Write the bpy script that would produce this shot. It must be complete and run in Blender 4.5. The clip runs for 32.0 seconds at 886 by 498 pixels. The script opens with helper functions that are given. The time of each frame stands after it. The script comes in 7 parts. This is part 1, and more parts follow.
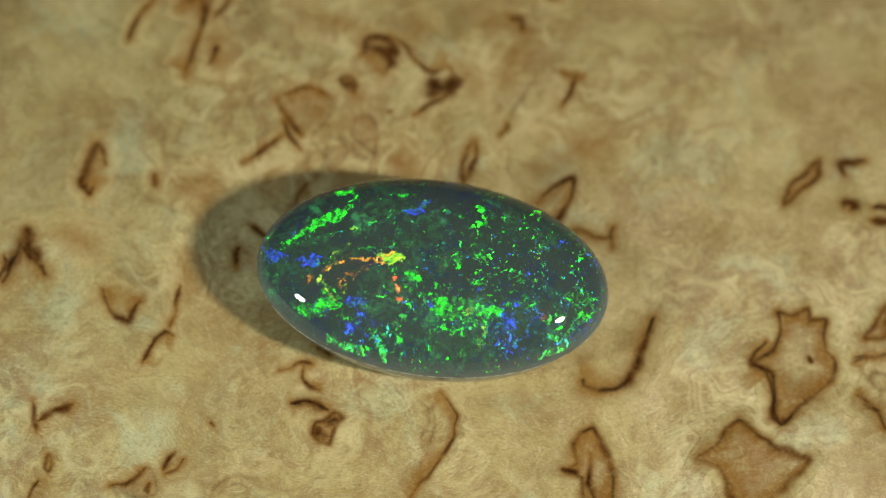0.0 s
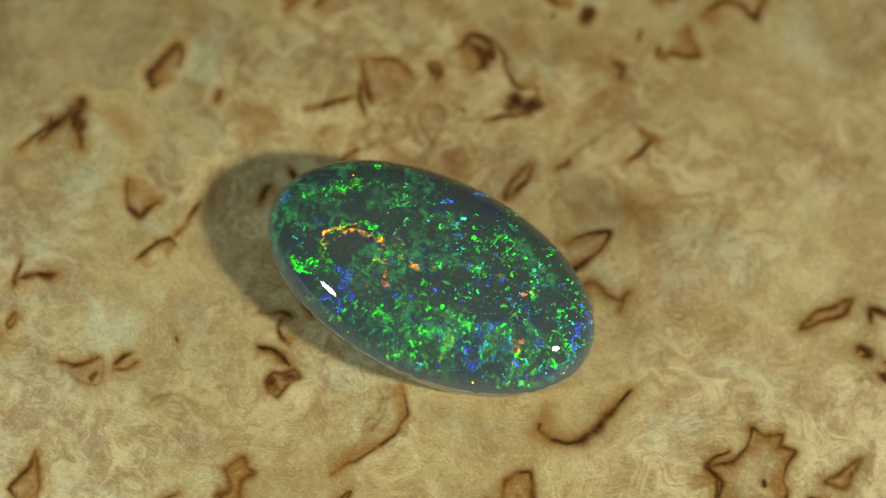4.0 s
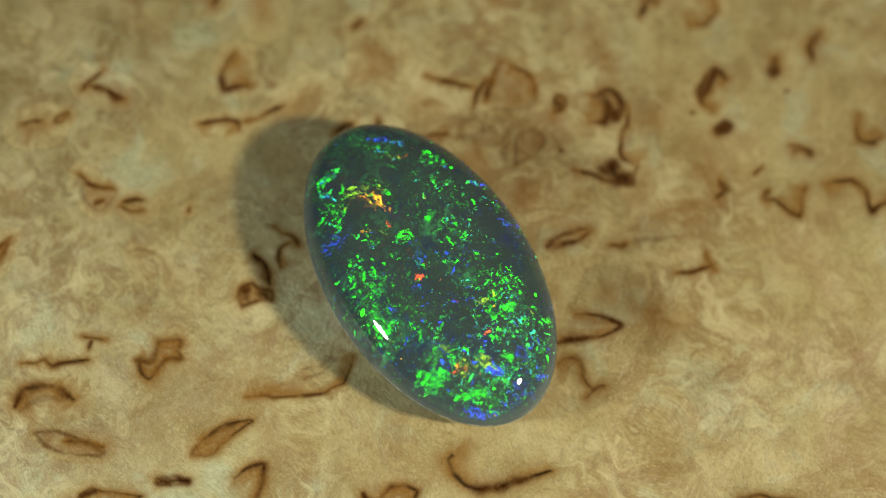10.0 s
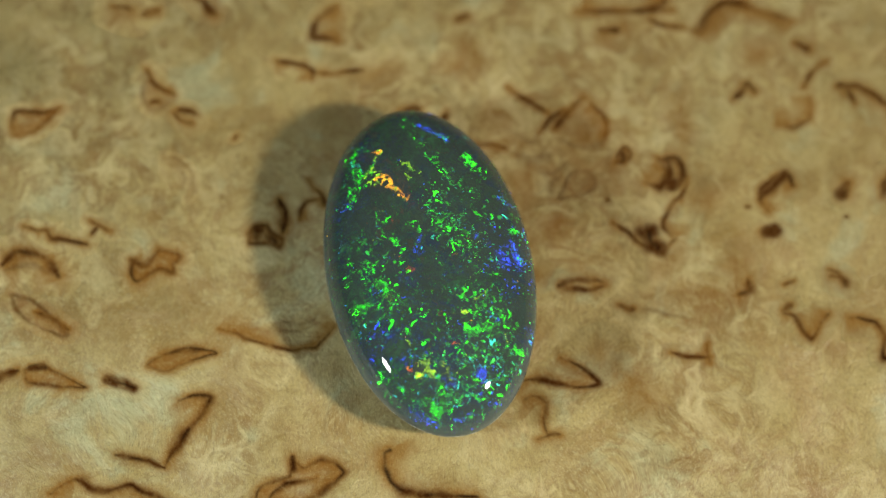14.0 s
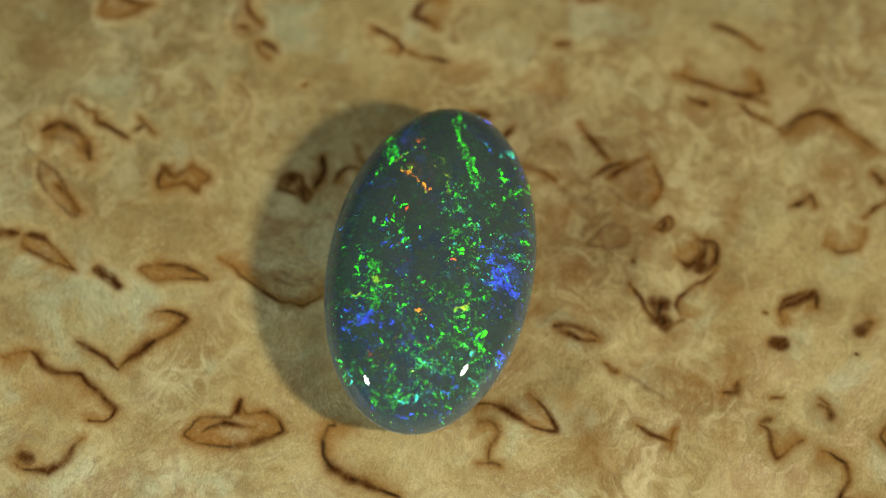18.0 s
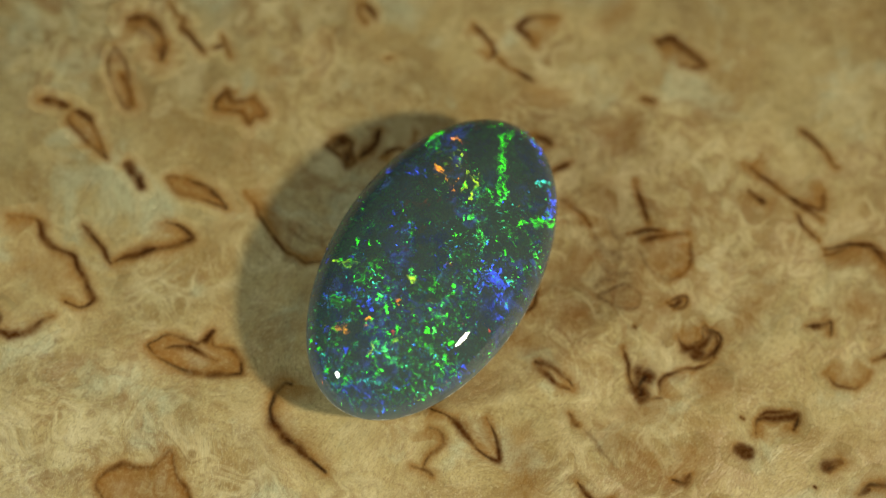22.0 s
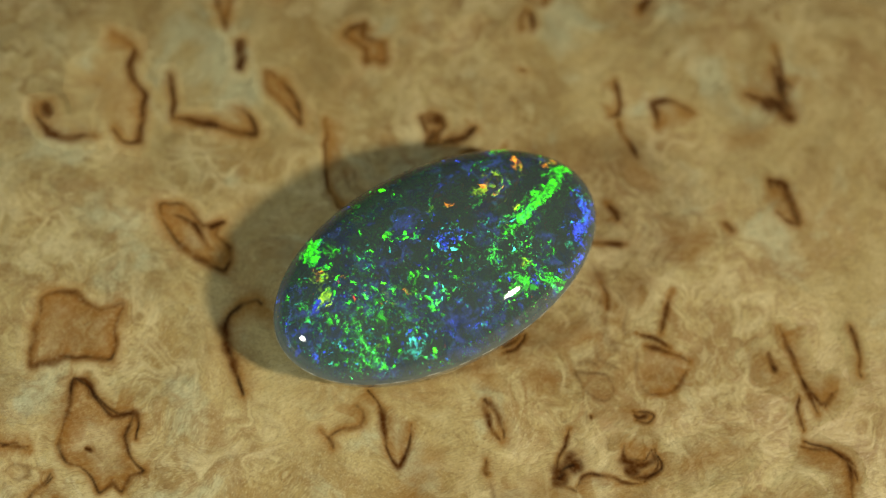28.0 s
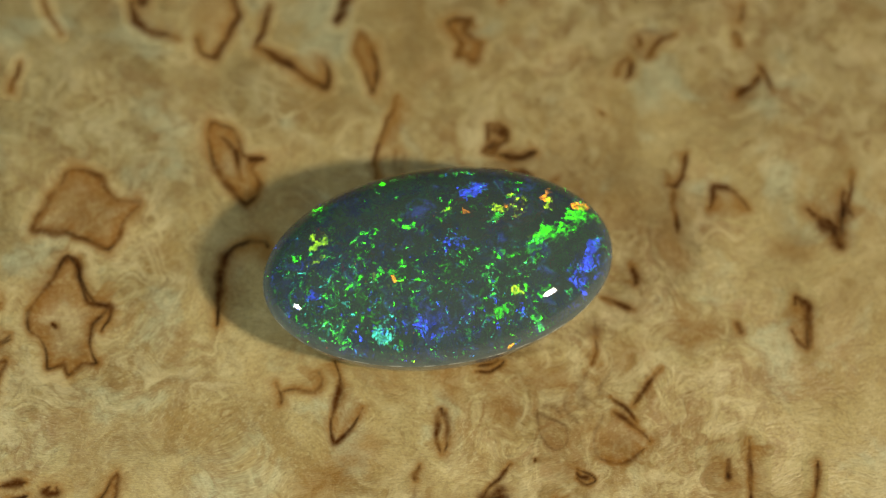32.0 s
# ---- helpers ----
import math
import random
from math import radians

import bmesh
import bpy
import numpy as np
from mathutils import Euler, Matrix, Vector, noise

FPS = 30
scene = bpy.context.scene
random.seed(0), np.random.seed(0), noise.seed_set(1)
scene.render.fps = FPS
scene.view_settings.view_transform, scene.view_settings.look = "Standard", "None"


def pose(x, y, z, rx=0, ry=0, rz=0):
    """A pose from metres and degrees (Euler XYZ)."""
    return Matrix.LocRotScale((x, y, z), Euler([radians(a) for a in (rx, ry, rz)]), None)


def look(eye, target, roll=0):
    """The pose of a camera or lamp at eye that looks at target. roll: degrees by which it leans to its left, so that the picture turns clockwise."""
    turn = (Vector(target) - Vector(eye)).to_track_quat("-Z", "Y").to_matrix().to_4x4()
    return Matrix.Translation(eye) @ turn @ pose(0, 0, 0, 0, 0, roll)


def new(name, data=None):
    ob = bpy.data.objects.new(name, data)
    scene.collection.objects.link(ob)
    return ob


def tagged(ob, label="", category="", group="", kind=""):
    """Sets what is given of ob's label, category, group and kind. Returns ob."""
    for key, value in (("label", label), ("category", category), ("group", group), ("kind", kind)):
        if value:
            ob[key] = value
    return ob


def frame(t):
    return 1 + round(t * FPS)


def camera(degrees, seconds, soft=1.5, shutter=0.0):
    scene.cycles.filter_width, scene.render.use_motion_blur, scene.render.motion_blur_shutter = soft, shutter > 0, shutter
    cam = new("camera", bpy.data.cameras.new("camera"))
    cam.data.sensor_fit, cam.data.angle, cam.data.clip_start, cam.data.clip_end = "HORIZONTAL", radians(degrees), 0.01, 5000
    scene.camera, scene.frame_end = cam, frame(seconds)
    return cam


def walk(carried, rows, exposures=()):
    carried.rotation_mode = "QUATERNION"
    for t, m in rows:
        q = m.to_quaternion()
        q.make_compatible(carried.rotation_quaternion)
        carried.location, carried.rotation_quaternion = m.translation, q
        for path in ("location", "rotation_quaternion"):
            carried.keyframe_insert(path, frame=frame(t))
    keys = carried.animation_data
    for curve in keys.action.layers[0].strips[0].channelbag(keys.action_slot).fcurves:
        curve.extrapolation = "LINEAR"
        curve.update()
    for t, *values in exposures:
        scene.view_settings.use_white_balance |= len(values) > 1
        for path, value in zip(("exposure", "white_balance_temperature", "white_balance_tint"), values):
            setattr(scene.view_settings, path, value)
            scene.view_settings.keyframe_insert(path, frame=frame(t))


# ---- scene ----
# ---------------- camera ----------------
MM = 0.001
cam = camera(12.10, 32.0, soft=1.5)
eye = (0.187 * MM, -67.157 * MM, 166.169 * MM)
aim = (0.187 * MM, 2.037 * MM, 0.0)
cam.data.dof.use_dof = True
cam.data.dof.focus_distance = 175.6 * MM
cam.data.dof.aperture_fstop = 25.0
walk(cam, [(0.0, look(eye, aim, 5.19)), (32.0, look(eye, aim, 5.19))], [(0.0, 0.0, 6380, 6.3), (16.0, 0.0, 6480, 8.9), (32.0, 0.0, 6660, 12.4)])

# the turntable's angle in degrees, every two seconds
TURN = [0.00, -10.69, -21.24, -31.68, -42.01, -52.25, -62.42, -72.53, -82.61, -92.66, -102.70, -112.75, -122.82, -132.93, -143.10, -153.34, -163.66]

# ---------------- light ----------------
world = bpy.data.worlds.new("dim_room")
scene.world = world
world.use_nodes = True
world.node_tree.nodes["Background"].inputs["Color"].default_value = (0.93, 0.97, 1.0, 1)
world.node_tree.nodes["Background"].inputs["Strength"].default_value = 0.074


def lamp(name, direction, distance, size, power, colour, aim=(0, 0, 0.002), beam=180):
    data = bpy.data.lights.new(name, "AREA")
    data.shape, data.size, data.energy, data.color = "DISK", size, power, colour
    data.spread = radians(beam)
    ob = new(name, data)
    place = Vector(direction).normalized() * distance
    ob.matrix_world = look(place, aim)
    return ob


lamp("key_lamp", (0.71, -0.29, 0.64), 0.50, 0.046, 0.0297, (1.0, 0.92, 0.72), (-0.004, -0.008, 0), 20)
lamp("second_lamp", (-0.77, -0.41, 0.50), 0.30, 0.034, 0.0150, (0.88, 0.98, 0.86), (-0.019, -0.030, 0), 30)


# ---------------- node helpers ----------------
def material(name):
    m = bpy.data.materials.new(name)
    m.use_nodes = True
    return m, m.node_tree, m.node_tree.nodes["Principled BSDF"]


def node(tree, kind, **settings):
    n = tree.nodes.new(kind)
    for key, value in settings.items():
        setattr(n, key, value)
    return n


def link(tree, a, b):
    tree.links.new(a, b)


def value(tree, socket, x):
    if isinstance(x, (int, float, tuple)):
        socket.default_value = x
    else:
        tree.links.new(x, socket)


def math_node(tree, op, a, b=0.0, clamp=False):
    n = node(tree, "ShaderNodeMath", operation=op, use_clamp=clamp)
    value(tree, n.inputs[0], a)
    value(tree, n.inputs[1], b)
    return n.outputs[0]


def vec(tree, op, a, b=(0, 0, 0), scale=1.0):
    n = node(tree, "ShaderNodeVectorMath", operation=op)
    value(tree, n.inputs[0], a)
    if op == "SCALE":
        value(tree, n.inputs["Scale"], scale)
    else:
        value(tree, n.inputs[1], b)
    return n.outputs[0]


def mix(tree, factor, a, b, blend="MIX"):
    n = node(tree, "ShaderNodeMix", data_type="RGBA", blend_type=blend)
    value(tree, n.inputs[0], factor)
    value(tree, n.inputs[6], a)
    value(tree, n.inputs[7], b)
    return n.outputs[2]


def noise_tex(tree, vector, scale, detail=3.0, rough=0.55, distortion=0.0):
    n = node(tree, "ShaderNodeTexNoise")
    link(tree, vector, n.inputs["Vector"])
    n.inputs["Scale"].default_value = scale
    n.inputs["Detail"].default_value = detail
    n.inputs["Roughness"].default_value = rough
    n.inputs["Distortion"].default_value = distortion
    return n


def ramp(tree, factor, lo, hi):
    n = node(tree, "ShaderNodeMapRange", interpolation_type="SMOOTHSTEP")
    value(tree, n.inputs["Value"], factor)
    n.inputs["From Min"].default_value, n.inputs["From Max"].default_value = lo, hi
    return n.outputs["Result"]


def millimetres(tree):
    """Object coordinates in millimetres."""
    return vec(tree, "SCALE", node(tree, "ShaderNodeTexCoord").outputs["Object"], scale=1000.0)


def attribute(tree, name):
    return node(tree, "ShaderNodeAttribute", attribute_name=name).outputs["Fac"]


# ---------------- materials ----------------
def burl_wood():
    """Swirling pale burl: cream, ochre and grey-green clouds, short fibres with their shine painted in, and the bark
    flecks.
    """
    m, t, bsdf = material("burl_wood")
    p = millimetres(t)
    swirl = noise_tex(t, p, 0.13, 2.0)
    bent = vec(t, "ADD", p, vec(t, "SCALE", vec(t, "SUBTRACT", swirl.outputs["Color"], (0.5, 0.5, 0.5)), scale=5.5))
    eddy = noise_tex(t, p, 0.45, 2.0)
    curled = vec(t, "ADD", bent, vec(t, "SCALE", vec(t, "SUBTRACT", eddy.outputs["Color"], (0.5, 0.5, 0.5)), scale=1.7))
    zone = noise_tex(t, vec(t, "ADD", p, (11.0, 70.0, 2.0)), 0.11, 2.0).outputs["Fac"]
    heart = node(t, "ShaderNodeVectorMath", operation="DISTANCE")
    link(t, p, heart.inputs[0])
    heart.inputs[1].default_value = (-6.5, 6.5, 0.0)
    lively = math_node(t, "MAXIMUM", ramp(t, zone, 0.42, 0.64), ramp(t, heart.outputs["Value"], 10.0, 4.0))
    quiet = math_node(t, "ADD", 0.35, math_node(t, "MULTIPLY", lively, 0.65))
    blotch = noise_tex(t, vec(t, "ADD", curled, (71.0, 17.0, 5.0)), 0.95, 3.0, 0.5, 0.2).outputs["Fac"]
    cloud = noise_tex(t, bent, 0.17, 3.0, 0.55, 0.2).outputs["Fac"]
    mottle = noise_tex(t, vec(t, "ADD", curled, (31.0, 7.0, 3.0)), 0.62, 4.0, 0.55, 0.3).outputs["Fac"]
    pale_cloud = noise_tex(t, vec(t, "ADD", bent, (5.0, 47.0, 9.0)), 0.30, 4.0, 0.6, 0.0).outputs["Fac"]
    curl = noise_tex(t, vec(t, "ADD", curled, (3.0, 90.0, 1.0)), 1.5, 4.0, 0.60, 0.15).outputs["Fac"]
    fibre = noise_tex(t, vec(t, "MULTIPLY", bent, (2.0, 7.5, 3.0)), 1.5, 4.0, 0.65, 0.3).outputs["Fac"]
    fuzz = noise_tex(t, bent, 7.0, 3.0, 0.7, 0.3).outputs["Fac"]
    glint = noise_tex(t, vec(t, "MULTIPLY", bent, (3.0, 10.0, 4.0)), 1.6, 3.0, 0.6, 0.2).outputs["Fac"]
    colour = mix(t, ramp(t, cloud, 0.34, 0.62), (0.371, 0.243, 0.066, 1), (0.535, 0.420, 0.166, 1))
    colour = mix(t, math_node(t, "MULTIPLY", math_node(t, "MULTIPLY", ramp(t, mottle, 0.53, 0.34), 0.55), quiet), colour, (0.301, 0.183, 0.045, 1))
    colour = mix(t, math_node(t, "MULTIPLY", math_node(t, "MULTIPLY", ramp(t, mottle, 0.51, 0.66), 0.55), quiet), colour, (0.620, 0.521, 0.234, 1))
    colour = mix(t, math_node(t, "MULTIPLY", ramp(t, pale_cloud, 0.54, 0.68), 0.80), colour, (0.507, 0.521, 0.305, 1))
    colour = mix(t, math_node(t, "MULTIPLY", ramp(t, pale_cloud, 0.44, 0.28), 0.55), colour, (0.375, 0.218, 0.061, 1))
    colour = mix(t, math_node(t, "MULTIPLY", math_node(t, "MULTIPLY", ramp(t, curl, 0.50, 0.26), 0.42), quiet), colour, (0.272, 0.168, 0.048, 1))
    colour = mix(t, math_node(t, "MULTIPLY", math_node(t, "MULTIPLY", ramp(t, curl, 0.50, 0.72), 0.60), quiet), colour, (0.657, 0.564, 0.283, 1))
    colour = mix(t, math_node(t, "MULTIPLY", math_node(t, "MULTIPLY", ramp(t, blotch, 0.50, 0.32), 0.60), quiet), colour, (0.300, 0.172, 0.048, 1))
    colour = mix(t, math_node(t, "MULTIPLY", math_node(t, "MULTIPLY", ramp(t, blotch, 0.52, 0.72), 0.40), quiet), colour, (0.640, 0.560, 0.310, 1))
    colour = mix(t, math_node(t, "MULTIPLY", ramp(t, fibre, 0.52, 0.30), 0.40), colour, (0.206, 0.125, 0.037, 1))
    colour = mix(t, math_node(t, "MULTIPLY", ramp(t, fuzz, 0.52, 0.34), 0.32), colour, (0.225, 0.145, 0.043, 1))
    # the fibres run round little eyes and eddies
    ring = noise_tex(t, vec(t, "ADD", p, (14.0, 3.0, 40.0)), 0.55, 1.5, 0.45, 0.6).outputs["Fac"]
    strand = node(t, "ShaderNodeCombineXYZ")
    value(t, strand.inputs[0], math_node(t, "MULTIPLY", ring, 26.0))
    spot = node(t, "ShaderNodeSeparateXYZ")
    link(t, p, spot.inputs[0])
    value(t, strand.inputs[1], math_node(t, "MULTIPLY", spot.outputs["X"], 0.9))
    value(t, strand.inputs[2], math_node(t, "MULTIPLY", spot.outputs["Y"], 0.9))
    thread = noise_tex(t, strand.outputs[0], 1.0, 3.0, 0.65).outputs["Fac"]
    colour = mix(t, math_node(t, "MULTIPLY", math_node(t, "MULTIPLY", ramp(t, thread, 0.52, 0.32), 0.62), quiet), colour, (0.240, 0.140, 0.036, 1))
    colour = mix(t, math_node(t, "MULTIPLY", math_node(t, "MULTIPLY", ramp(t, thread, 0.52, 0.70), 0.50), quiet), colour, (0.660, 0.560, 0.280, 1))
    # broader bands of brown and cream that flow the same way
    flow = node(t, "ShaderNodeCombineXYZ")
    value(t, flow.inputs[0], math_node(t, "MULTIPLY", math_node(t, "ADD", ring, math_node(t, "MULTIPLY", swirl.outputs["Fac"], 0.6)), 9.0))
    value(t, flow.inputs[1], math_node(t, "MULTIPLY", spot.outputs["X"], 0.38))
    value(t, flow.inputs[2], math_node(t, "MULTIPLY", spot.outputs["Y"], 0.38))
    band = noise_tex(t, flow.outputs[0], 0.85, 2.6, 0.50, 0.3).outputs["Fac"]
    colour = mix(t, math_node(t, "MULTIPLY", math_node(t, "MULTIPLY", ramp(t, band, 0.50, 0.33), 0.62), quiet), colour, (0.315, 0.172, 0.048, 1))
    colour = mix(t, math_node(t, "MULTIPLY", math_node(t, "MULTIPLY", ramp(t, band, 0.48, 0.72), 0.68), quiet), colour, (0.680, 0.565, 0.290, 1))
    pore = noise_tex(t, vec(t, "MULTIPLY", bent, (1.0, 2.2, 1.0)), 9.0, 2.0, 0.6).outputs["Fac"]
    colour = mix(t, math_node(t, "MULTIPLY", ramp(t, pore, 0.56, 0.70), 0.50), colour, (0.160, 0.085, 0.022, 1))
    colour = mix(t, math_node(t, "MULTIPLY", ramp(t, pore, 0.44, 0.30), 0.45), colour, (0.700, 0.620, 0.340, 1))
    # small soft tufts where the fibres end
    tuft = noise_tex(t, vec(t, "ADD", curled, (9.0, 55.0, 6.0)), 2.3, 4.0, 0.60, 0.2).outputs["Fac"]
    busy = math_node(t, "ADD", 0.25, math_node(t, "MULTIPLY", lively, 0.75))
    colour = mix(t, math_node(t, "MULTIPLY", math_node(t, "MULTIPLY", ramp(t, tuft, 0.50, 0.70), 0.32), busy), colour, (0.690, 0.600, 0.310, 1))
    colour = mix(t, math_node(t, "MULTIPLY", math_node(t, "MULTIPLY", ramp(t, tuft, 0.50, 0.28), 0.32), busy), colour, (0.300, 0.170, 0.040, 1))
    # glints of the fibres, painted as a paler tone in the colour
    shine = math_node(t, "MULTIPLY", ramp(t, glint, 0.56, 0.68), ramp(t, pale_cloud, 0.36, 0.60))
    colour = mix(t, math_node(t, "MULTIPLY", shine, 0.42), colour, (0.714, 0.657, 0.383, 1))
    # bark flecks: a rusty halo, a tan pocket and the dark line itself
    speck = noise_tex(t, p, 5.0, 4.0, 0.65, 0.5).outputs["Fac"]
    pocket = math_node(t, "MULTIPLY", attribute(t, "pocket"), ramp(t, math_node(t, "ADD", math_node(t, "MULTIPLY", speck, 0.55), math_node(t, "MULTIPLY", curl, 0.45)), 0.36, 0.60), True)
    colour = mix(t, math_node(t, "MULTIPLY", pocket, 0.66), colour, (0.250, 0.128, 0.034, 1))
    colour = mix(t, math_node(t, "MULTIPLY", attribute(t, "halo"), math_node(t, "ADD", 0.35, math_node(t, "MULTIPLY", speck, 0.8)), True), colour, (0.255, 0.104, 0.017, 1))
    bark = math_node(t, "MULTIPLY", attribute(t, "bark"), math_node(t, "ADD", 0.50, math_node(t, "MULTIPLY", speck, 0.9)), True)
    colour = mix(t, bark, colour, (0.072, 0.024, 0.005, 1))
    colour = mix(t, math_node(t, "MULTIPLY", attribute(t, "crack"), 0.9, True), colour, (0.012, 0.007, 0.004, 1))
    link(t, colour, bsdf.inputs["Base Color"])
    bsdf.inputs["Roughness"].default_value = 0.47
    link(t, math_node(t, "SUBTRACT", 0.5, math_node(t, "MULTIPLY", math_node(t, "MAXIMUM", attribute(t, "bark"), attribute(t, "halo")), 0.5)), bsdf.inputs["Specular IOR Level"])
    bump = node(t, "ShaderNodeBump")
    bump.inputs["Strength"].default_value = 0.45
    bump.inputs["Distance"].default_value = 0.00012
    height = math_node(t, "ADD", math_node(t, "ADD", curl, math_node(t, "MULTIPLY", thread, 0.5)), math_node(t, "MULTIPLY", fibre, 0.7))
    link(t, math_node(t, "SUBTRACT", height, math_node(t, "MULTIPLY", attribute(t, "bark"), 0.6)), bump.inputs["Height"])
    # the fibres dive into the board and lean one way, patch by patch: the wood shimmers as it turns
    lie = noise_tex(t, vec(t, "ADD", curled, (60.0, 2.0, 8.0)), 0.38, 3.0, 0.55).outputs["Color"]
    lie = vec(t, "MULTIPLY", vec(t, "SUBTRACT", lie, (0.5, 0.5, 0.5)), (0.7, 0.7, 0.0))
    for steady, socket in (((0.02, -0.05, 0.0), "Normal"), ((0.07, -0.30, 0.0), "Coat Normal")):
        lean = node(t, "ShaderNodeVectorTransform", vector_type="VECTOR", convert_from="OBJECT", convert_to="WORLD")
        link(t, vec(t, "ADD", lie, steady), lean.inputs[0])
        link(t, vec(t, "NORMALIZE", vec(t, "ADD", bump.outputs["Normal"], lean.outputs[0])), bsdf.inputs[socket])
    clean = math_node(t, "SUBTRACT", 1.0, math_node(t, "MULTIPLY", math_node(t, "MAXIMUM", attribute(t, "bark"), math_node(t, "POWER", attribute(t, "halo"), 2.0)), 1.8), True)
    link(t, math_node(t, "MULTIPLY", clean, 0.85), bsdf.inputs["Coat Weight"])
    bsdf.inputs["Coat Roughness"].default_value = 0.5
    return m


def opal_stone():
    """Dark body under a polished skin, with thin mirror platelets of many tilts and hues."""
    m, t, bsdf = material("black_opal")
    p = millimetres(t)
    xyz = node(t, "ShaderNodeSeparateXYZ")
    link(t, p, xyz.inputs[0])
    flat = vec(t, "MULTIPLY", p, (1, 1, 0.35))
    warp = noise_tex(t, flat, 1.1, 3.0)
    bent = vec(t, "ADD", flat, vec(t, "SCALE", vec(t, "SUBTRACT", warp.outputs["Color"], (0.5, 0.5, 0.5)), scale=1.1))
    haze = noise_tex(t, bent, 0.8, 3.0).outputs["Fac"]
    glow = noise_tex(t, vec(t, "ADD", bent, (20.0, 3.0, 0.0)), 0.9, 4.0, 0.65).outputs["Fac"]
    deep = noise_tex(t, vec(t, "ADD", bent, (3.0, 40.0, 0.0)), 1.0, 4.0, 0.65).outputs["Fac"]
    body = mix(t, haze, (0.041, 0.060, 0.054, 1), (0.060, 0.085, 0.080, 1))
    # the stone's dim green and blue inner glow, mixed into the body colour
    body = mix(t, math_node(t, "MULTIPLY", ramp(t, glow, 0.56, 0.78), 0.18), body, (0.016, 0.100, 0.018, 1))
    body = mix(t, math_node(t, "MULTIPLY", ramp(t, deep, 0.50, 0.72), 0.42), body, (0.022, 0.034, 0.140, 1))
    rim = ramp(t, xyz.outputs["Z"], 3.5, 1.6)
    body = mix(t, rim, body, (0.135, 0.185, 0.195, 1))
    colour, mask, tilt = (0.0, 0.0, 0.0, 1.0), 0.0, None
    # loose platelets: sparse flakes, specks and fine dust
    for scale, often, bright, seed in ((6.5, 0.45, 0.30, 0.0), (11.0, 0.80, 0.42, 17.0), (19.0, 0.90, 0.5, 43.0)):
        cell = node(t, "ShaderNodeTexVoronoi", feature="F1")
        link(t, vec(t, "ADD", bent, (seed, 0, 0)), cell.inputs["Vector"])
        cell.inputs["Scale"].default_value = scale
        chance = node(t, "ShaderNodeSeparateColor")
        link(t, cell.outputs["Color"], chance.inputs[0])
        hue = node(t, "ShaderNodeValToRGB")
        hue.color_ramp.interpolation = "CONSTANT"
        stops = ((0.0, (0.02, 0.05, 0.95)), (0.16, (0.01, 0.18, 0.70)), (0.26, (0.02, 0.40, 0.08)), (0.42, (0.03, 0.70, 0.02)),
                 (0.62, (0.06, 0.95, 0.01)), (0.93, (0.35, 0.85, 0.01)), (0.965, (0.95, 0.45, 0.01)), (0.985, (0.95, 0.10, 0.02)))
        for k, (place, shade) in enumerate(stops):
            e = hue.color_ramp.elements[k] if k < 2 else hue.color_ramp.elements.new(place)
            e.position, e.color = place, (*shade, 1)
        link(t, chance.outputs[2], hue.inputs[0])
        crowd = math_node(t, "MULTIPLY", ramp(t, noise_tex(t, vec(t, "ADD", flat, (seed, 4.0, 1.0)), 0.75, 3.0, 0.6, 0.4).outputs["Fac"], 0.38, 0.62), often)
        here = math_node(t, "LESS_THAN", chance.outputs[0], crowd)
        here = math_node(t, "MULTIPLY", here, ramp(t, cell.outputs["Distance"], 0.50, 0.34))
        luck = node(t, "ShaderNodeTexWhiteNoise", noise_dimensions="3D")
        link(t, vec(t, "SCALE", cell.outputs["Position"], scale=37.0), luck.inputs["Vector"])
        odds = node(t, "ShaderNodeSeparateColor")
        link(t, luck.outputs["Color"], odds.inputs[0])
        course = math_node(t, "MULTIPLY", odds.outputs[0], 2 * math.pi)
        steep = math_node(t, "ADD", 0.45, math_node(t, "MULTIPLY", odds.outputs[1], 0.45))
        lean = node(t, "ShaderNodeCombineXYZ")
        value(t, lean.inputs[0], math_node(t, "MULTIPLY", math_node(t, "COSINE", course), steep))
        value(t, lean.inputs[1], math_node(t, "MULTIPLY", math_node(t, "SINE", course), steep))
        lean.inputs[2].default_value = 1.0
        normal = vec(t, "NORMALIZE", lean.outputs[0])
        tone = vec(t, "SCALE", hue.outputs["Color"], scale=math_node(t, "MULTIPLY", math_node(t, "POWER", odds.outputs[2], 1.5), bright))
        colour = mix(t, here, colour, tone)
        if tilt is None:
            tilt, mask = normal, here
        else:
            blend = node(t, "ShaderNodeMix", data_type="VECTOR")
            value(t, blend.inputs[0], here)
            value(t, blend.inputs[4], tilt)
            value(t, blend.inputs[5], normal)
            tilt = blend.outputs[1]
            mask = math_node(t, "MAXIMUM", mask, here)
    inner = ramp(t, xyz.outputs["Z"], 2.2, 2.9)
    mask = math_node(t, "MULTIPLY", mask, inner)
    # the larger flashes carry their own colour and tilt
    fire_share = math_node(t, "MINIMUM", attribute(t, "fire"), 1.0)
    colour = mix(t, fire_share, colour, node(t, "ShaderNodeAttribute", attribute_name="fire_colour").outputs["Color"])
    turned = node(t, "ShaderNodeMix", data_type="VECTOR")
    value(t, turned.inputs[0], fire_share)
    value(t, turned.inputs[4], tilt)
    value(t, turned.inputs[5], node(t, "ShaderNodeAttribute", attribute_name="fire_tilt").outputs["Vector"])
    tilt = turned.outputs[1]
    mask = math_node(t, "MAXIMUM", mask, fire_share)
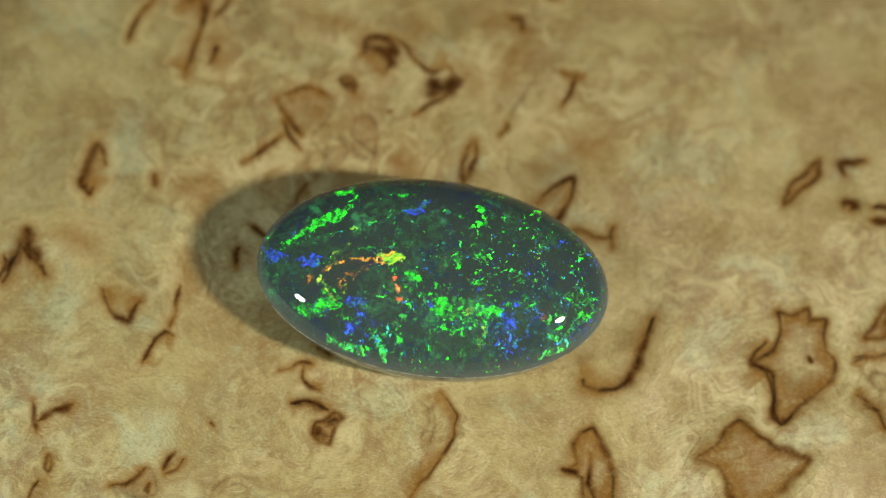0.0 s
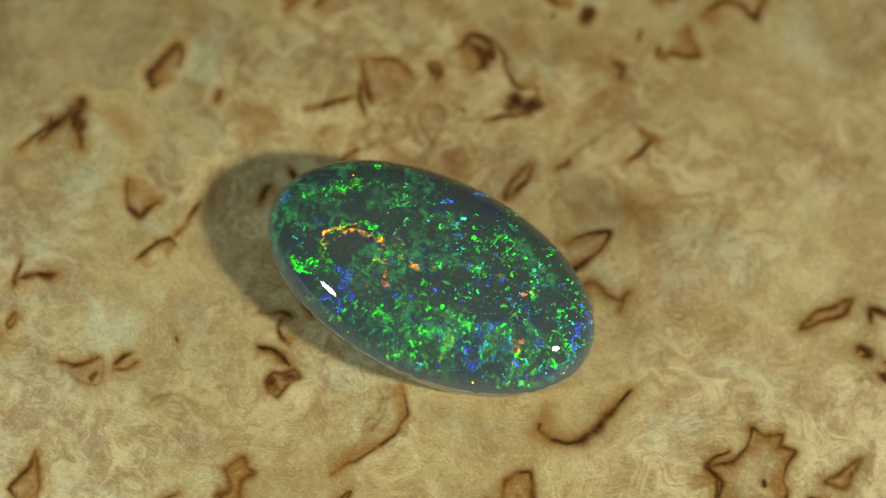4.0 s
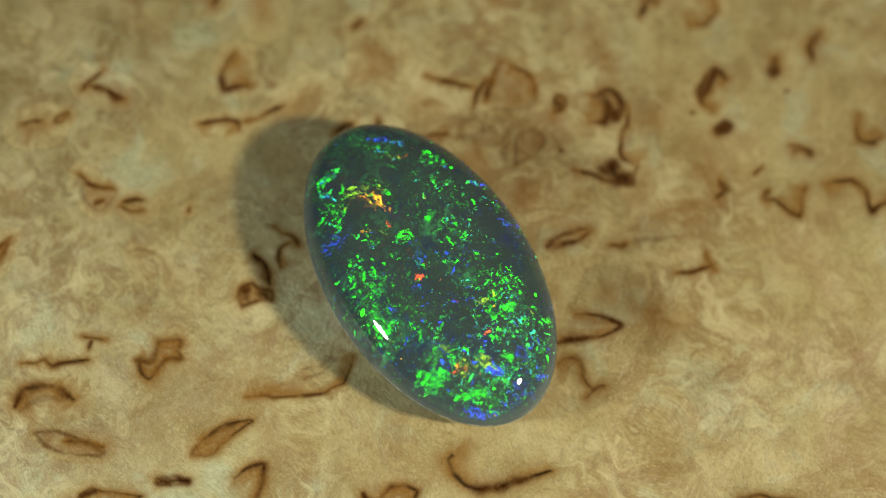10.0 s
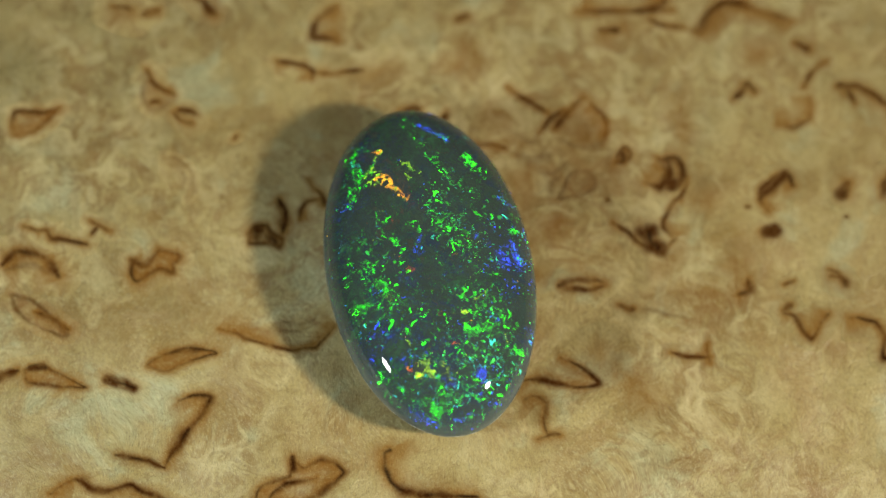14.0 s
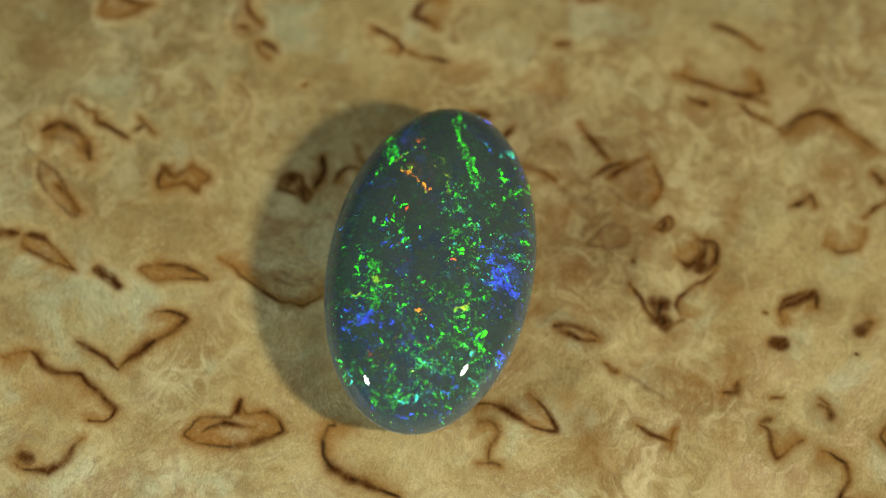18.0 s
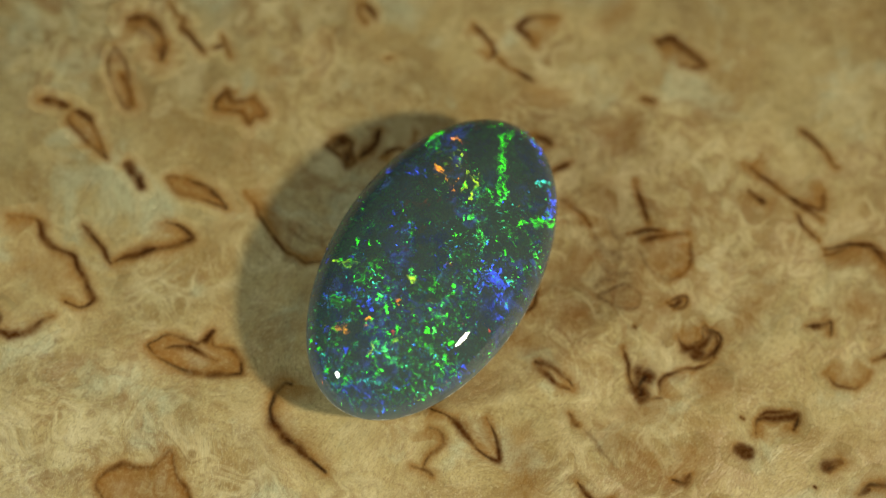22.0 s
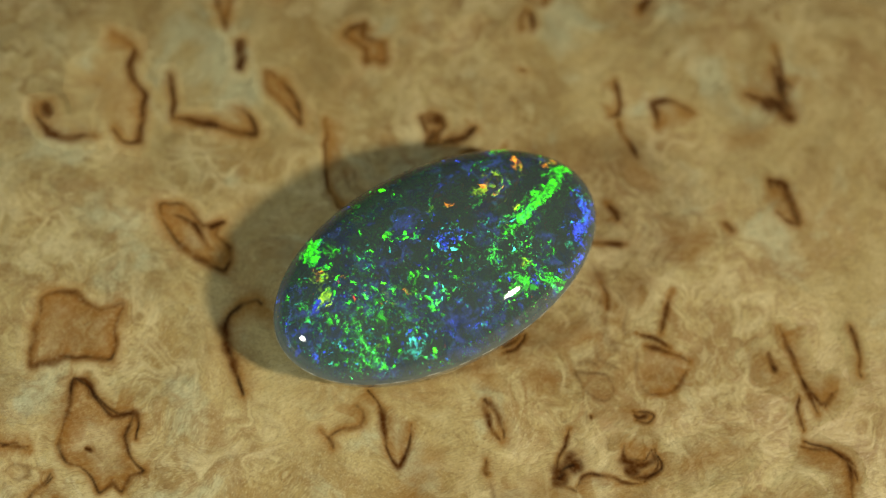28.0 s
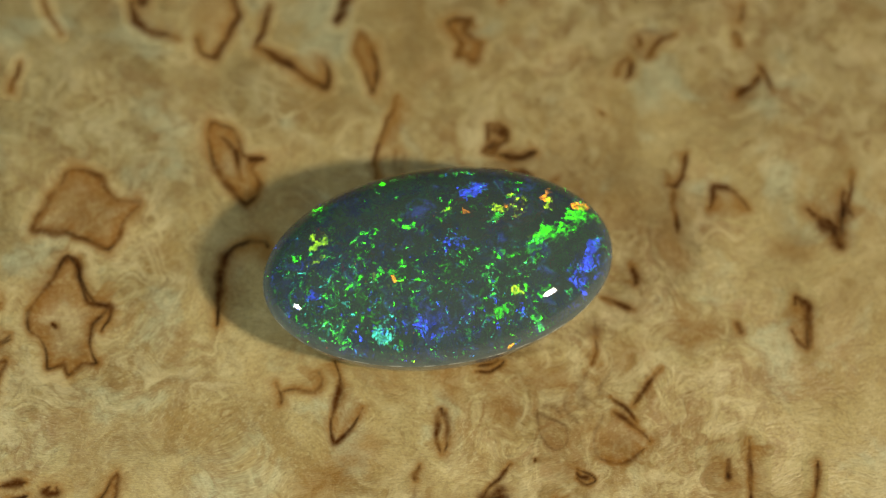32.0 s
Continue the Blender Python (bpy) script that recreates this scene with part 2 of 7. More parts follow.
    world_tilt = node(t, "ShaderNodeVectorTransform", vector_type="NORMAL", convert_from="OBJECT", convert_to="WORLD")
    link(t, tilt, world_tilt.inputs[0])
    # a platelet shines only where it mirrors a lamp, and is clear otherwise: its gleam is added to the body's
    gleam = node(t, "ShaderNodeBsdfAnisotropic", distribution="BECKMANN")
    link(t, mix(t, mask, (0, 0, 0, 1), colour), gleam.inputs["Color"])
    gleam.inputs["Roughness"].default_value = 0.30
    link(t, vec(t, "NORMALIZE", world_tilt.outputs[0]), gleam.inputs["Normal"])
    link(t, body, bsdf.inputs["Base Color"])
    bsdf.inputs["Roughness"].default_value = 0.5
    bsdf.inputs["Specular IOR Level"].default_value = 0.0
    bsdf.inputs["Coat Weight"].default_value = 1.0
    bsdf.inputs["Coat Roughness"].default_value = 0.03
    bsdf.inputs["Coat IOR"].default_value = 1.45
    # deeper in, broad clouds of blue and green platelets glow softly
    depth = noise_tex(t, vec(t, "ADD", bent, (50.0, 6.0, 0.0)), 0.65, 3.0, 0.6)
    wisp = noise_tex(t, vec(t, "ADD", bent, (5.0, 66.0, 0.0)), 2.6, 3.0, 0.65).outputs["Fac"]
    green = ramp(t, noise_tex(t, vec(t, "ADD", flat, (80.0, 1.0, 0.0)), 0.5, 2.0).outputs["Fac"], 0.42, 0.54)
    cloud = mix(t, green, (0.004, 0.008, 0.060, 1), (0.010, 0.085, 0.022, 1))
    cloud = mix(t, math_node(t, "MULTIPLY", ramp(t, wisp, 0.40, 0.66), inner), (0, 0, 0, 1), cloud)
    # the green clouds lean one way and the blue ones another, so that they wake in turn
    leaning = node(t, "ShaderNodeMix", data_type="VECTOR")
    value(t, leaning.inputs[0], green)
    leaning.inputs[4].default_value, leaning.inputs[5].default_value = (-0.035, 0.53, 0.848), (-0.168, -0.588, 0.791)
    soft_tilt = vec(t, "MULTIPLY", vec(t, "SUBTRACT", depth.outputs["Color"], (0.5, 0.5, 0.5)), (1.7, 1.7, 0.0))
    soft_lean = node(t, "ShaderNodeVectorTransform", vector_type="NORMAL", convert_from="OBJECT", convert_to="WORLD")
    link(t, vec(t, "NORMALIZE", vec(t, "ADD", soft_tilt, leaning.outputs[1])), soft_lean.inputs[0])
    soft_glow = node(t, "ShaderNodeBsdfAnisotropic", distribution="GGX")
    link(t, cloud, soft_glow.inputs["Color"])
    soft_glow.inputs["Roughness"].default_value = 0.48
    link(t, vec(t, "NORMALIZE", soft_lean.outputs[0]), soft_glow.inputs["Normal"])
    under = node(t, "ShaderNodeAddShader")
    link(t, bsdf.outputs[0], under.inputs[0])
    link(t, soft_glow.outputs[0], under.inputs[1])
    both = node(t, "ShaderNodeAddShader")
    link(t, under.outputs[0], both.inputs[0])
    link(t, gleam.outputs[0], both.inputs[1])
    link(t, both.outputs[0], t.nodes["Material Output"].inputs["Surface"])
    return m


def girdle_edge():
    m, t, bsdf = material("girdle_edge")
    p = millimetres(t)
    n = noise_tex(t, p, 1.4, 4.0).outputs["Fac"]
    # the edge's pale highlight is painted here, broken up by noise
    link(t, mix(t, ramp(t, n, 0.40, 0.62), (0.13, 0.17, 0.17, 1), (0.60, 0.64, 0.62, 1)), bsdf.inputs["Base Color"])
    bsdf.inputs["Roughness"].default_value = 0.25
    return m


def table_paint():
    m, t, bsdf = material("dark_table")
    p = millimetres(t)
    n = noise_tex(t, p, 0.05, 4.0)
    link(t, mix(t, n.outputs["Fac"], (0.03, 0.028, 0.025, 1), (0.06, 0.055, 0.05, 1)), bsdf.inputs["Base Color"])
    bsdf.inputs["Roughness"].default_value = 0.6
    return m


WOOD, OPAL, EDGE, TABLE = burl_wood(), opal_stone(), girdle_edge(), table_paint()


# ---------------- mesh helpers ----------------
def part(name, bm, mat, parent=None, label=""):
    me = bpy.data.meshes.new(name)
    bm.to_mesh(me)
    bm.free()
    return dress(name, me, mat, parent, label)


def dress(name, me, mat, parent=None, label=""):
    me.materials.append(mat)
    me.shade_smooth()
    ob = new(name, me)
    ob.parent = parent
    return tagged(ob, label) if label else ob


def slab(bm, x, y, z0, z1, bevel):
    bmesh.ops.create_cube(bm, size=1.0)
    for v in bm.verts:
        v.co = Vector((v.co.x * x, v.co.y * y, z0 + (v.co.z + 0.5) * (z1 - z0)))
    bmesh.ops.bevel(bm, geom=bm.edges[:], offset=bevel, segments=3, affect="EDGES")


# ---------------- the table ----------------
bm = bmesh.new()
slab(bm, 1.6, 1.0, -0.045, -0.015, 0.002)
tagged(part("ground", bm, TABLE), "dark painted table top under the board", "table", kind="structure")

# ---------------- the burl board ----------------
board = tagged(new("burl_board"), "pale polished birch burl board with brown bark flecks on the table", "wooden board")
bm = bmesh.new()
slab(bm, 0.150, 0.150, -0.015, 0.0, 0.0015)
part("slab", bm, WOOD, board)

STEP, HALF = 0.05, 22.0
COUNT = int(2 * HALF / STEP)
lattice = np.random.RandomState(4).rand(512, 512)


def wobble(x, y, size):
    """Smooth value noise, 0 to 1, with features of that size in millimetres."""
    u, v = x / size + 200.0, y / size + 200.0
    i, j = np.floor(u).astype(int), np.floor(v).astype(int)
    fu, fv = u - i, v - j
    fu, fv = fu * fu * (3 - 2 * fu), fv * fv * (3 - 2 * fv)
    a, b = lattice[i % 512, j % 512], lattice[(i + 1) % 512, j % 512]
    c, d = lattice[i % 512, (j + 1) % 512], lattice[(i + 1) % 512, (j + 1) % 512]
    return (a * (1 - fu) + b * fu) * (1 - fv) + (c * (1 - fu) + d * fu) * fv


FLECKS = []


def fleck(kind, width, course):
    """A bark fleck in the burl: its kind, the line's width and its course in millimetres on the board."""
    FLECKS.append((kind, width, np.array([[float(v) for v in p.split(",")] for p in course.split()])))


fleck("line", 0.2, "-14.7,4.6 -14.9,5.2 -15.2,5.5 -15.4,4.8 -15.6,3.9 -15.6,3.6 -15.2,3.1 -15.1,3.5")
fleck("line", 0.26, "-16.7,-0.8 -17.3,-0.0 -17.7,1.1 -17.9,0.4 -18.2,-0.5 -18.4,-1.3")
fleck("knot", 0.3, "-17.7,0.9 -17.5,0.3 -17.2,-0.0")
fleck("line", 0.16, "-4.8,-2.9 -4.2,-3.3")
fleck("line", 0.24, "6.6,-3.4 6.7,-3.7 7.3,-3.8 8.3,-3.5 8.8,-2.7 9.1,-1.5 9.4,-0.3")
fleck("pocket", 0.16, "14.8,0.5 15.3,0.4 16.0,0.8 16.1,0.3 16.8,0.4 16.8,-0.3 16.9,-1.0 17.3,-1.5 17.2,-2.3 16.0,-3.6 15.6,-4.1 15.1,-4.6 14.8,-3.8 14.6,-2.8 14.3,-2.2 13.8,-2.0 14.6,-1.3 14.9,-0.4")
fleck("knot", 0.12, "16.2,-1.5 16.3,-1.6")
fleck("line", 0.18, "19.5,-1.0 18.6,-1.2 18.2,-1.4")
fleck("line", 0.2, "18.3,-3.0 18.9,-3.3 19.4,-3.9 19.6,-4.4")
fleck("pocket", 0.14, "19.4,1.3 19.0,0.4 18.5,-0.3 19.4,-0.2")
fleck("pocket", 0.17, "-4.3,-11.2 -4.0,-10.4 -3.8,-10.4 -3.6,-10.7 -3.2,-10.8 -3.5,-11.3 -3.2,-11.9 -3.1,-12.4 -3.5,-12.5 -4.1,-12.4 -3.7,-11.9")
fleck("line", 0.1, "-6.3,-13.9 -5.9,-13.4 -5.6,-13.0")
fleck("line", 0.1, "-5.9,-13.6 -5.6,-13.9")
fleck("line", 0.12, "-6.6,-16.6 -6.3,-16.1 -6.2,-15.7 -5.8,-15.6 -5.7,-15.2 -5.4,-14.6 -5.2,-14.1")
fleck("pocket", 0.14, "14.7,5.6 15.0,6.5 15.6,7.2 16.2,7.8 16.2,7.2 15.8,6.6")
fleck("line", 0.18, "17.3,7.2 17.1,7.7 17.4,7.9 17.7,7.9 18.1,8.0")
fleck("line", 0.2, "17.4,5.7 17.4,6.0 17.9,5.9 17.7,5.6")
fleck("line", 0.16, "18.6,5.8 19.4,5.9")
fleck("line", 0.28, "-5.1,-17.9 -5.5,-17.3 -5.3,-16.6 -4.9,-15.9 -4.0,-15.6")
fleck("faint", 0.12, "-4.8,-17.9 -4.9,-16.9 -4.4,-16.1 -3.9,-15.6")
fleck("ghost", 0.1, "-3.6,-17.8 -3.1,-16.9 -2.2,-16.2 -1.3,-15.7 -1.6,-16.5 -2.4,-17.4")
fleck("pocket", 0.14, "0.8,-12.7 0.4,-11.9 0.3,-10.9 0.5,-10.2 0.8,-9.7 0.9,-10.9 1.2,-11.9")
fleck("line", 0.2, "0.4,-12.0 0.4,-10.8 0.5,-10.2")
fleck("line", 0.18, "0.1,-19.3 -0.1,-18.7 -0.2,-18.1")
fleck("pocket", 0.13, "-0.1,-17.8 -0.2,-17.1 0.1,-16.7 0.7,-16.0 1.2,-15.4 1.0,-16.3 0.5,-17.7")
fleck("knot", 0.16, "-0.1,-17.5 0.0,-16.9")
fleck("knot", 0.18, "1.0,-14.5 1.3,-13.9 1.6,-13.4")
fleck("line", 0.18, "2.6,-11.7 2.5,-11.1 2.7,-10.3 3.5,-10.9 4.2,-11.8 5.4,-12.9")
fleck("line", 0.15, "5.4,-12.9 5.0,-13.5 4.4,-14.8")
fleck("pocket", 0.12, "-12.0,-16.0 -11.7,-14.9 -11.8,-14.1 -11.0,-15.2 -10.9,-16.3")
fleck("line", 0.12, "4.8,9.3 5.1,10.0 5.3,10.9")
fleck("line", 0.13, "5.6,10.8 4.8,10.9")
fleck("line", 0.16, "4.0,14.4 4.2,14.9 5.0,15.1 5.4,15.3 5.1,15.7 4.4,16.3")
fleck("line", 0.18, "2.9,20.3 3.4,19.8 3.8,19.6 4.2,19.9 4.3,20.5")
fleck("line", 0.15, "2.8,12.8 2.7,13.3 2.2,13.3")
fleck("knot", 0.22, "2.8,16.9 2.9,17.2 3.2,17.4")
fleck("line", 0.17, "5.6,-17.7 5.2,-17.1 5.1,-16.6 5.7,-16.0 5.9,-15.3 5.9,-14.4 6.5,-13.7 7.3,-12.7 7.8,-13.0 7.9,-13.7")
fleck("line", 0.17, "10.2,-16.5 10.4,-16.0 10.3,-15.0 9.8,-14.4 9.1,-14.1 8.7,-13.8")
fleck("knot", 0.22, "9.8,-16.1 9.9,-15.9")
fleck("pocket", 0.16, "8.0,-9.6 7.3,-9.3 7.0,-8.7 6.9,-7.8 6.2,-7.6 6.6,-7.2 6.4,-6.4 6.7,-5.8 7.2,-5.5 7.7,-6.4 8.2,-7.5 8.2,-8.9")
fleck("line", 0.16, "7.7,-8.9 7.2,-8.0 7.2,-6.7")
fleck("knot", 0.12, "6.6,-7.6 6.1,-7.5")
fleck("knot", 0.24, "0.2,14.6 0.2,15.1")
fleck("knot", 0.26, "-0.8,18.4 -1.3,18.7")
fleck("line", 0.15, "4.8,2.3 4.7,3.0 4.9,3.8 5.5,4.9 5.5,6.0 4.5,5.2 4.0,4.6")
fleck("line", 0.18, "5.6,2.7 5.5,3.1 5.9,3.5 6.6,3.2 7.5,3.3")
fleck("line", 0.18, "7.5,2.8 7.4,3.3 7.4,3.8")
fleck("pocket", 0.17, "14.8,-8.1 14.3,-8.5 13.8,-8.4 13.2,-8.0 13.0,-7.3 12.6,-6.7 11.9,-6.6 11.6,-6.5 12.4,-5.8 12.8,-5.1 13.4,-4.5 14.1,-5.1 15.2,-5.7 16.4,-6.1")
fleck("line", 0.17, "15.9,-3.9 15.1,-4.5 14.8,-4.3 14.8,-3.5 14.6,-2.3 14.0,-2.1 13.7,-1.9 14.0,-1.3 14.3,-0.9")
fleck("line", 0.12, "-7.1,1.6 -7.5,2.0 -8.2,2.4")
fleck("line", 0.16, "19.7,5.2 18.6,5.2")
fleck("line", .18, "4.8,17.2 5.2,18.2 6.1,18.4 6.9,18.1 6.9,18.9 6.8,19.8")
fleck("line", .16, "-5.8,19.6 -5.7,20.4 -4.8,21.2 -4.2,21.7 -4.0,22.1")
fleck("line", .12, "-5.7,19.8 -4.9,20.0")
fleck("line", .26, "-0.4,20.0 -1.0,20.3 -1.3,20.9 -1.3,21.1")
fleck("line", .12, "14.2,-16.8 14.0,-15.9 13.7,-15.0")
fleck("line", .12, "16.3,-12.7 15.9,-13.5 15.6,-14.0")
fleck("line", .13, "-2.6,-16.9 -2.1,-16.1 -1.5,-15.6")
fleck("line", .12, "-19.0,-2.2 -18.8,-1.4 -18.4,-0.6 -18.5,0.0")
fleck("line", .16, "-16.7,-0.7 -17.4,-0.0 -18.0,0.7")
fleck("line", .13, "-15.3,3.1 -15.4,4.2 -15.2,5.4")

fleck("faint", .10, "-5.90,6.83 -5.24,7.88 -5.34,8.70")
fleck("knot", .05, "0.20,18.21 0.23,18.30")
fleck("line", .09, "2.74,14.82 2.62,15.26")
fleck("line", .12, "2.44,16.86 2.72,17.29")
fleck("line", .12, "3.90,14.38 3.69,14.95")
fleck("line", .13, "-0.30,20.00 -0.82,20.39")
fleck("stain", .45, "-7.95,16.03 -7.97,16.60")
fleck("stain", .40, "-1.51,5.71 -1.91,6.13")
fleck("stain", .35, "-1.89,11.98 -1.72,12.62")
fleck("stain", .3, "2.92,12.70 1.87,13.11 1.21,13.01")
fleck("faint", .09, "2.46,8.45 2.83,9.24 3.60,10.69")
fleck("stain", .4, "1.20,9.75 0.27,10.69")
fleck("line", .10, "19.35,-3.60 18.68,-3.33 18.32,-2.76")
fleck("line", .12, "19.20,-1.00 18.61,-1.08 18.18,-1.26")
fleck("faint", .10, "19.75,-2.42 19.25,-2.59 18.88,-2.27 18.97,-1.89 19.39,-1.85 19.63,-2.15")
fleck("stain", .4, "-14.97,0.78 -16.18,1.20")
fleck("stain", .35, "-10.62,0.65 -10.72,-0.85")

fleck("line", .14, "-8.59,0.32 -8.60,1.07 -8.52,1.27")
fleck("knot", .18, "-12.45,3.84 -12.53,4.22")
fleck("faint", .12, "-6.39,2.56 -6.37,3.57 -6.11,4.31 -5.65,4.84")
fleck("line", .12, "-8.78,5.23 -7.88,6.03 -7.16,6.72")
fleck("line", .11, "-6.44,6.11 -6.98,6.88 -7.24,7.39")
fleck("line", .15, "-6.39,6.78 -7.06,7.55 -7.58,8.32")
fleck("line", .13, "-7.25,8.61 -6.81,8.95 -6.07,9.04 -5.34,8.70")
fleck("stain", .30, "-6.39,8.51 -6.85,8.71")
fleck("faint", .12, "-4.63,5.50 -4.37,6.23 -4.85,7.03")
fleck("faint", .10, "-6.76,4.84 -5.84,5.91")
fleck("ghost", .10, "-3.20,6.29 -3.10,6.62 -3.12,7.35 -3.50,7.99 -4.10,7.82 -4.23,7.10 -3.79,6.63")
fleck("faint", .12, "-3.22,6.02 -3.90,6.03 -4.20,6.63")
fleck("knot", .11, "-4.28,9.15 -4.33,9.35 -4.62,9.46")
fleck("line", .10, "-4.33,8.98 -4.77,9.33 -4.92,9.68 -4.54,9.77 -4.16,9.37")
fleck("stain", .25, "-4.10,8.82 -4.84,9.75")
fleck("line", .11, "-3.11,10.05 -2.93,10.34 -3.10,10.80 -3.51,11.05 -3.93,10.92 -4.20,10.92")
fleck("line", .12, "-4.20,10.92 -3.96,11.38 -3.71,11.68 -2.97,11.89")
fleck("knot", .12, "-2.68,10.93 -2.84,11.27")
fleck("stain", .25, "-3.96,11.38 -4.12,11.97")
fleck("line", .10, "-1.55,8.26 -0.99,8.81 -0.47,9.10 0.19,9.81")
fleck("knot", .36, "-0.85,9.50 -0.49,9.69 -0.07,9.95")
fleck("line", .10, "-0.36,10.67 -0.85,10.35 -1.32,10.42 -1.95,11.09 -2.41,11.66 -2.84,11.89")
fleck("line", .10, "0.27,10.01 -0.28,10.73")
fleck("line", .16, "0.78,5.23 0.73,6.00 0.85,6.85 1.13,7.27")
fleck("line", .11, "0.85,5.30 1.12,5.86 1.25,6.72 1.19,7.28")
fleck("line", .11, "-0.98,3.95 -1.59,4.02 -2.11,3.85 -2.30,3.62")
fleck("line", .09, "-1.14,3.69 -1.82,3.69 -2.10,3.56")
fleck("line", .11, "2.14,7.60 2.45,7.98 2.43,8.28")
fleck("knot", .05, "-2.67,8.22 -2.66,8.32")
fleck("knot", .05, "-1.11,14.11 -1.11,14.21")
fleck("knot", .16, "-10.65,9.83 -10.50,10.25 -10.44,10.62")
fleck("line", .12, "-11.82,9.31 -11.57,9.77 -11.33,10.83 -11.22,12.03 -11.36,12.89 -11.99,12.84 -12.28,12.71")
fleck("stain", .25, "-11.50,12.89 -12.21,12.77")
fleck("line", .12, "-14.38,10.54 -14.15,11.48 -13.63,12.53 -13.54,12.73")
fleck("line", .11, "-10.73,12.09 -10.33,12.67 -9.98,13.46")
fleck("line", .11, "-9.85,13.94 -10.39,14.69 -10.87,15.25 -11.01,15.98")
fleck("line", .18, "-6.18,14.80 -6.56,15.32 -6.84,15.56 -6.30,15.83")
fleck("line", .13, "-4.59,16.41 -4.40,17.06 -4.61,17.84 -5.27,18.11 -5.64,18.08")
fleck("line", .16, "-8.24,18.17 -7.81,18.70")
fleck("line", .12, "-6.16,17.94 -6.80,18.48 -7.21,19.33")
fleck("line", .15, "-5.84,19.42 -5.90,19.84")
fleck("line", .13, "-1.36,14.76 -1.88,15.03 -2.36,15.82")
fleck("stain", .35, "-1.08,3.49 -1.30,4.29")
fleck("stain", .30, "-10.56,10.89 -10.24,9.69")
fleck("stain", .40, "-10.30,4.19 -11.17,3.92")
fleck("stain", .30, "-6.35,4.71 -6.01,5.51")
fleck("stain", .40, "-5.06,12.25 -7.08,12.68")
fleck("stain", .35, "0.29,3.75 0.08,4.55")
fleck("line", .16, "-14.12,-1.27 -13.88,-1.94 -13.42,-2.42 -12.92,-2.63 -12.67,-2.00 -12.46,-1.63")
fleck("stain", .25, "-13.96,-1.26 -13.67,-1.66 -13.46,-2.08")
fleck("line", .10, "-10.86,-0.78 -10.94,-1.57 -11.03,-2.19 -11.13,-2.72")
fleck("line", .11, "-12.07,-4.45 -11.97,-3.92 -11.64,-3.28 -11.28,-2.90 -10.93,-3.08")
fleck("line", .13, "-16.22,-7.92 -16.37,-7.34 -16.45,-6.67")
fleck("line", .14, "-16.19,-7.49 -15.61,-7.01 -14.79,-6.59")
fleck("stain", .30, "-16.28,-7.42 -15.48,-6.83")
fleck("knot", .07, "-8.96,-6.88 -8.78,-7.02")
fleck("line", .11, "-6.24,-4.17 -5.85,-4.01 -5.55,-3.78 -5.24,-3.70 -4.91,-3.75")
fleck("line", .10, "-5.30,-3.87 -5.29,-4.39 -4.98,-4.79 -4.48,-4.96")
fleck("line", .14, "-5.54,-5.53 -4.99,-5.47 -4.25,-5.69")
fleck("pocket", .12, "-4.57,-6.46 -4.19,-6.25 -3.75,-5.87 -3.41,-6.09 -3.68,-6.62 -3.85,-7.32 -4.26,-7.27 -4.61,-6.88")
fleck("knot", .24, "-4.38,-6.78 -4.04,-7.00")
fleck("knot", .24, "-4.03,-6.32 -3.72,-6.20")
fleck("line", .09, "0.61,-4.50 1.15,-5.13 1.43,-5.62 1.27,-6.66 0.87,-7.54 0.17,-8.62 -0.25,-9.33")
fleck("faint", .12, "-0.15,-4.92 0.21,-5.40 0.27,-6.07 -0.01,-6.61")
fleck("faint", .08, "0.25,-4.97 0.57,-5.87 0.35,-7.08")
fleck("line", .12, "-12.88,-10.01 -12.25,-9.95 -11.66,-9.51 -11.39,-9.14")
fleck("knot", .07, "-11.19,-9.80 -11.31,-10.14")
fleck("faint", .10, "-12.72,-10.03 -12.50,-10.51")
fleck("line", .13, "-10.68,-9.08 -10.50,-8.55 -10.21,-8.27")
fleck("line", .12, "-10.58,-9.23 -10.13,-9.02 -9.86,-8.58")
fleck("stain", .25, "-10.45,-8.97 -10.10,-8.60")
fleck("pocket", .10, "-15.64,-9.47 -15.57,-8.96 -15.38,-9.19 -15.43,-9.62")
fleck("stain", .35, "-15.63,-10.14 -15.95,-10.84")
fleck("line", .12, "-15.87,-10.16 -16.17,-10.93")
fleck("faint", .08, "-8.58,-10.13 -8.48,-9.62 -7.73,-9.13 -6.78,-9.12 -6.43,-9.51")
fleck("faint", .08, "-8.26,-10.17 -8.00,-9.66 -7.39,-9.43 -6.89,-9.64")
fleck("faint", .09, "-7.19,-3.46 -7.15,-3.11")

fleck("line", .13, "-11.80,9.05 -11.31,11.43 -10.95,13.18")
fleck("line", .13, "-9.55,14.09 -10.89,15.52 -9.34,18.46")
fleck("line", .11, "-12.10,12.71 -11.41,13.09")

fleck("line", 0.2, "-5.6,-5.6 -4.9,-5.5 -4.1,-5.8")
fleck("line", 0.18, "-0.7,15.0 -1.3,14.8 -1.7,15.3 -2.3,16.2 -1.6,16.3")
fleck("line", 0.12, "-9.8,13.9 -10.5,14.8 -10.9,15.7 -10.7,16.6")

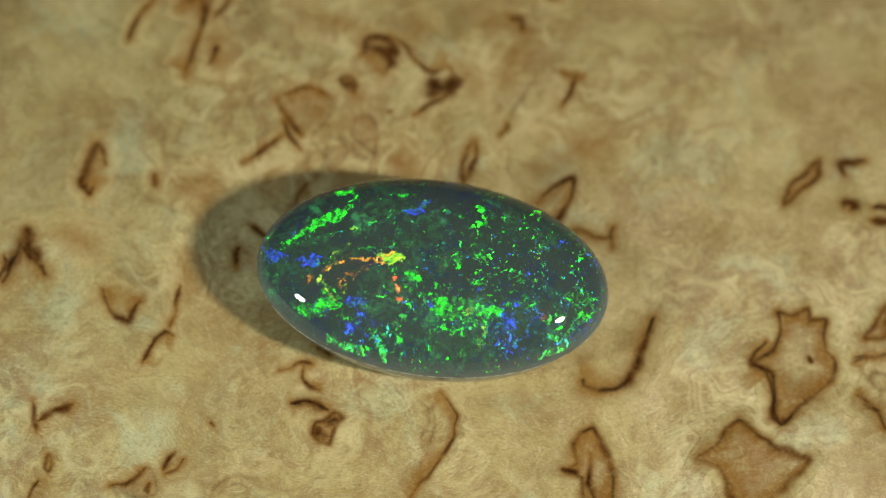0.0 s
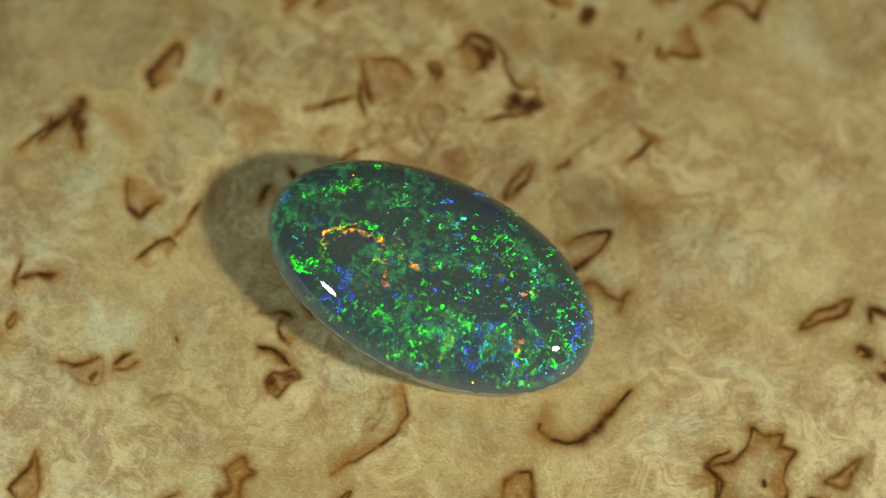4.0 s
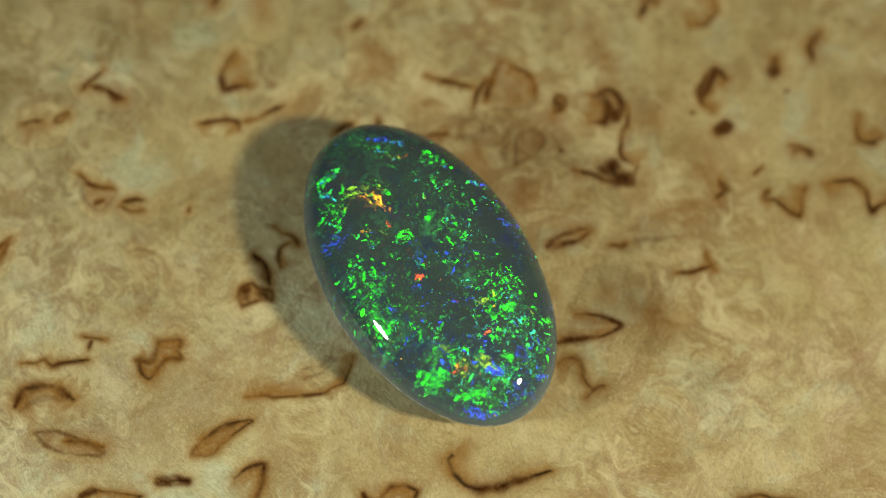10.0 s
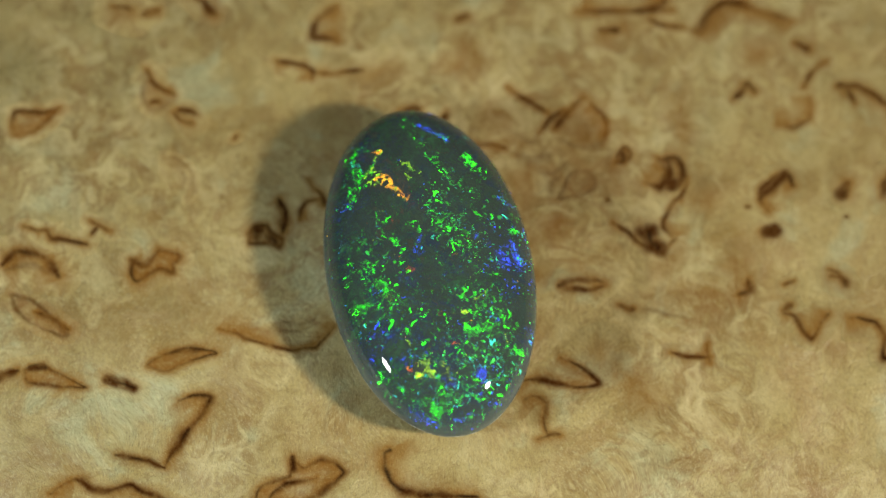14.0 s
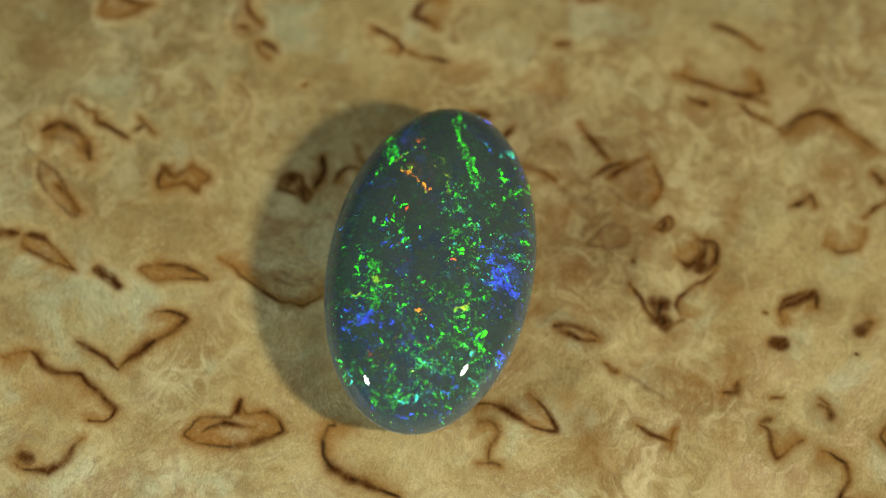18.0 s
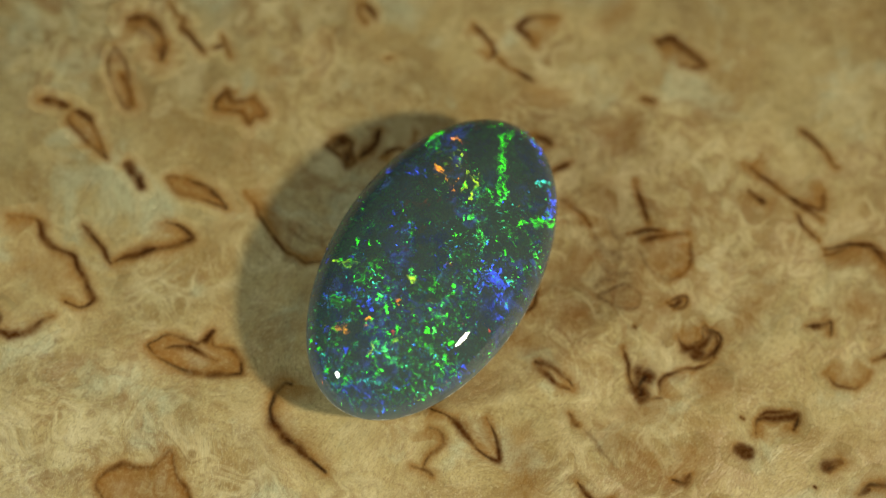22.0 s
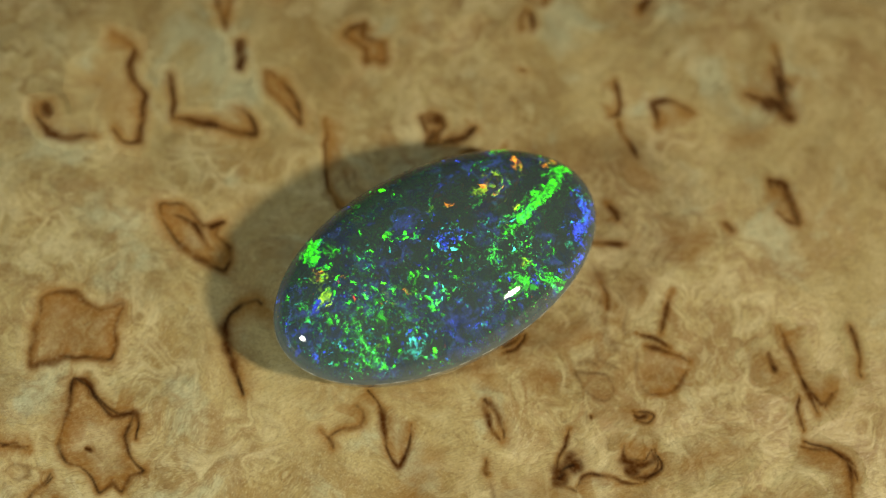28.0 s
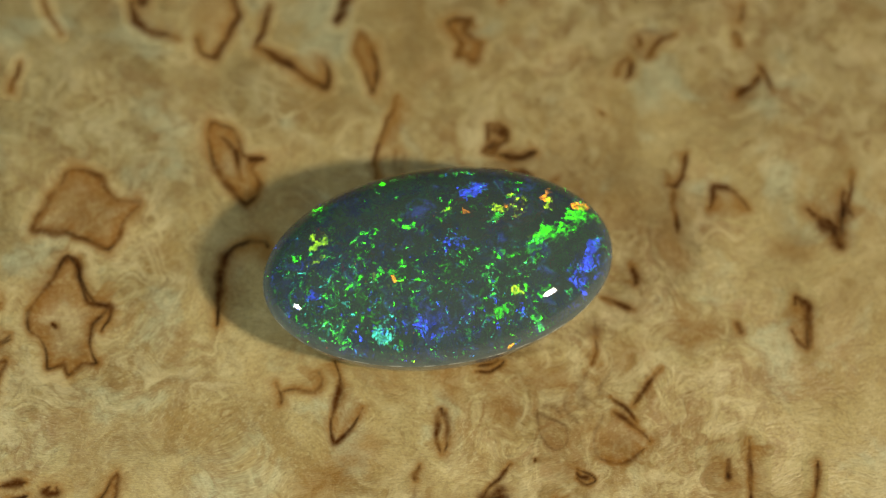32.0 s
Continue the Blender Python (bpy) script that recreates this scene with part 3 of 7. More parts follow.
fleck("line", 0.20, "-3.08,10.13 -2.82,10.65 -3.16,11.18 -3.89,11.28 -4.06,10.85")
fleck("line", 0.14, "-4.10,11.24 -3.95,11.77 -3.26,11.80 -2.65,11.52")
fleck("knot", 0.26, "-2.62,11.14 -2.83,11.34")
fleck("line", 0.12, "-6.28,3.40 -6.25,3.96 -5.83,4.50")
fleck("faint", 0.20, "-4.54,5.52 -4.45,6.29 -4.78,7.02")
fleck("faint", 0.18, "-5.67,4.78 -5.27,5.62 -5.29,6.61")
fleck("knot", 0.30, "-0.18,9.64 -0.83,9.71")
fleck("ghost", 0.12, "-12.76,-10.05 -11.81,-9.82 -11.29,-9.07 -10.97,-9.62 -10.89,-10.26 -11.61,-10.42")
fleck("knot", 0.07, "-11.22,-10.20 -11.18,-9.89")
fleck("stain", 0.50, "2.17,9.79 2.56,11.61")

# soft brown stains in the burl
fleck("stain", .55, "-3.7,4.6 -4.4,4.9")
fleck("stain", .40, "-10.3,3.2 -9.8,3.7")
fleck("stain", .50, "-5.9,-1.7 -4.9,-2.1")
fleck("stain", .50, "-7.2,4.6 -7.8,4.2")
fleck("stain", .55, "4.4,6.3 5.6,7.1 6.6,7.7")
fleck("stain", .45, "-5.4,7.4 -5.7,8.0")
fleck("stain", .40, "16.8,-3.2 15.6,-3.4")
fleck("stain", .60, "7.0,-15.9 7.2,-14.6")
fleck("stain", .60, "14.0,-7.0 13.6,-5.9")



def smooth_course(points, closed, step=0.04):
    """A Catmull-Rom line through the points, in even small steps, with its progress 0 to 1."""
    n = len(points)
    out = []
    for i in range(n if closed else n - 1):
        if closed:
            p0, p1, p2, p3 = (points[(i + k) % n] for k in (-1, 0, 1, 2))
        else:
            p0, p1, p2, p3 = points[max(i - 1, 0)], points[i], points[i + 1], points[min(i + 2, n - 1)]
        length = np.linalg.norm(p2 - p1)
        s = np.linspace(0, 1, max(int(length / step), 2), endpoint=False)[:, None]
        soft = 0.5 * (2 * p1 + (p2 - p0) * s + (2 * p0 - 5 * p1 + 4 * p2 - p3) * s**2 + (3 * p1 - p0 - 3 * p2 + p3) * s**3)
        out.append(0.6 * soft + 0.4 * (p1 + (p2 - p1) * s))
    out = np.concatenate(out + ([] if closed else [points[-1:]]))
    return out, np.linspace(0, 1, len(out))


def inside(x, y, points):
    odd = np.zeros(x.shape, bool)
    for (x0, y0), (x1, y1) in zip(points, np.roll(points, -1, axis=0)):
        cross = (y0 > y) != (y1 > y)
        odd ^= cross & (x < (x1 - x0) * (y - y0) / (y1 - y0 if y1 != y0 else 1e-9) + x0)
    return odd


def one_piece_each(owner):
    """Leaves every owner a single connected patch: stray bits go to the neighbour that they touch most."""
    rows, cols = owner.shape
    seen = np.zeros(owner.shape, bool)
    patches = {}
    for i, j in zip(*np.nonzero(owner >= 0)):
        if seen[i, j]:
            continue
        who, stack, cells, touching = owner[i, j], [(i, j)], [], {}
        seen[i, j] = True
        while stack:
            a, b = stack.pop()
            cells.append((a, b))
            for c, d in ((a + 1, b), (a - 1, b), (a, b + 1), (a, b - 1)):
                if 0 <= c < rows and 0 <= d < cols:
                    other = owner[c, d]
                    if other == who:
                        if not seen[c, d]:
                            seen[c, d] = True
                            stack.append((c, d))
                    elif other >= 0:
                        touching[other] = touching.get(other, 0) + 1
        patches.setdefault(who, []).append((cells, touching))
    for who, found in patches.items():
        found.sort(key=lambda patch: -len(patch[0]))
        for cells, touching in found[1:]:
            heir = max(touching, key=touching.get) if touching else -1
            for a, b in cells:
                owner[a, b] = heir
    return owner


def build_flecks():
    shape = (COUNT + 1, COUNT + 1)
    bark, halo, pocket, crack, best = (np.zeros(shape, np.float32) for _ in range(5))
    owner = np.full(shape, -1)
    for index, (kind, width, points) in enumerate(FLECKS):
        closed = kind in ("pocket", "ghost")
        line, along = smooth_course(points, closed)
        reach = width * 2.4 + 0.75
        lo = np.clip(np.floor((line.min(0) - reach + HALF) / STEP).astype(int), 0, COUNT)
        hi = np.clip(np.ceil((line.max(0) + reach + HALF) / STEP).astype(int), 0, COUNT)
        if (hi - lo).min() < 3:
            continue
        gx, gy = np.meshgrid(np.arange(lo[0], hi[0] + 1) * STEP - HALF, np.arange(lo[1], hi[1] + 1) * STEP - HALF, indexing="ij")
        wx = gx + (wobble(gx, gy, 0.5) - 0.5) * 0.14
        wy = gy + (wobble(gx + 40, gy + 9, 0.5) - 0.5) * 0.14
        near, where = np.full(gx.shape, 1e9), np.zeros(gx.shape)
        middle, inner = line.mean(0), np.zeros(gx.shape)
        for (ax, ay), s in zip(line[::2], along[::2]):
            d = (wx - ax) ** 2 + (wy - ay) ** 2
            closer = d < near
            near[closer], where[closer] = d[closer], s
            inner[closer] = ((wx - ax) * (middle[0] - ax) + (wy - ay) * (middle[1] - ay))[closer]
        near = np.sqrt(near)
        inner = np.clip(inner / (near * 0.5 + 0.02), 0, 1)
        vary = 0.35 + 1.5 * wobble(gx + index * 7.0, gy, 1.0)
        ends = 1.0 if closed or kind == "knot" else np.clip(np.sin(np.pi * np.clip(where, 0.02, 0.98)) * 1.8, 0.3, 1.0)
        w = width * vary * ends * {"line": 0.76, "faint": 1.0, "knot": 0.95, "pocket": 0.62, "ghost": 0.9, "stain": 0.5}[kind]
        b = np.exp(-((near / w) ** (4 if kind == "knot" else 2))) * {"line": 1.05, "faint": 0.45, "knot": 1.0, "pocket": 0.80, "ghost": 0.70, "stain": 0.05}[kind]
        b *= (0.15 + 0.85 * np.clip(vary * 0.8, 0, 1)) * np.clip(0.42 + 1.15 * wobble(gx, gy + index * 5.0, 0.45), 0, 1)
        spread = width * 1.40 + 0.06 + inner * 1.0 * wobble(gx + index * 11.0, gy + 5, 1.2)
        h = np.exp(-((near / spread) ** 2)) * {"faint": 0.35, "ghost": 0.4, "stain": 0.62}.get(kind, 0.95)
        k = np.exp(-((near / (0.32 * width)) ** 2)) * np.clip(3.2 * wobble(gx * 1.0 + 77, gy + index * 3.0, 0.7) - 1.6, 0, 1) * (kind in ("line", "knot", "pocket"))
        f = np.zeros(gx.shape)
        if closed:
            f = inside(wx, wy, line[::3]) * np.clip(1.0 - near * 0.35, 0.45, 1.0) * (0.8 if kind == "ghost" else 1.0)
        elif kind == "line" and len(points) > 2:
            # the brown bark in the crook of a bent line, thinning out away from it
            f = inside(wx, wy, np.concatenate([line[::3], line[-1:]])) * np.exp(-near / 0.40) * (0.25 + 0.6 * wobble(gx + index * 13.0, gy, 0.8))
        sl = (slice(lo[0], hi[0] + 1), slice(lo[1], hi[1] + 1))
        fade = np.clip((reach - near) / 0.3, 0, 1)
        b, h, k = b * fade, h * fade, k * fade
        strength = np.maximum(np.maximum(b, h), f)
        mine = (strength > best[sl]) & (strength > 0.012)
        owner[sl][mine] = index
        for total, own in ((bark, b), (halo, h), (pocket, f), (crack, k), (best, strength)):
            np.maximum(total[sl], own, out=total[sl])
    return bark, halo, pocket, crack, one_piece_each(one_piece_each(owner))


def fleck_meshes(layers, owner):
    """Each fleck as a thin sheet of its own in the board's face."""
    for index, (kind, width, points) in enumerate(FLECKS):
        own = owner == index
        if own.sum() < 12:
            continue
        # a cell belongs to the fleck that owns its lower corner
        ci, cj = np.nonzero(own[:-1, :-1])
        corner = np.stack([ci * (COUNT + 1) + cj, (ci + 1) * (COUNT + 1) + cj, (ci + 1) * (COUNT + 1) + cj + 1, ci * (COUNT + 1) + cj + 1], 1)
        used, faces = np.unique(corner, return_inverse=True)
        faces = faces.reshape(-1, 4)
        gi, gj = used // (COUNT + 1), used % (COUNT + 1)
        co = np.stack([(gi * STEP - HALF) * MM, (gj * STEP - HALF) * MM, np.full(len(used), 0.008 * MM)], 1)
        me = bpy.data.meshes.new("bark_fleck")
        me.vertices.add(len(used))
        me.vertices.foreach_set("co", co.ravel())
        me.loops.add(faces.size)
        me.loops.foreach_set("vertex_index", faces.ravel().astype(np.int32))
        me.polygons.add(len(faces))
        me.polygons.foreach_set("loop_start", np.arange(0, faces.size, 4, dtype=np.int32))
        me.update(calc_edges=True)
        for name, layer in layers.items():
            me.attributes.new(name, "FLOAT", "POINT").data.foreach_set("value", layer[gi, gj].astype(np.float32))
        dress("bark_fleck", me, WOOD, board)


bark, halo, pocket, crack, owner = build_flecks()
fleck_meshes({"bark": bark, "halo": halo, "pocket": pocket, "crack": crack}, owner)

# ---------------- the opal ----------------
LONG, SHORT, GIRDLE, DOME = 7.486, 4.397, 2.12, 2.52
STONE_X, STONE_Y, STONE_TURN = -0.131, -0.258, -2.12
opal = tagged(new("opal"), "oval black opal cabochon with green, blue and orange fire", "gemstone")


ROUND, SWELL = 2.16, 2.14


def ringed(rings, closed_top):
    """A lathe-like oval skin through rings of (share of the girdle, height)."""
    around = 180
    bm = bmesh.new()
    loops = []
    for r, z in rings:
        loops.append([bm.verts.new((LONG * r * math.cos(2 * math.pi * i / around) * MM, SHORT * r * math.sin(2 * math.pi * i / around) * MM, z * MM)) for i in range(around)])
    for a, b in zip(loops, loops[1:]):
        for i in range(around):
            bm.faces.new((a[i], b[i], b[(i + 1) % around], a[(i + 1) % around]))
    bm.faces.new(loops[0] if closed_top else loops[-1][::-1])
    bmesh.ops.recalc_face_normals(bm, faces=bm.faces)
    return bm


def crown():
    rings = []
    for k in range(1, 61):
        v = (math.pi / 2) * (1 - k / 60)
        rings.append((math.cos(v) ** (2 / ROUND), GIRDLE + DOME * math.sin(v) ** (2 / SWELL)))
    return ringed(rings, True)


def back():
    return ringed([(0.992, 1.96), (0.972, 1.45), (0.945, 0.95), (0.912, 0.50), (0.880, 0.16), (0.862, 0.03), (0.845, 0.012)], False)


def girdle():
    rings = [(1.0, GIRDLE), (1.0008, 2.08), (0.9992, 2.02), (0.992, 1.96), (0.985, 1.97)]
    return ringed(rings, False)


part("crown", crown(), OPAL, opal)
part("back", back(), OPAL, opal, "blue-grey translucent back of the stone")
part("girdle", girdle(), EDGE, opal, "polished edge between crown and back, its pale highlight painted on")

# the flashes of colour: each is a thin leaf of platelets that lean one way
HUES = {"g": (0.02, 0.80, 0.0), "t": (0.02, 0.40, 0.035), "b": (0.012, 0.035, 0.62), "c": (0.02, 0.42, 0.34),
        "y": (0.30, 0.62, 0.01), "o": (1.0, 0.36, 0.01), "r": (1.0, 0.09, 0.02)}
FIRES, FLAKES = [], []


def fire(seconds, hue, width, course):
    """A flash: when it shines most, its hue, and its width and course in millimetres on the stone."""
    FIRES.append((seconds, hue, width, np.array([[float(v) for v in p.split(",")] for p in course.split()])))


def dust(seconds, hue, count, spread, course):
    """A drift of small flakes that shine round that time, strewn along a course."""
    chance = random.Random(f"{seconds} {hue} {course}")
    line, along = smooth_course(np.array([[float(v) for v in p.split(",")] for p in course.split()]), False)
    for _ in range(int(count * 1.6)):
        x, y = line[chance.randrange(len(line))]
        x, y = x + chance.gauss(0, 0.55 * spread), y + chance.gauss(0, 0.55 * spread)
        if (x / LONG) ** 2 + (y / SHORT) ** 2 > 0.93:
            continue
        kin = {"g": "gggt", "t": "ttgc", "c": "ctbg", "b": "bbbc", "o": "oyr"}[hue]
        FLAKES.append((seconds + chance.uniform(-1.0, 1.0), chance.choice(kin), x, y, 0.022 + 0.06 * chance.random() ** 2.5, chance.uniform(1.0, 3.4),
                       chance.uniform(0, math.pi), 0.13 + 0.80 * chance.random() ** 2))


fire(0, "g", 0.39, "-4.36,1.40 -4.20,1.64")
fire(0, "g", 0.24, "-5.14,1.13 -4.59,1.51 -4.02,1.74 -3.66,2.37 -3.80,2.88 -4.26,2.70")
fire(0, "g", 0.17, "-6.57,0.18 -6.00,0.40 -5.45,0.77 -5.12,0.99")
fire(0, "t", 0.10, "-6.42,0.01 -5.03,0.31 -3.67,0.90 -2.74,1.11")
fire(0, "y", 0.15, "-3.66,0.82 -3.32,0.93")
fire(0, "o", 0.17, "-3.84,-0.60 -3.02,-0.49 -2.55,-0.40 -1.87,-0.13")
fire(0, "y", 0.29, "-2.33,-0.30 -1.62,-0.23 -1.32,-0.32")
fire(0, "b", 0.32, "-6.72,-0.46 -5.88,-0.46 -5.04,-0.47")
fire(0, "b", 0.20, "-6.31,-0.80 -5.81,-0.95")
fire(0, "t", 0.15, "-6.66,-0.88 -6.44,-1.25")
fire(0, "y", 0.15, "-4.69,-1.31 -4.41,-1.66")
fire(0, "g", 0.27, "-4.32,-1.81 -3.99,-2.10 -3.74,-2.20")
fire(0, "g", 0.20, "-5.37,-2.50 -4.76,-2.59 -4.18,-2.43 -3.71,-2.42")
fire(0, "b", 0.24, "-4.99,-2.62 -4.28,-2.60")
fire(0, "b", 0.27, "-3.48,-2.41 -2.92,-2.16")
fire(0, "b", 0.22, "-3.24,-3.27 -2.89,-3.22")
fire(0, "t", 0.17, "-4.05,-3.40 -3.60,-3.59")
fire(0, "t", 0.15, "-3.40,-3.75 -2.54,-4.00")
fire(0, "t", 0.20, "-2.04,-3.38 -1.55,-4.21")
fire(0, "g", 0.15, "-2.23,2.80 -1.57,2.88")
fire(0, "r", 0.12, "-1.56,-1.10 -1.47,-1.45 -1.30,-1.60")
fire(0, "g", 0.29, "-0.94,-0.91 -0.58,-0.99")
fire(0, "g", 0.24, "-0.62,-1.60 -0.37,-1.64")
fire(0, "g", 0.29, "0.31,-2.30 0.67,-2.37 0.48,-1.82")
fire(0, "g", 0.22, "-1.78,1.07 -1.45,0.70")
fire(0, "g", 0.15, "-2.86,0.11 -2.61,0.06")
fire(0, "b", 0.29, "-1.30,1.98 -0.84,2.19")
fire(0, "g", 0.22, "1.49,1.68 1.95,1.91 1.64,2.61")
fire(0, "g", 0.15, "1.66,1.29 2.26,1.26")
fire(0, "g", 0.22, "0.82,0.22 1.05,-0.27")
fire(0, "g", 0.15, "1.85,-0.94 1.99,-0.92")
fire(0, "g", 0.17, "2.77,-1.04 2.91,-1.01")
fire(0, "g", 0.22, "2.72,-1.95 2.87,-1.87")
fire(0, "g", 0.22, "2.26,-3.01 2.40,-2.99")
fire(0, "g", 0.17, "1.51,-2.74 1.65,-2.72")
fire(0, "b", 0.20, "0.97,-2.28 1.11,-2.24")
fire(0, "b", 0.17, "2.07,-1.59 2.21,-1.56")
fire(0, "b", 0.22, "3.56,-2.51 3.69,-2.22")
fire(0, "b", 0.27, "4.10,-2.88 4.29,-2.53")
fire(0, "b", 0.22, "3.60,-3.12 3.71,-3.02")
fire(0, "g", 0.17, "3.86,1.61 4.01,1.64")
fire(0, "g", 0.17, "3.98,3.01 4.12,3.16")
fire(0, "g", 0.15, "4.54,1.64 4.64,1.67")
fire(0, "g", 0.20, "5.72,0.66 5.80,0.79")
fire(0, "t", 0.24, "6.03,0.01 6.47,-0.60 6.77,-0.95")
fire(0, "g", 0.27, "6.32,-1.34 6.65,-1.00")
fire(0, "t", 0.20, "5.17,-2.43 5.36,-2.38")
fire(0, "c", 0.17, "5.63,-2.49 5.85,-2.33")
fire(0, "g", 0.17, "4.21,-1.43 4.31,-1.46")
fire(0, "b", 0.17, "4.56,1.21 5.36,1.76")
fire(0, "t", 0.15, "2.66,-0.13 3.88,-0.28")
fire(0, "t", 0.10, "4.89,-3.21 5.92,-2.65")
fire(6, "o", 0.22, "-4.23,-1.54 -3.98,-1.08 -3.72,-0.66 -3.38,-0.51 -2.84,-0.61")
fire(6, "g", 0.20, "-4.51,-1.56 -4.09,-1.89 -3.69,-2.08")
fire(6, "g", 0.22, "-4.30,-1.07 -3.92,-0.60 -3.57,-0.09 -2.90,-0.16 -2.46,-0.33")
fire(6, "g", 0.20, "-5.14,-2.66 -4.72,-2.80 -4.31,-2.75")
fire(6, "b", 0.17, "-5.10,-2.53 -4.68,-2.47")
fire(6, "t", 0.15, "-5.26,-1.96 -5.28,-1.56")
fire(6, "b", 0.17, "-6.76,-1.07 -6.87,-0.67")
fire(6, "g", 0.15, "-6.50,0.13 -5.52,0.25 -4.71,0.38 -3.95,0.58")
fire(6, "g", 0.27, "-4.69,1.12 -4.26,1.53")
fire(6, "t", 0.34, "-2.48,1.21 -2.30,2.14")
fire(6, "b", 0.22, "-2.74,-2.61 -2.69,-2.30")
fire(6, "b", 0.20, "-2.51,-3.52 -2.47,-3.41")
fire(6, "g", 0.17, "-2.63,0.14 -2.58,0.31")
fire(6, "y", 0.17, "-2.01,-1.26 -1.57,-1.25")
fire(6, "o", 0.12, "-0.56,-0.80 -0.30,-0.75")
fire(6, "o", 0.12, "0.30,-0.44 0.42,-0.40")
fire(6, "r", 0.10, "-1.85,-2.46 -1.73,-2.39")
fire(6, "b", 0.24, "-0.24,-0.71 -0.29,-0.42")
fire(6, "b", 0.17, "-1.39,-1.17 -1.33,-1.01")
fire(6, "g", 0.29, "-0.90,-3.19 -0.36,-3.11")
fire(6, "g", 0.29, "0.72,-3.31 1.07,-2.82")
fire(6, "g", 0.22, "1.08,-3.56 1.68,-3.18")
fire(6, "g", 0.22, "0.21,-4.16 0.63,-4.11")
fire(6, "g", 0.17, "-0.15,-2.43 0.04,-2.30")
fire(6, "y", 0.17, "2.37,-3.35 2.41,-3.23")
fire(6, "t", 0.10, "0.90,-4.25 2.45,-3.92")
fire(6, "y", 0.17, "2.84,0.55 2.90,0.67")
fire(6, "g", 0.27, "4.05,0.52 4.15,0.62")
fire(6, "r", 0.10, "4.10,0.30 4.18,0.44")
fire(6, "g", 0.20, "2.45,1.90 2.86,1.41")
fire(6, "g", 0.20, "0.73,0.42 0.91,0.57")
fire(6, "g", 0.17, "2.81,-0.59 2.92,-0.50")
fire(6, "y", 0.15, "4.17,-0.74 4.20,-0.58")
fire(6, "y", 0.15, "3.80,-1.71 3.97,-1.51")
fire(6, "g", 0.17, "3.47,-1.03 3.52,-0.87")
fire(6, "b", 0.15, "3.32,-0.63 3.39,-0.48")
fire(6, "b", 0.17, "4.04,-1.74 4.12,-1.61")
fire(6, "g", 0.22, "5.64,0.60 5.58,0.83")
fire(6, "g", 0.17, "5.98,-1.37 6.02,-1.05")
fire(6, "t", 0.22, "5.90,-2.02 6.37,-1.47")
fire(6, "b", 0.20, "6.81,-1.06 6.92,-0.63")
fire(6, "b", 0.17, "4.26,-2.26 4.39,-2.02")
fire(6, "b", 0.29, "6.82,-0.13 6.71,0.59")
fire(6, "b", 0.15, "-0.07,3.71 0.38,3.86")
fire(6, "b", 0.15, "-2.27,3.32 -2.07,3.46")
fire(6, "t", 0.22, "3.89,1.42 4.54,1.37")
fire(12, "o", 0.22, "-3.77,-1.33 -3.49,-1.06 -2.97,-0.88 -2.67,-0.73")
fire(12, "y", 0.12, "-3.67,-2.01 -3.94,-1.65 -3.83,-1.32")
fire(12, "g", 0.20, "-5.13,-2.48 -5.38,-2.13 -5.44,-1.73")
fire(12, "g", 0.17, "-4.45,-2.48 -3.98,-2.27 -4.24,-1.92 -4.55,-1.63")
fire(12, "g", 0.20, "-3.67,-2.51 -3.03,-2.70 -3.17,-2.44")
fire(12, "g", 0.17, "-4.89,0.36 -4.49,0.59 -4.06,0.94")
fire(12, "b", 0.15, "-6.20,0.47 -5.80,1.09")
fire(12, "y", 0.12, "-3.90,-0.27 -3.34,-0.36")
fire(12, "g", 0.22, "-1.83,-1.37 -1.85,-1.16")
fire(12, "g", 0.20, "-1.33,-1.06 -1.26,-0.88")
fire(12, "g", 0.20, "-1.07,-0.55 -1.10,-0.34")
fire(12, "g", 0.20, "0.27,-2.35 0.40,-2.10")
fire(12, "g", 0.22, "1.30,-2.43 1.34,-2.25")
fire(12, "g", 0.20, "1.61,-2.07 1.67,-1.92")
fire(12, "g", 0.29, "1.69,-3.42 1.75,-3.05")
fire(12, "b", 0.20, "1.28,-2.72 1.26,-2.52")
fire(12, "b", 0.22, "-0.00,-0.64 -0.11,-0.50")
fire(12, "b", 0.15, "0.98,-1.41 1.03,-1.28")
fire(12, "g", 0.17, "0.81,-1.17 0.82,-1.03")
fire(12, "g", 0.17, "3.17,-1.62 3.35,-1.54")
fire(12, "b", 0.17, "3.27,-2.68 3.28,-2.46")
fire(12, "b", 0.17, "4.47,-2.44 4.44,-2.28")
fire(12, "t", 0.17, "5.42,-2.29 5.51,-2.12")
fire(12, "r", 0.10, "4.74,-1.79 4.79,-1.66")
fire(12, "g", 0.32, "-1.33,0.56 -1.42,0.80")
fire(12, "g", 0.17, "-0.03,1.44 0.01,1.68")
fire(12, "g", 0.15, "-0.18,0.86 -0.16,1.01")
fire(12, "g", 0.22, "-3.93,2.39 -3.61,2.70")
fire(12, "b", 0.17, "-2.20,3.38 -1.92,3.75")
fire(12, "g", 0.17, "-0.55,3.52 -0.66,3.72")
fire(12, "c", 0.17, "0.81,3.27 0.71,3.41")
fire(12, "b", 0.15, "-0.05,3.66 1.21,3.32")
fire(12, "g", 0.20, "2.07,0.85 2.03,1.07")
fire(12, "g", 0.15, "1.34,2.26 1.38,2.45")
fire(12, "g", 0.29, "3.72,0.84 3.81,1.16")
fire(12, "g", 0.27, "3.67,1.47 3.64,1.74")
fire(12, "y", 0.15, "2.93,0.73 2.97,0.84")
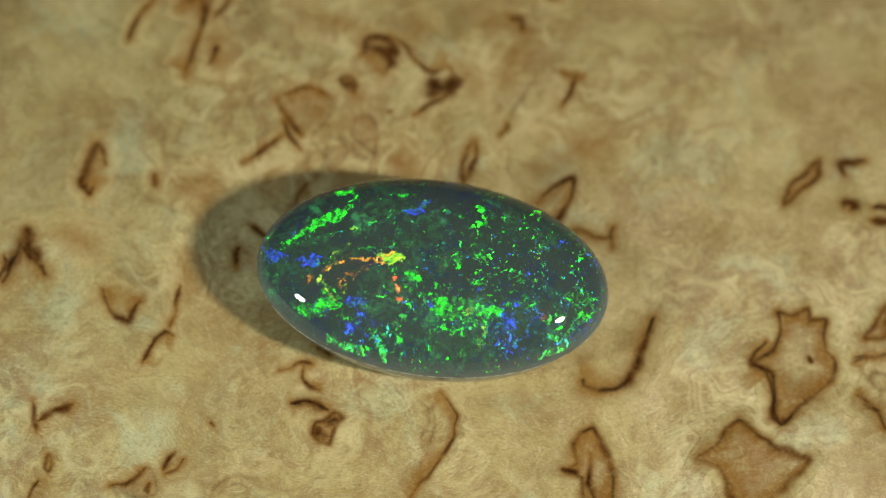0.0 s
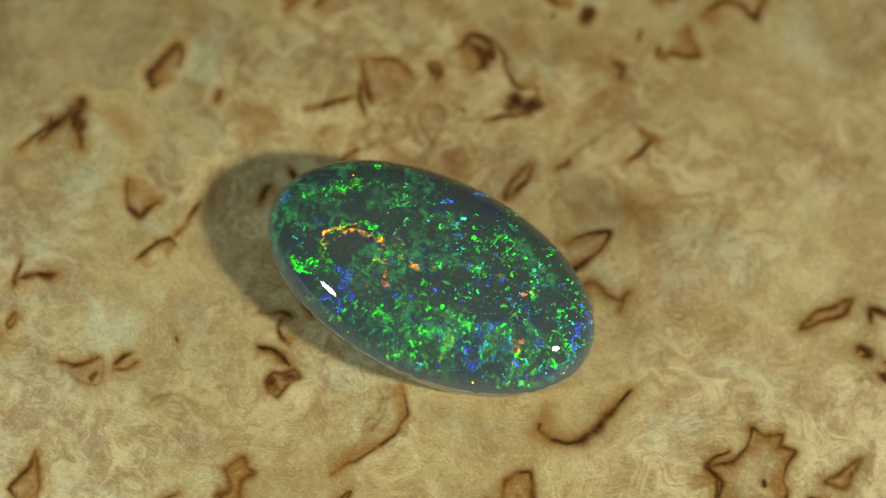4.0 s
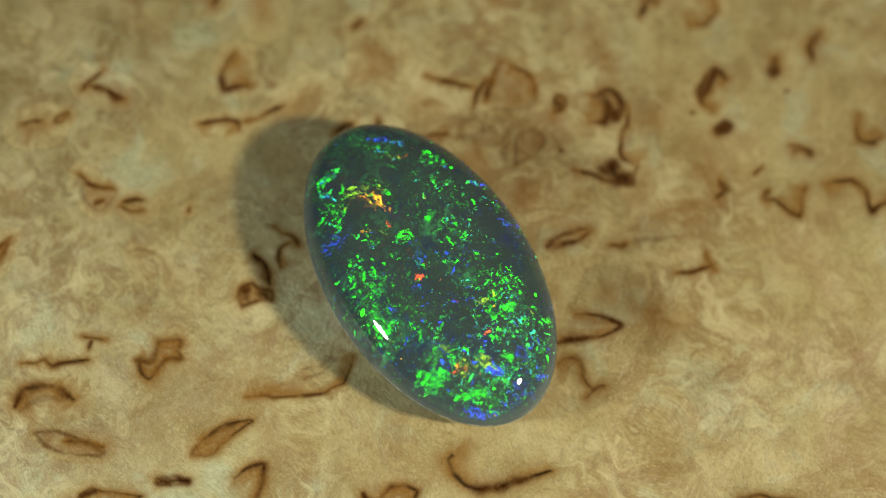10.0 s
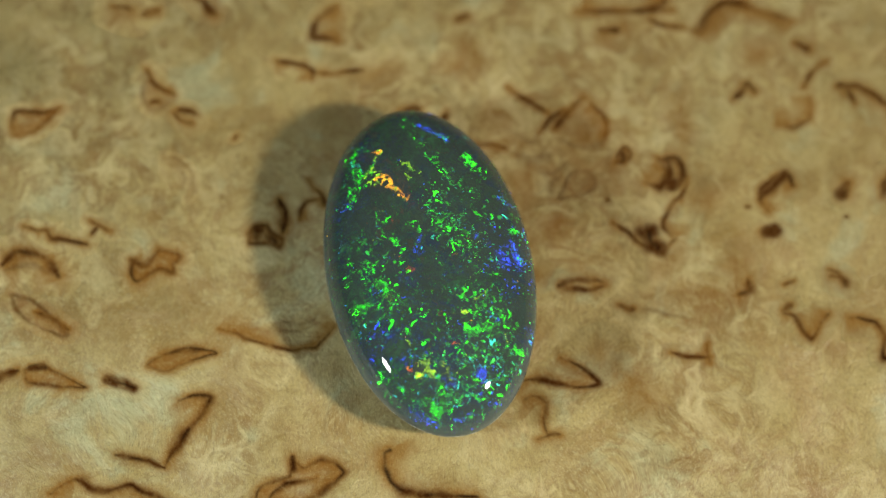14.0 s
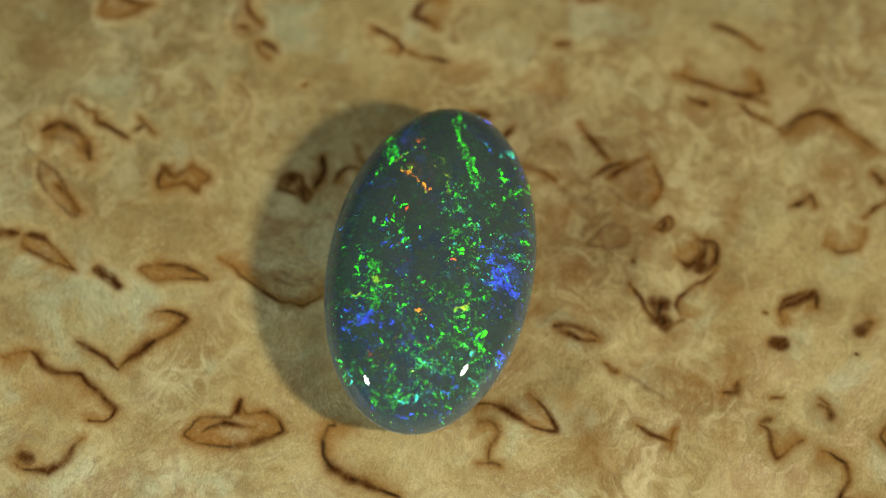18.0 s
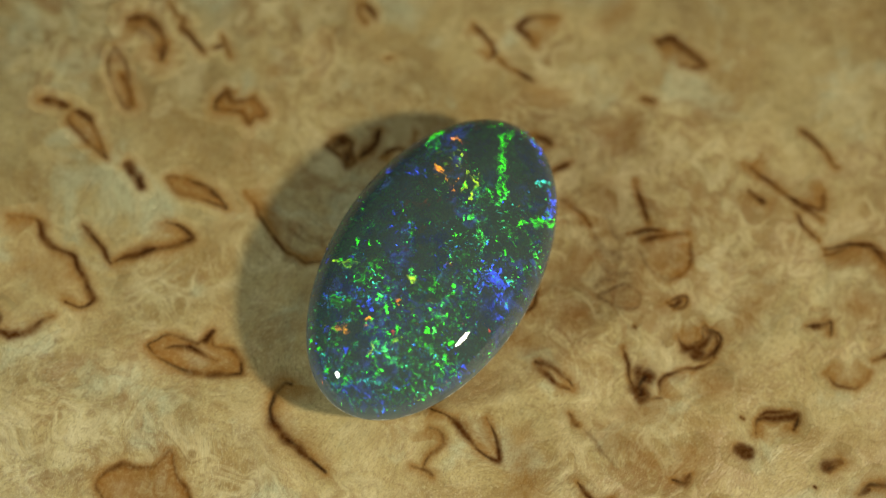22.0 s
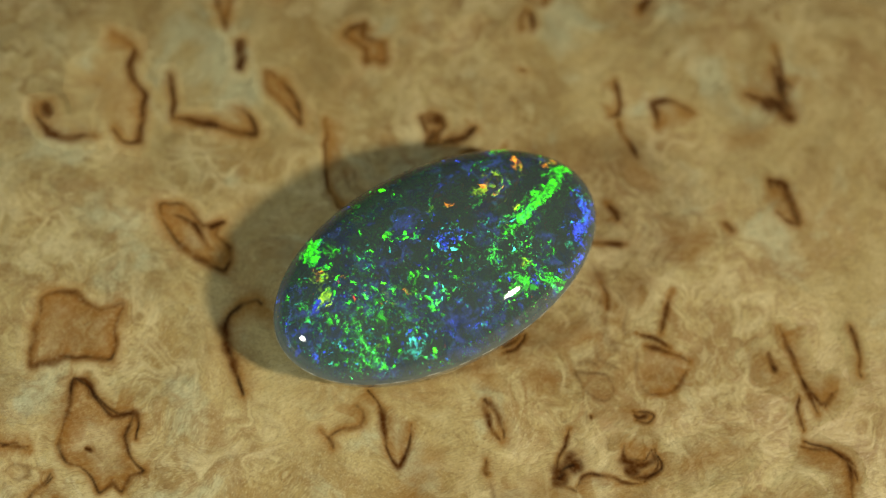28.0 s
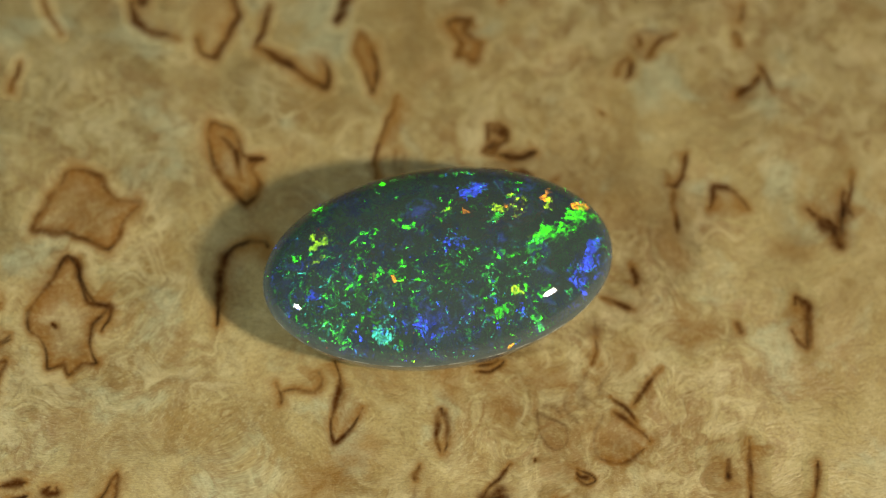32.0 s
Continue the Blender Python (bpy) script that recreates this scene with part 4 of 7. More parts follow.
fire(12, "r", 0.10, "4.16,0.07 4.15,0.27")
fire(12, "g", 0.20, "4.33,0.31 4.36,0.55")
fire(12, "g", 0.27, "4.65,2.65 4.53,2.91")
fire(12, "t", 0.20, "5.31,2.40 5.19,2.66")
fire(12, "c", 0.22, "5.51,0.98 5.46,1.16")
fire(12, "b", 0.20, "5.50,1.45 5.44,1.62")
fire(12, "b", 0.22, "5.60,-0.36 5.52,-0.18")
fire(12, "g", 0.34, "6.28,-1.20 6.71,-0.86")
fire(12, "t", 0.22, "5.98,-1.89 5.87,-1.46")
fire(12, "b", 0.22, "6.60,-1.56 6.99,-1.10")
fire(12, "t", 0.17, "6.88,-0.07 6.87,0.34")
fire(18, "o", 0.20, "-3.26,-1.28 -2.87,-0.98 -2.65,-0.58")
fire(18, "y", 0.17, "-3.50,-1.81 -3.67,-1.47")
fire(18, "r", 0.12, "-4.94,-1.68 -4.96,-1.44")
fire(18, "g", 0.22, "-5.27,-2.70 -4.56,-2.63 -3.92,-2.43")
fire(18, "y", 0.12, "-3.92,-2.24 -4.32,-1.82 -4.65,-1.44")
fire(18, "g", 0.15, "-3.22,-3.08 -3.48,-2.65")
fire(18, "b", 0.17, "-2.86,-3.50 -2.77,-3.01")
fire(18, "b", 0.17, "-2.96,-2.20 -3.13,-2.13")
fire(18, "r", 0.12, "-1.52,-1.45 -1.69,-1.38")
fire(18, "g", 0.27, "-0.62,-1.01 -0.81,-0.80")
fire(18, "g", 0.17, "-0.08,-1.11 -0.24,-1.04")
fire(18, "g", 0.24, "0.51,-2.56 0.45,-2.31")
fire(18, "g", 0.24, "1.02,-2.59 0.97,-2.36")
fire(18, "y", 0.15, "1.67,-2.19 1.85,-1.97")
fire(18, "b", 0.15, "0.13,-2.13 0.11,-1.94")
fire(18, "g", 0.17, "2.56,-3.04 2.42,-2.77")
fire(18, "b", 0.34, "3.53,-2.43 3.33,-2.09")
fire(18, "b", 0.17, "3.71,-1.59 3.58,-1.47")
fire(18, "b", 0.17, "3.83,-3.00 3.74,-2.63")
fire(18, "g", 0.20, "2.79,-0.97 2.64,-0.73")
fire(18, "g", 0.22, "1.93,0.38 1.83,0.61")
fire(18, "g", 0.17, "1.95,-0.95 1.85,-0.82")
fire(18, "g", 0.12, "1.46,-0.41 1.66,-0.05")
fire(18, "g", 0.24, "4.56,0.32 4.47,0.54")
fire(18, "g", 0.20, "5.34,-0.94 5.10,-0.82")
fire(18, "c", 0.15, "5.19,-2.44 5.13,-2.34")
fire(18, "t", 0.17, "5.65,-2.78 5.59,-2.63")
fire(18, "g", 0.27, "6.56,-1.31 6.51,-0.90")
fire(18, "t", 0.22, "6.17,-0.48 6.34,0.50")
fire(18, "b", 0.22, "7.09,-0.07 6.87,0.41")
fire(18, "b", 0.17, "6.82,-1.66 6.78,-1.41")
fire(18, "g", 0.20, "-6.37,-0.08 -5.31,0.32 -4.52,0.81 -3.46,1.23")
fire(18, "g", 0.27, "-4.48,0.67 -4.42,0.88")
fire(18, "c", 0.20, "-5.41,2.29 -5.52,2.45")
fire(18, "b", 0.15, "-5.56,2.78 -5.58,3.07")
fire(18, "t", 0.20, "-3.25,2.74 -3.75,3.29")
fire(18, "g", 0.20, "-3.97,3.47 -4.41,3.55")
fire(18, "b", 0.15, "-6.96,1.20 -6.86,1.72")
fire(18, "g", 0.22, "-2.84,-0.01 -2.98,0.14")
fire(18, "g", 0.17, "-2.47,2.02 -2.58,2.20")
fire(18, "g", 0.17, "-1.42,3.70 -1.36,3.87")
fire(18, "t", 0.17, "-0.38,3.07 -0.59,3.54")
fire(18, "b", 0.24, "1.01,2.59 0.83,2.76")
fire(18, "c", 0.20, "0.65,3.22 0.43,3.48")
fire(18, "b", 0.22, "0.92,3.57 0.64,3.72")
fire(18, "b", 0.20, "0.35,2.73 0.41,2.98")
fire(18, "g", 0.27, "3.80,1.05 3.62,1.21")
fire(18, "y", 0.20, "2.48,1.49 2.22,1.93")
fire(18, "g", 0.20, "3.74,2.48 3.56,2.60")
fire(18, "g", 0.17, "4.43,2.46 4.28,2.63")
fire(18, "r", 0.10, "0.41,0.94 0.33,1.07")
fire(18, "g", 0.20, "0.37,1.76 0.19,1.92")
fire(18, "b", 0.20, "3.98,3.47 3.61,3.66")
fire(18, "t", 0.20, "5.12,2.40 5.15,2.75")
fire(18, "b", 0.15, "5.27,1.50 5.16,1.72")
fire(24, "b", 0.22, "-2.60,-2.62 -2.95,-2.38")
fire(24, "b", 0.15, "-2.48,-3.66 -2.61,-3.51")
fire(24, "g", 0.27, "1.00,-3.06 0.77,-2.88")
fire(24, "y", 0.20, "2.28,-2.98 2.18,-2.57")
fire(24, "y", 0.15, "2.34,-3.39 2.32,-3.19")
fire(24, "g", 0.15, "1.79,-1.97 1.56,-1.91")
fire(24, "b", 0.20, "-0.27,-1.32 -0.60,-1.25")
fire(24, "b", 0.17, "-0.29,-0.38 -0.47,-0.28")
fire(24, "o", 0.17, "4.92,-1.79 4.90,-1.38")
fire(24, "o", 0.15, "4.22,-0.81 4.09,-0.71")
fire(24, "t", 0.22, "5.92,-1.96 5.60,-1.58")
fire(24, "g", 0.22, "6.12,-1.26 5.81,-1.03")
fire(24, "g", 0.17, "5.37,-0.05 4.97,-0.21")
fire(24, "g", 0.20, "5.25,-0.77 5.08,-0.73")
fire(24, "b", 0.17, "6.97,-1.21 6.72,-1.12")
fire(24, "g", 0.24, "1.78,0.92 1.43,0.80")
fire(24, "g", 0.17, "2.79,-0.95 2.56,-0.77")
fire(24, "b", 0.15, "3.10,-0.65 2.84,-0.56")
fire(24, "g", 0.22, "4.07,0.54 3.78,0.48")
fire(24, "t", 0.39, "5.25,0.71 4.98,1.72")
fire(24, "t", 0.29, "5.07,2.57 4.01,3.23")
fire(24, "t", 0.22, "5.91,0.65 5.55,0.97")
fire(24, "g", 0.20, "2.91,1.43 2.58,1.66")
fire(24, "y", 0.10, "1.68,-0.27 1.83,0.10")
fire(24, "g", 0.22, "-4.28,-2.75 -5.00,-2.55")
fire(24, "g", 0.24, "-6.60,-0.27 -5.45,0.16 -4.60,0.53")
fire(24, "g", 0.20, "-6.65,-0.93 -6.85,-0.31")
fire(24, "y", 0.15, "-4.27,-1.52 -3.96,-0.96")
fire(24, "o", 0.17, "-5.12,-1.92 -4.83,-1.63")
fire(24, "o", 0.17, "-3.12,-1.42 -3.10,-1.16")
fire(24, "o", 0.15, "-2.94,-0.75 -3.16,-0.71")
fire(24, "g", 0.20, "-2.96,-0.30 -3.81,-0.69")
fire(24, "g", 0.27, "-3.29,0.67 -3.17,1.07")
fire(24, "g", 0.20, "-2.92,1.47 -2.86,1.77")
fire(24, "b", 0.17, "-6.94,0.88 -6.50,1.61")
fire(24, "b", 0.15, "-5.34,2.99 -4.62,3.43")
fire(24, "c", 0.17, "-5.17,2.22 -5.40,2.29")
fire(24, "g", 0.17, "-2.96,2.50 -3.47,3.04 -4.12,3.50")
fire(24, "b", 0.27, "0.05,3.20 -0.35,3.36")
fire(24, "b", 0.17, "0.62,2.49 0.31,2.66")
fire(24, "g", 0.15, "-2.57,3.15 -2.47,3.30")
fire(24, "g", 0.17, "1.11,2.03 0.89,2.09")
fire(24, "t", 0.22, "-2.32,1.94 -2.43,2.37")
fire(24, "g", 0.17, "2.49,1.89 2.18,2.06")
fire(30, "g", 0.27, "4.86,-2.79 4.51,-2.91")
fire(30, "y", 0.20, "4.91,-1.19 4.62,-1.16")
fire(30, "y", 0.17, "4.96,-0.47 5.55,-0.23")
fire(30, "g", 0.22, "6.23,-0.71 5.84,-0.66")
fire(30, "g", 0.17, "6.80,0.02 6.54,0.05")
fire(30, "g", 0.20, "6.07,0.44 5.82,0.44")
fire(30, "b", 0.20, "6.83,-1.60 6.59,-1.87")
fire(30, "g", 0.22, "3.01,-1.18 2.75,-1.21")
fire(30, "g", 0.17, "3.84,-0.82 3.46,-0.77")
fire(30, "g", 0.17, "3.36,-1.48 3.02,-1.45")
fire(30, "g", 0.22, "1.70,0.34 1.78,0.70")
fire(30, "g", 0.27, "2.92,0.83 2.35,0.83")
fire(30, "g", 0.24, "4.19,1.11 3.52,1.13")
fire(30, "g", 0.20, "3.77,1.55 3.44,1.61")
fire(30, "b", 0.17, "5.62,1.01 5.34,0.84")
fire(30, "b", 0.17, "5.69,0.40 5.42,0.35")
fire(30, "t", 0.34, "4.93,1.32 4.68,2.32")
fire(30, "t", 0.27, "5.12,2.44 4.41,3.23")
fire(30, "c", 0.24, "3.16,3.18 2.80,2.93")
fire(30, "t", 0.12, "2.95,3.53 2.37,3.82")
fire(30, "b", 0.17, "0.89,-1.78 0.43,-1.72")
fire(30, "g", 0.20, "1.29,-1.02 0.89,-1.07")
fire(30, "b", 0.17, "0.11,-0.31 -0.26,-0.35")
fire(30, "y", 0.15, "-2.59,-1.32 -3.10,-1.34 -3.62,-1.33")
fire(30, "g", 0.15, "-3.45,-1.91 -3.84,-1.58")
fire(30, "y", 0.15, "-5.00,-2.03 -4.90,-1.52")
fire(30, "g", 0.34, "-6.39,-0.96 -5.55,-0.29 -4.63,0.07 -3.81,0.54")
fire(30, "g", 0.37, "-6.10,-0.78 -5.72,-0.46")
fire(30, "o", 0.15, "-6.16,-1.30 -6.60,-1.47")
fire(30, "b", 0.17, "-6.84,0.13 -6.54,1.07")
fire(30, "b", 0.17, "-5.99,1.69 -5.51,2.31")
fire(30, "t", 0.15, "-5.09,2.39 -5.29,2.58")
fire(30, "g", 0.24, "-2.01,3.11 -2.33,2.92")
fire(30, "g", 0.17, "-2.28,3.44 -2.47,3.35")
fire(30, "y", 0.15, "-2.98,2.23 -3.00,2.44")
fire(30, "g", 0.20, "-3.06,2.50 -3.28,2.69")
fire(30, "t", 0.17, "-3.55,3.10 -3.90,3.66")
fire(30, "t", 0.15, "-1.46,3.24 -1.72,3.21")
fire(30, "b", 0.20, "-2.88,3.19 -3.18,3.04")
fire(30, "b", 0.17, "-1.92,2.64 -2.22,2.49")
fire(30, "b", 0.17, "-0.48,-0.27 -0.92,-0.24")
fire(30, "b", 0.20, "1.14,3.49 0.61,3.56")
fire(30, "g", 0.17, "0.83,3.16 0.48,3.17")
fire(30, "c", 0.15, "0.30,3.62 0.03,3.61")
fire(30, "t", 0.49, "-1.58,1.09 -2.03,1.96")
fire(30, "o", 0.12, "-1.25,-1.40 -1.54,-1.36")
fire(30, "y", 0.15, "-0.49,-1.55 -0.71,-1.59")
fire(28, "o", 0.12, "-5.11,-2.08 -4.86,-1.60")
fire(28, "o", 0.15, "-2.97,-1.62 -3.17,-1.31")
fire(28, "y", 0.10, "-3.01,-1.04 -3.47,-0.96 -3.86,-1.24 -3.98,-1.62 -3.76,-2.01")
fire(28, "g", 0.10, "-3.13,-2.44 -3.82,-2.20 -4.10,-1.55 -3.89,-1.06")
fire(28, "g", 0.44, "-6.69,-0.92 -6.04,-0.45 -5.20,-0.01 -4.35,0.37")
fire(28, "g", 0.29, "-4.33,0.42 -3.58,0.74")
fire(28, "t", 0.20, "-6.07,-0.96 -4.96,-0.41 -3.95,0.34")
fire(28, "b", 0.24, "-6.74,0.68 -6.23,1.43 -5.57,2.08")
fire(28, "b", 0.20, "-5.33,2.81 -5.10,3.02")
fire(28, "g", 0.17, "-3.01,2.30 -3.46,2.88 -4.13,3.43")
fire(28, "g", 0.29, "4.27,-3.14 4.41,-2.40 4.81,-2.09")
fire(28, "g", 0.24, "4.56,-1.53 4.12,-1.59")
fire(28, "y", 0.15, "5.20,-0.52 5.58,-0.19")
fire(28, "g", 0.17, "1.45,-1.50 1.75,-1.31")
fire(28, "g", 0.17, "0.71,-1.26 0.69,-0.78 1.06,-0.85")
fire(28, "g", 0.20, "4.05,0.69 3.86,1.08 3.50,1.16")
fire(28, "g", 0.17, "2.87,0.99 2.60,1.00")
fire(28, "g", 0.15, "1.73,1.62 1.38,1.95 1.44,2.30")
fire(28, "t", 0.39, "5.04,1.02 4.71,1.87 4.60,2.65 4.27,3.28")
fire(28, "g", 0.20, "4.90,2.70 4.36,3.20")
fire(28, "c", 0.15, "2.75,2.96 3.02,3.54")
fire(28, "g", 0.15, "5.07,0.59 5.63,0.63")
fire(28, "b", 0.20, "-1.02,-0.57 -1.14,-0.05")
fire(28, "b", 0.17, "-0.28,-0.23 -0.23,0.33")
fire(28, "b", 0.15, "3.48,2.57 3.29,2.80")
fire(28, "b", 0.15, "4.80,1.31 5.21,1.56")
fire(28, "b", 0.17, "6.56,-1.49 6.80,-1.30")
fire(28, "b", 0.15, "0.78,3.56 0.27,3.62 -0.24,3.70")
fire(28, "b", 0.15, "-2.66,-3.24 -3.02,-3.27")
fire(28, "g", 0.12, "1.08,-3.17 0.70,-3.27")
fire(28, "g", 0.12, "2.25,-2.47 2.76,-1.97")
fire(28, "t", 0.15, "3.58,-2.06 2.81,-1.50")
fire(28, "g", 0.12, "-0.10,1.60 0.30,1.50")
fire(28, "t", 0.34, "-2.17,0.77 -2.14,1.31 -1.63,1.47")
fire(28, "g", 0.15, "6.43,0.12 6.21,0.12")
fire(21, "g", 0.20, "-5.19,-2.44 -4.75,-2.61 -4.24,-2.49 -4.32,-2.21")
fire(21, "g", 0.12, "-3.84,-2.37 -4.23,-1.86 -4.62,-1.38")
fire(21, "o", 0.12, "-5.01,-1.79 -4.89,-1.56")
fire(21, "y", 0.10, "-4.60,-1.43 -4.07,-0.93")
fire(21, "o", 0.20, "-3.42,-1.71 -3.22,-1.41 -3.04,-1.12")
fire(21, "t", 0.15, "-3.13,-0.58 -2.96,0.02 -2.88,0.45")
fire(21, "y", 0.10, "-3.80,-0.49 -3.44,0.06 -2.77,0.23")
fire(21, "g", 0.17, "-6.91,-0.16 -6.30,0.02")
fire(21, "g", 0.17, "-5.52,0.25 -4.74,0.67 -3.89,0.86 -3.36,1.28")
fire(21, "c", 0.24, "-5.13,2.23 -5.41,2.28")
fire(21, "b", 0.15, "-5.27,2.79 -4.85,3.08")
fire(21, "g", 0.20, "-3.06,2.56 -3.55,3.07 -4.00,3.40")
fire(21, "g", 0.12, "-2.66,2.26 -2.36,2.13")
fire(21, "t", 0.44, "-1.97,0.72 -1.50,1.46 -0.93,1.99")
fire(21, "g", 0.12, "-0.83,0.33 -1.21,0.68")
fire(21, "g", 0.15, "0.97,-3.19 1.11,-2.94")
fire(21, "g", 0.15, "1.10,-2.42 0.87,-2.14 0.69,-2.02")
fire(21, "y", 0.12, "2.29,-3.04 2.41,-2.72")
fire(21, "g", 0.17, "2.01,-2.00 2.02,-1.74")
fire(21, "g", 0.12, "2.52,-1.76 2.75,-2.05")
fire(21, "g", 0.15, "2.72,-0.89 2.52,-0.73")
fire(21, "o", 0.15, "2.81,-0.15 2.88,-0.01")
fire(21, "g", 0.12, "-0.69,-1.04 -0.66,-0.77")
fire(21, "b", 0.20, "3.13,-2.00 3.34,-2.29")
fire(21, "b", 0.17, "3.28,-0.63 3.56,-1.15")
fire(21, "b", 0.29, "-0.17,2.60 -0.16,3.01")
fire(21, "b", 0.24, "0.11,3.40 0.50,3.45 0.51,3.05")
fire(21, "c", 0.15, "-0.52,3.38 -0.63,3.54")
fire(21, "b", 0.15, "-3.03,-2.37 -2.93,-2.19")
fire(21, "t", 0.15, "1.47,-0.36 1.69,0.05")
fire(21, "g", 0.24, "4.21,-0.07 4.33,0.25 3.97,0.47")
fire(21, "c", 0.20, "3.72,1.00 3.83,1.18")
fire(21, "g", 0.20, "2.70,1.44 2.70,1.83")
fire(21, "g", 0.17, "2.99,2.55 3.19,2.64")
fire(21, "g", 0.15, "5.28,-0.86 5.54,-0.78")
fire(21, "c", 0.20, "6.06,-1.78 6.26,-1.38 6.34,-0.87")
fire(21, "c", 0.20, "6.67,-0.20 6.42,0.46 6.13,0.84")
fire(21, "b", 0.17, "5.92,1.52 5.54,2.00")
fire(21, "t", 0.34, "3.65,1.62 4.15,2.52")
fire(21, "g", 0.15, "4.74,1.48 4.71,1.99")
fire(21, "g", 0.20, "5.25,0.42 5.60,0.46")
fire(21, "t", 0.24, "5.14,0.11 4.65,0.92")
fire(9, "g", 0.18, "-5.00,0.53 -4.82,0.59")
fire(9, "g", 0.13, "-6.04,-0.55 -5.76,-0.80")
fire(9, "g", 0.11, "-4.60,-1.73 -4.12,-1.92 -3.61,-2.06")
fire(9, "c", 0.09, "-4.52,-2.46 -4.08,-2.25 -3.61,-2.06")
fire(9, "c", 0.13, "-5.10,-2.43 -4.86,-2.41")
fire(9, "t", 0.15, "-5.48,-1.33 -5.40,-1.91 -5.22,-2.27")
fire(9, "g", 0.15, "-4.22,-0.72 -3.90,-0.34 -3.64,-0.23")
fire(9, "g", 0.11, "-3.41,-0.16 -2.97,-0.18 -2.54,-0.41")
fire(9, "y", 0.09, "-4.21,-1.63 -4.11,-1.32 -3.93,-0.92 -3.58,-0.72")
fire(9, "o", 0.11, "-3.55,-0.74 -3.26,-0.65")
fire(9, "o", 0.23, "-3.30,-0.70 -3.02,-0.67 -2.73,-0.65")
fire(9, "r", 0.10, "-2.16,-0.91 -1.98,-0.89")
fire(9, "g", 0.13, "-4.19,-2.92 -4.05,-2.65")
fire(9, "b", 0.20, "-2.73,-3.27 -2.65,-2.89 -2.89,-2.94")
fire(9, "g", 0.15, "-1.16,-1.02 -1.19,-0.63 -0.86,-0.63 -0.89,-0.99")
fire(9, "b", 0.13, "-0.17,-0.69 -0.11,-0.50")
fire(9, "b", 0.11, "-2.46,0.52 -2.26,0.45")
fire(9, "t", 0.20, "-3.09,1.82 -2.47,1.67 -2.07,1.22")
fire(9, "c", 0.09, "-2.32,3.12 -2.08,3.57")
fire(9, "b", 0.15, "-0.08,3.63 0.30,3.83")
fire(9, "b", 0.13, "-5.97,1.16 -5.75,1.38")
fire(9, "g", 0.10, "0.68,0.28 0.95,0.69")
fire(9, "g", 0.10, "1.26,0.92 1.15,1.24")
fire(9, "g", 0.10, "-0.03,1.41 0.22,1.69")
fire(9, "g", 0.13, "0.31,-0.58 0.84,-0.73")
fire(9, "g", 0.11, "2.18,1.94 2.41,2.23")
fire(9, "y", 0.13, "2.71,1.39 2.81,1.17")
fire(9, "g", 0.11, "-0.71,-2.47 -0.48,-2.48")
fire(9, "g", 0.13, "-1.17,-3.12 -0.75,-3.04")
fire(9, "r", 0.08, "-4.58,1.53 -4.53,1.18")
fire(9, "t", 0.15, "-3.41,-2.58 -2.96,-2.67 -3.08,-2.43")
fire(9, "t", 0.10, "-1.63,-1.81 -1.58,-1.55")
fire(9, "t", 0.06, "-6.19,-0.06 -5.46,0.33")
fire(9, "t", 0.10, "-4.12,1.65 -3.67,2.24 -3.47,3.04")
fire(14, "g", 0.15, "-5.48,-1.77 -5.24,-2.34 -5.04,-2.53")
fire(14, "g", 0.14, "-4.68,-2.44 -4.22,-2.30 -3.85,-2.29")
fire(14, "y", 0.09, "-3.44,-1.92 -3.87,-1.84 -3.95,-1.52")
fire(14, "o", 0.21, "-3.84,-1.46 -3.33,-1.26 -2.91,-0.96")
fire(14, "o", 0.11, "-2.91,-0.96 -2.51,-0.58")
fire(14, "y", 0.08, "-4.63,-1.62 -4.99,-1.25")
fire(14, "g", 0.21, "-3.45,-2.67 -3.18,-2.87")
fire(14, "b", 0.14, "-3.06,-3.19 -2.98,-3.20")
fire(14, "y", 0.11, "-4.19,-0.34 -3.64,0.16")
fire(14, "g", 0.18, "-4.88,0.47 -4.36,0.83")
fire(14, "g", 0.24, "-4.27,2.13 -3.81,2.50")
fire(14, "t", 0.18, "-3.59,1.22 -3.04,1.42 -2.66,1.73")
fire(14, "g", 0.18, "-2.19,0.57 -2.05,0.92")
fire(14, "g", 0.18, "-1.52,0.52 -1.37,0.95")
fire(14, "t", 0.24, "-0.89,0.86 -1.17,1.21")
fire(14, "g", 0.18, "-0.20,1.10 -0.02,1.22")
fire(14, "b", 0.15, "-3.62,3.01 -3.70,3.34")
fire(14, "b", 0.14, "-2.27,3.44 -2.16,3.33")
fire(14, "g", 0.12, "-0.56,3.56 -0.67,3.66")
fire(14, "c", 0.21, "0.63,2.93 0.67,3.47")
fire(14, "b", 0.24, "1.11,2.99 1.16,3.37 0.65,3.63")
fire(14, "b", 0.18, "0.01,3.60 0.34,3.54")
fire(14, "b", 0.14, "-0.90,-0.27 -0.15,-0.64")
fire(14, "g", 0.18, "-0.82,-1.41 -0.61,-1.23")
fire(14, "g", 0.12, "-1.02,-0.85 -0.76,-0.82")
fire(14, "g", 0.12, "-1.71,-1.33 -1.86,-1.23")
fire(14, "g", 0.12, "-0.17,-1.08 -0.23,-1.00")
fire(14, "t", 0.14, "0.77,-2.15 0.60,-1.90")
fire(14, "g", 0.18, "1.28,-2.32 1.38,-2.26")
fire(14, "b", 0.14, "1.17,-2.67 1.29,-2.54")
fire(14, "g", 0.14, "1.85,-1.97 2.07,-2.01")
fire(14, "g", 0.18, "1.85,-3.16 1.93,-3.32")
fire(14, "g", 0.12, "2.58,-3.21 2.36,-3.03")
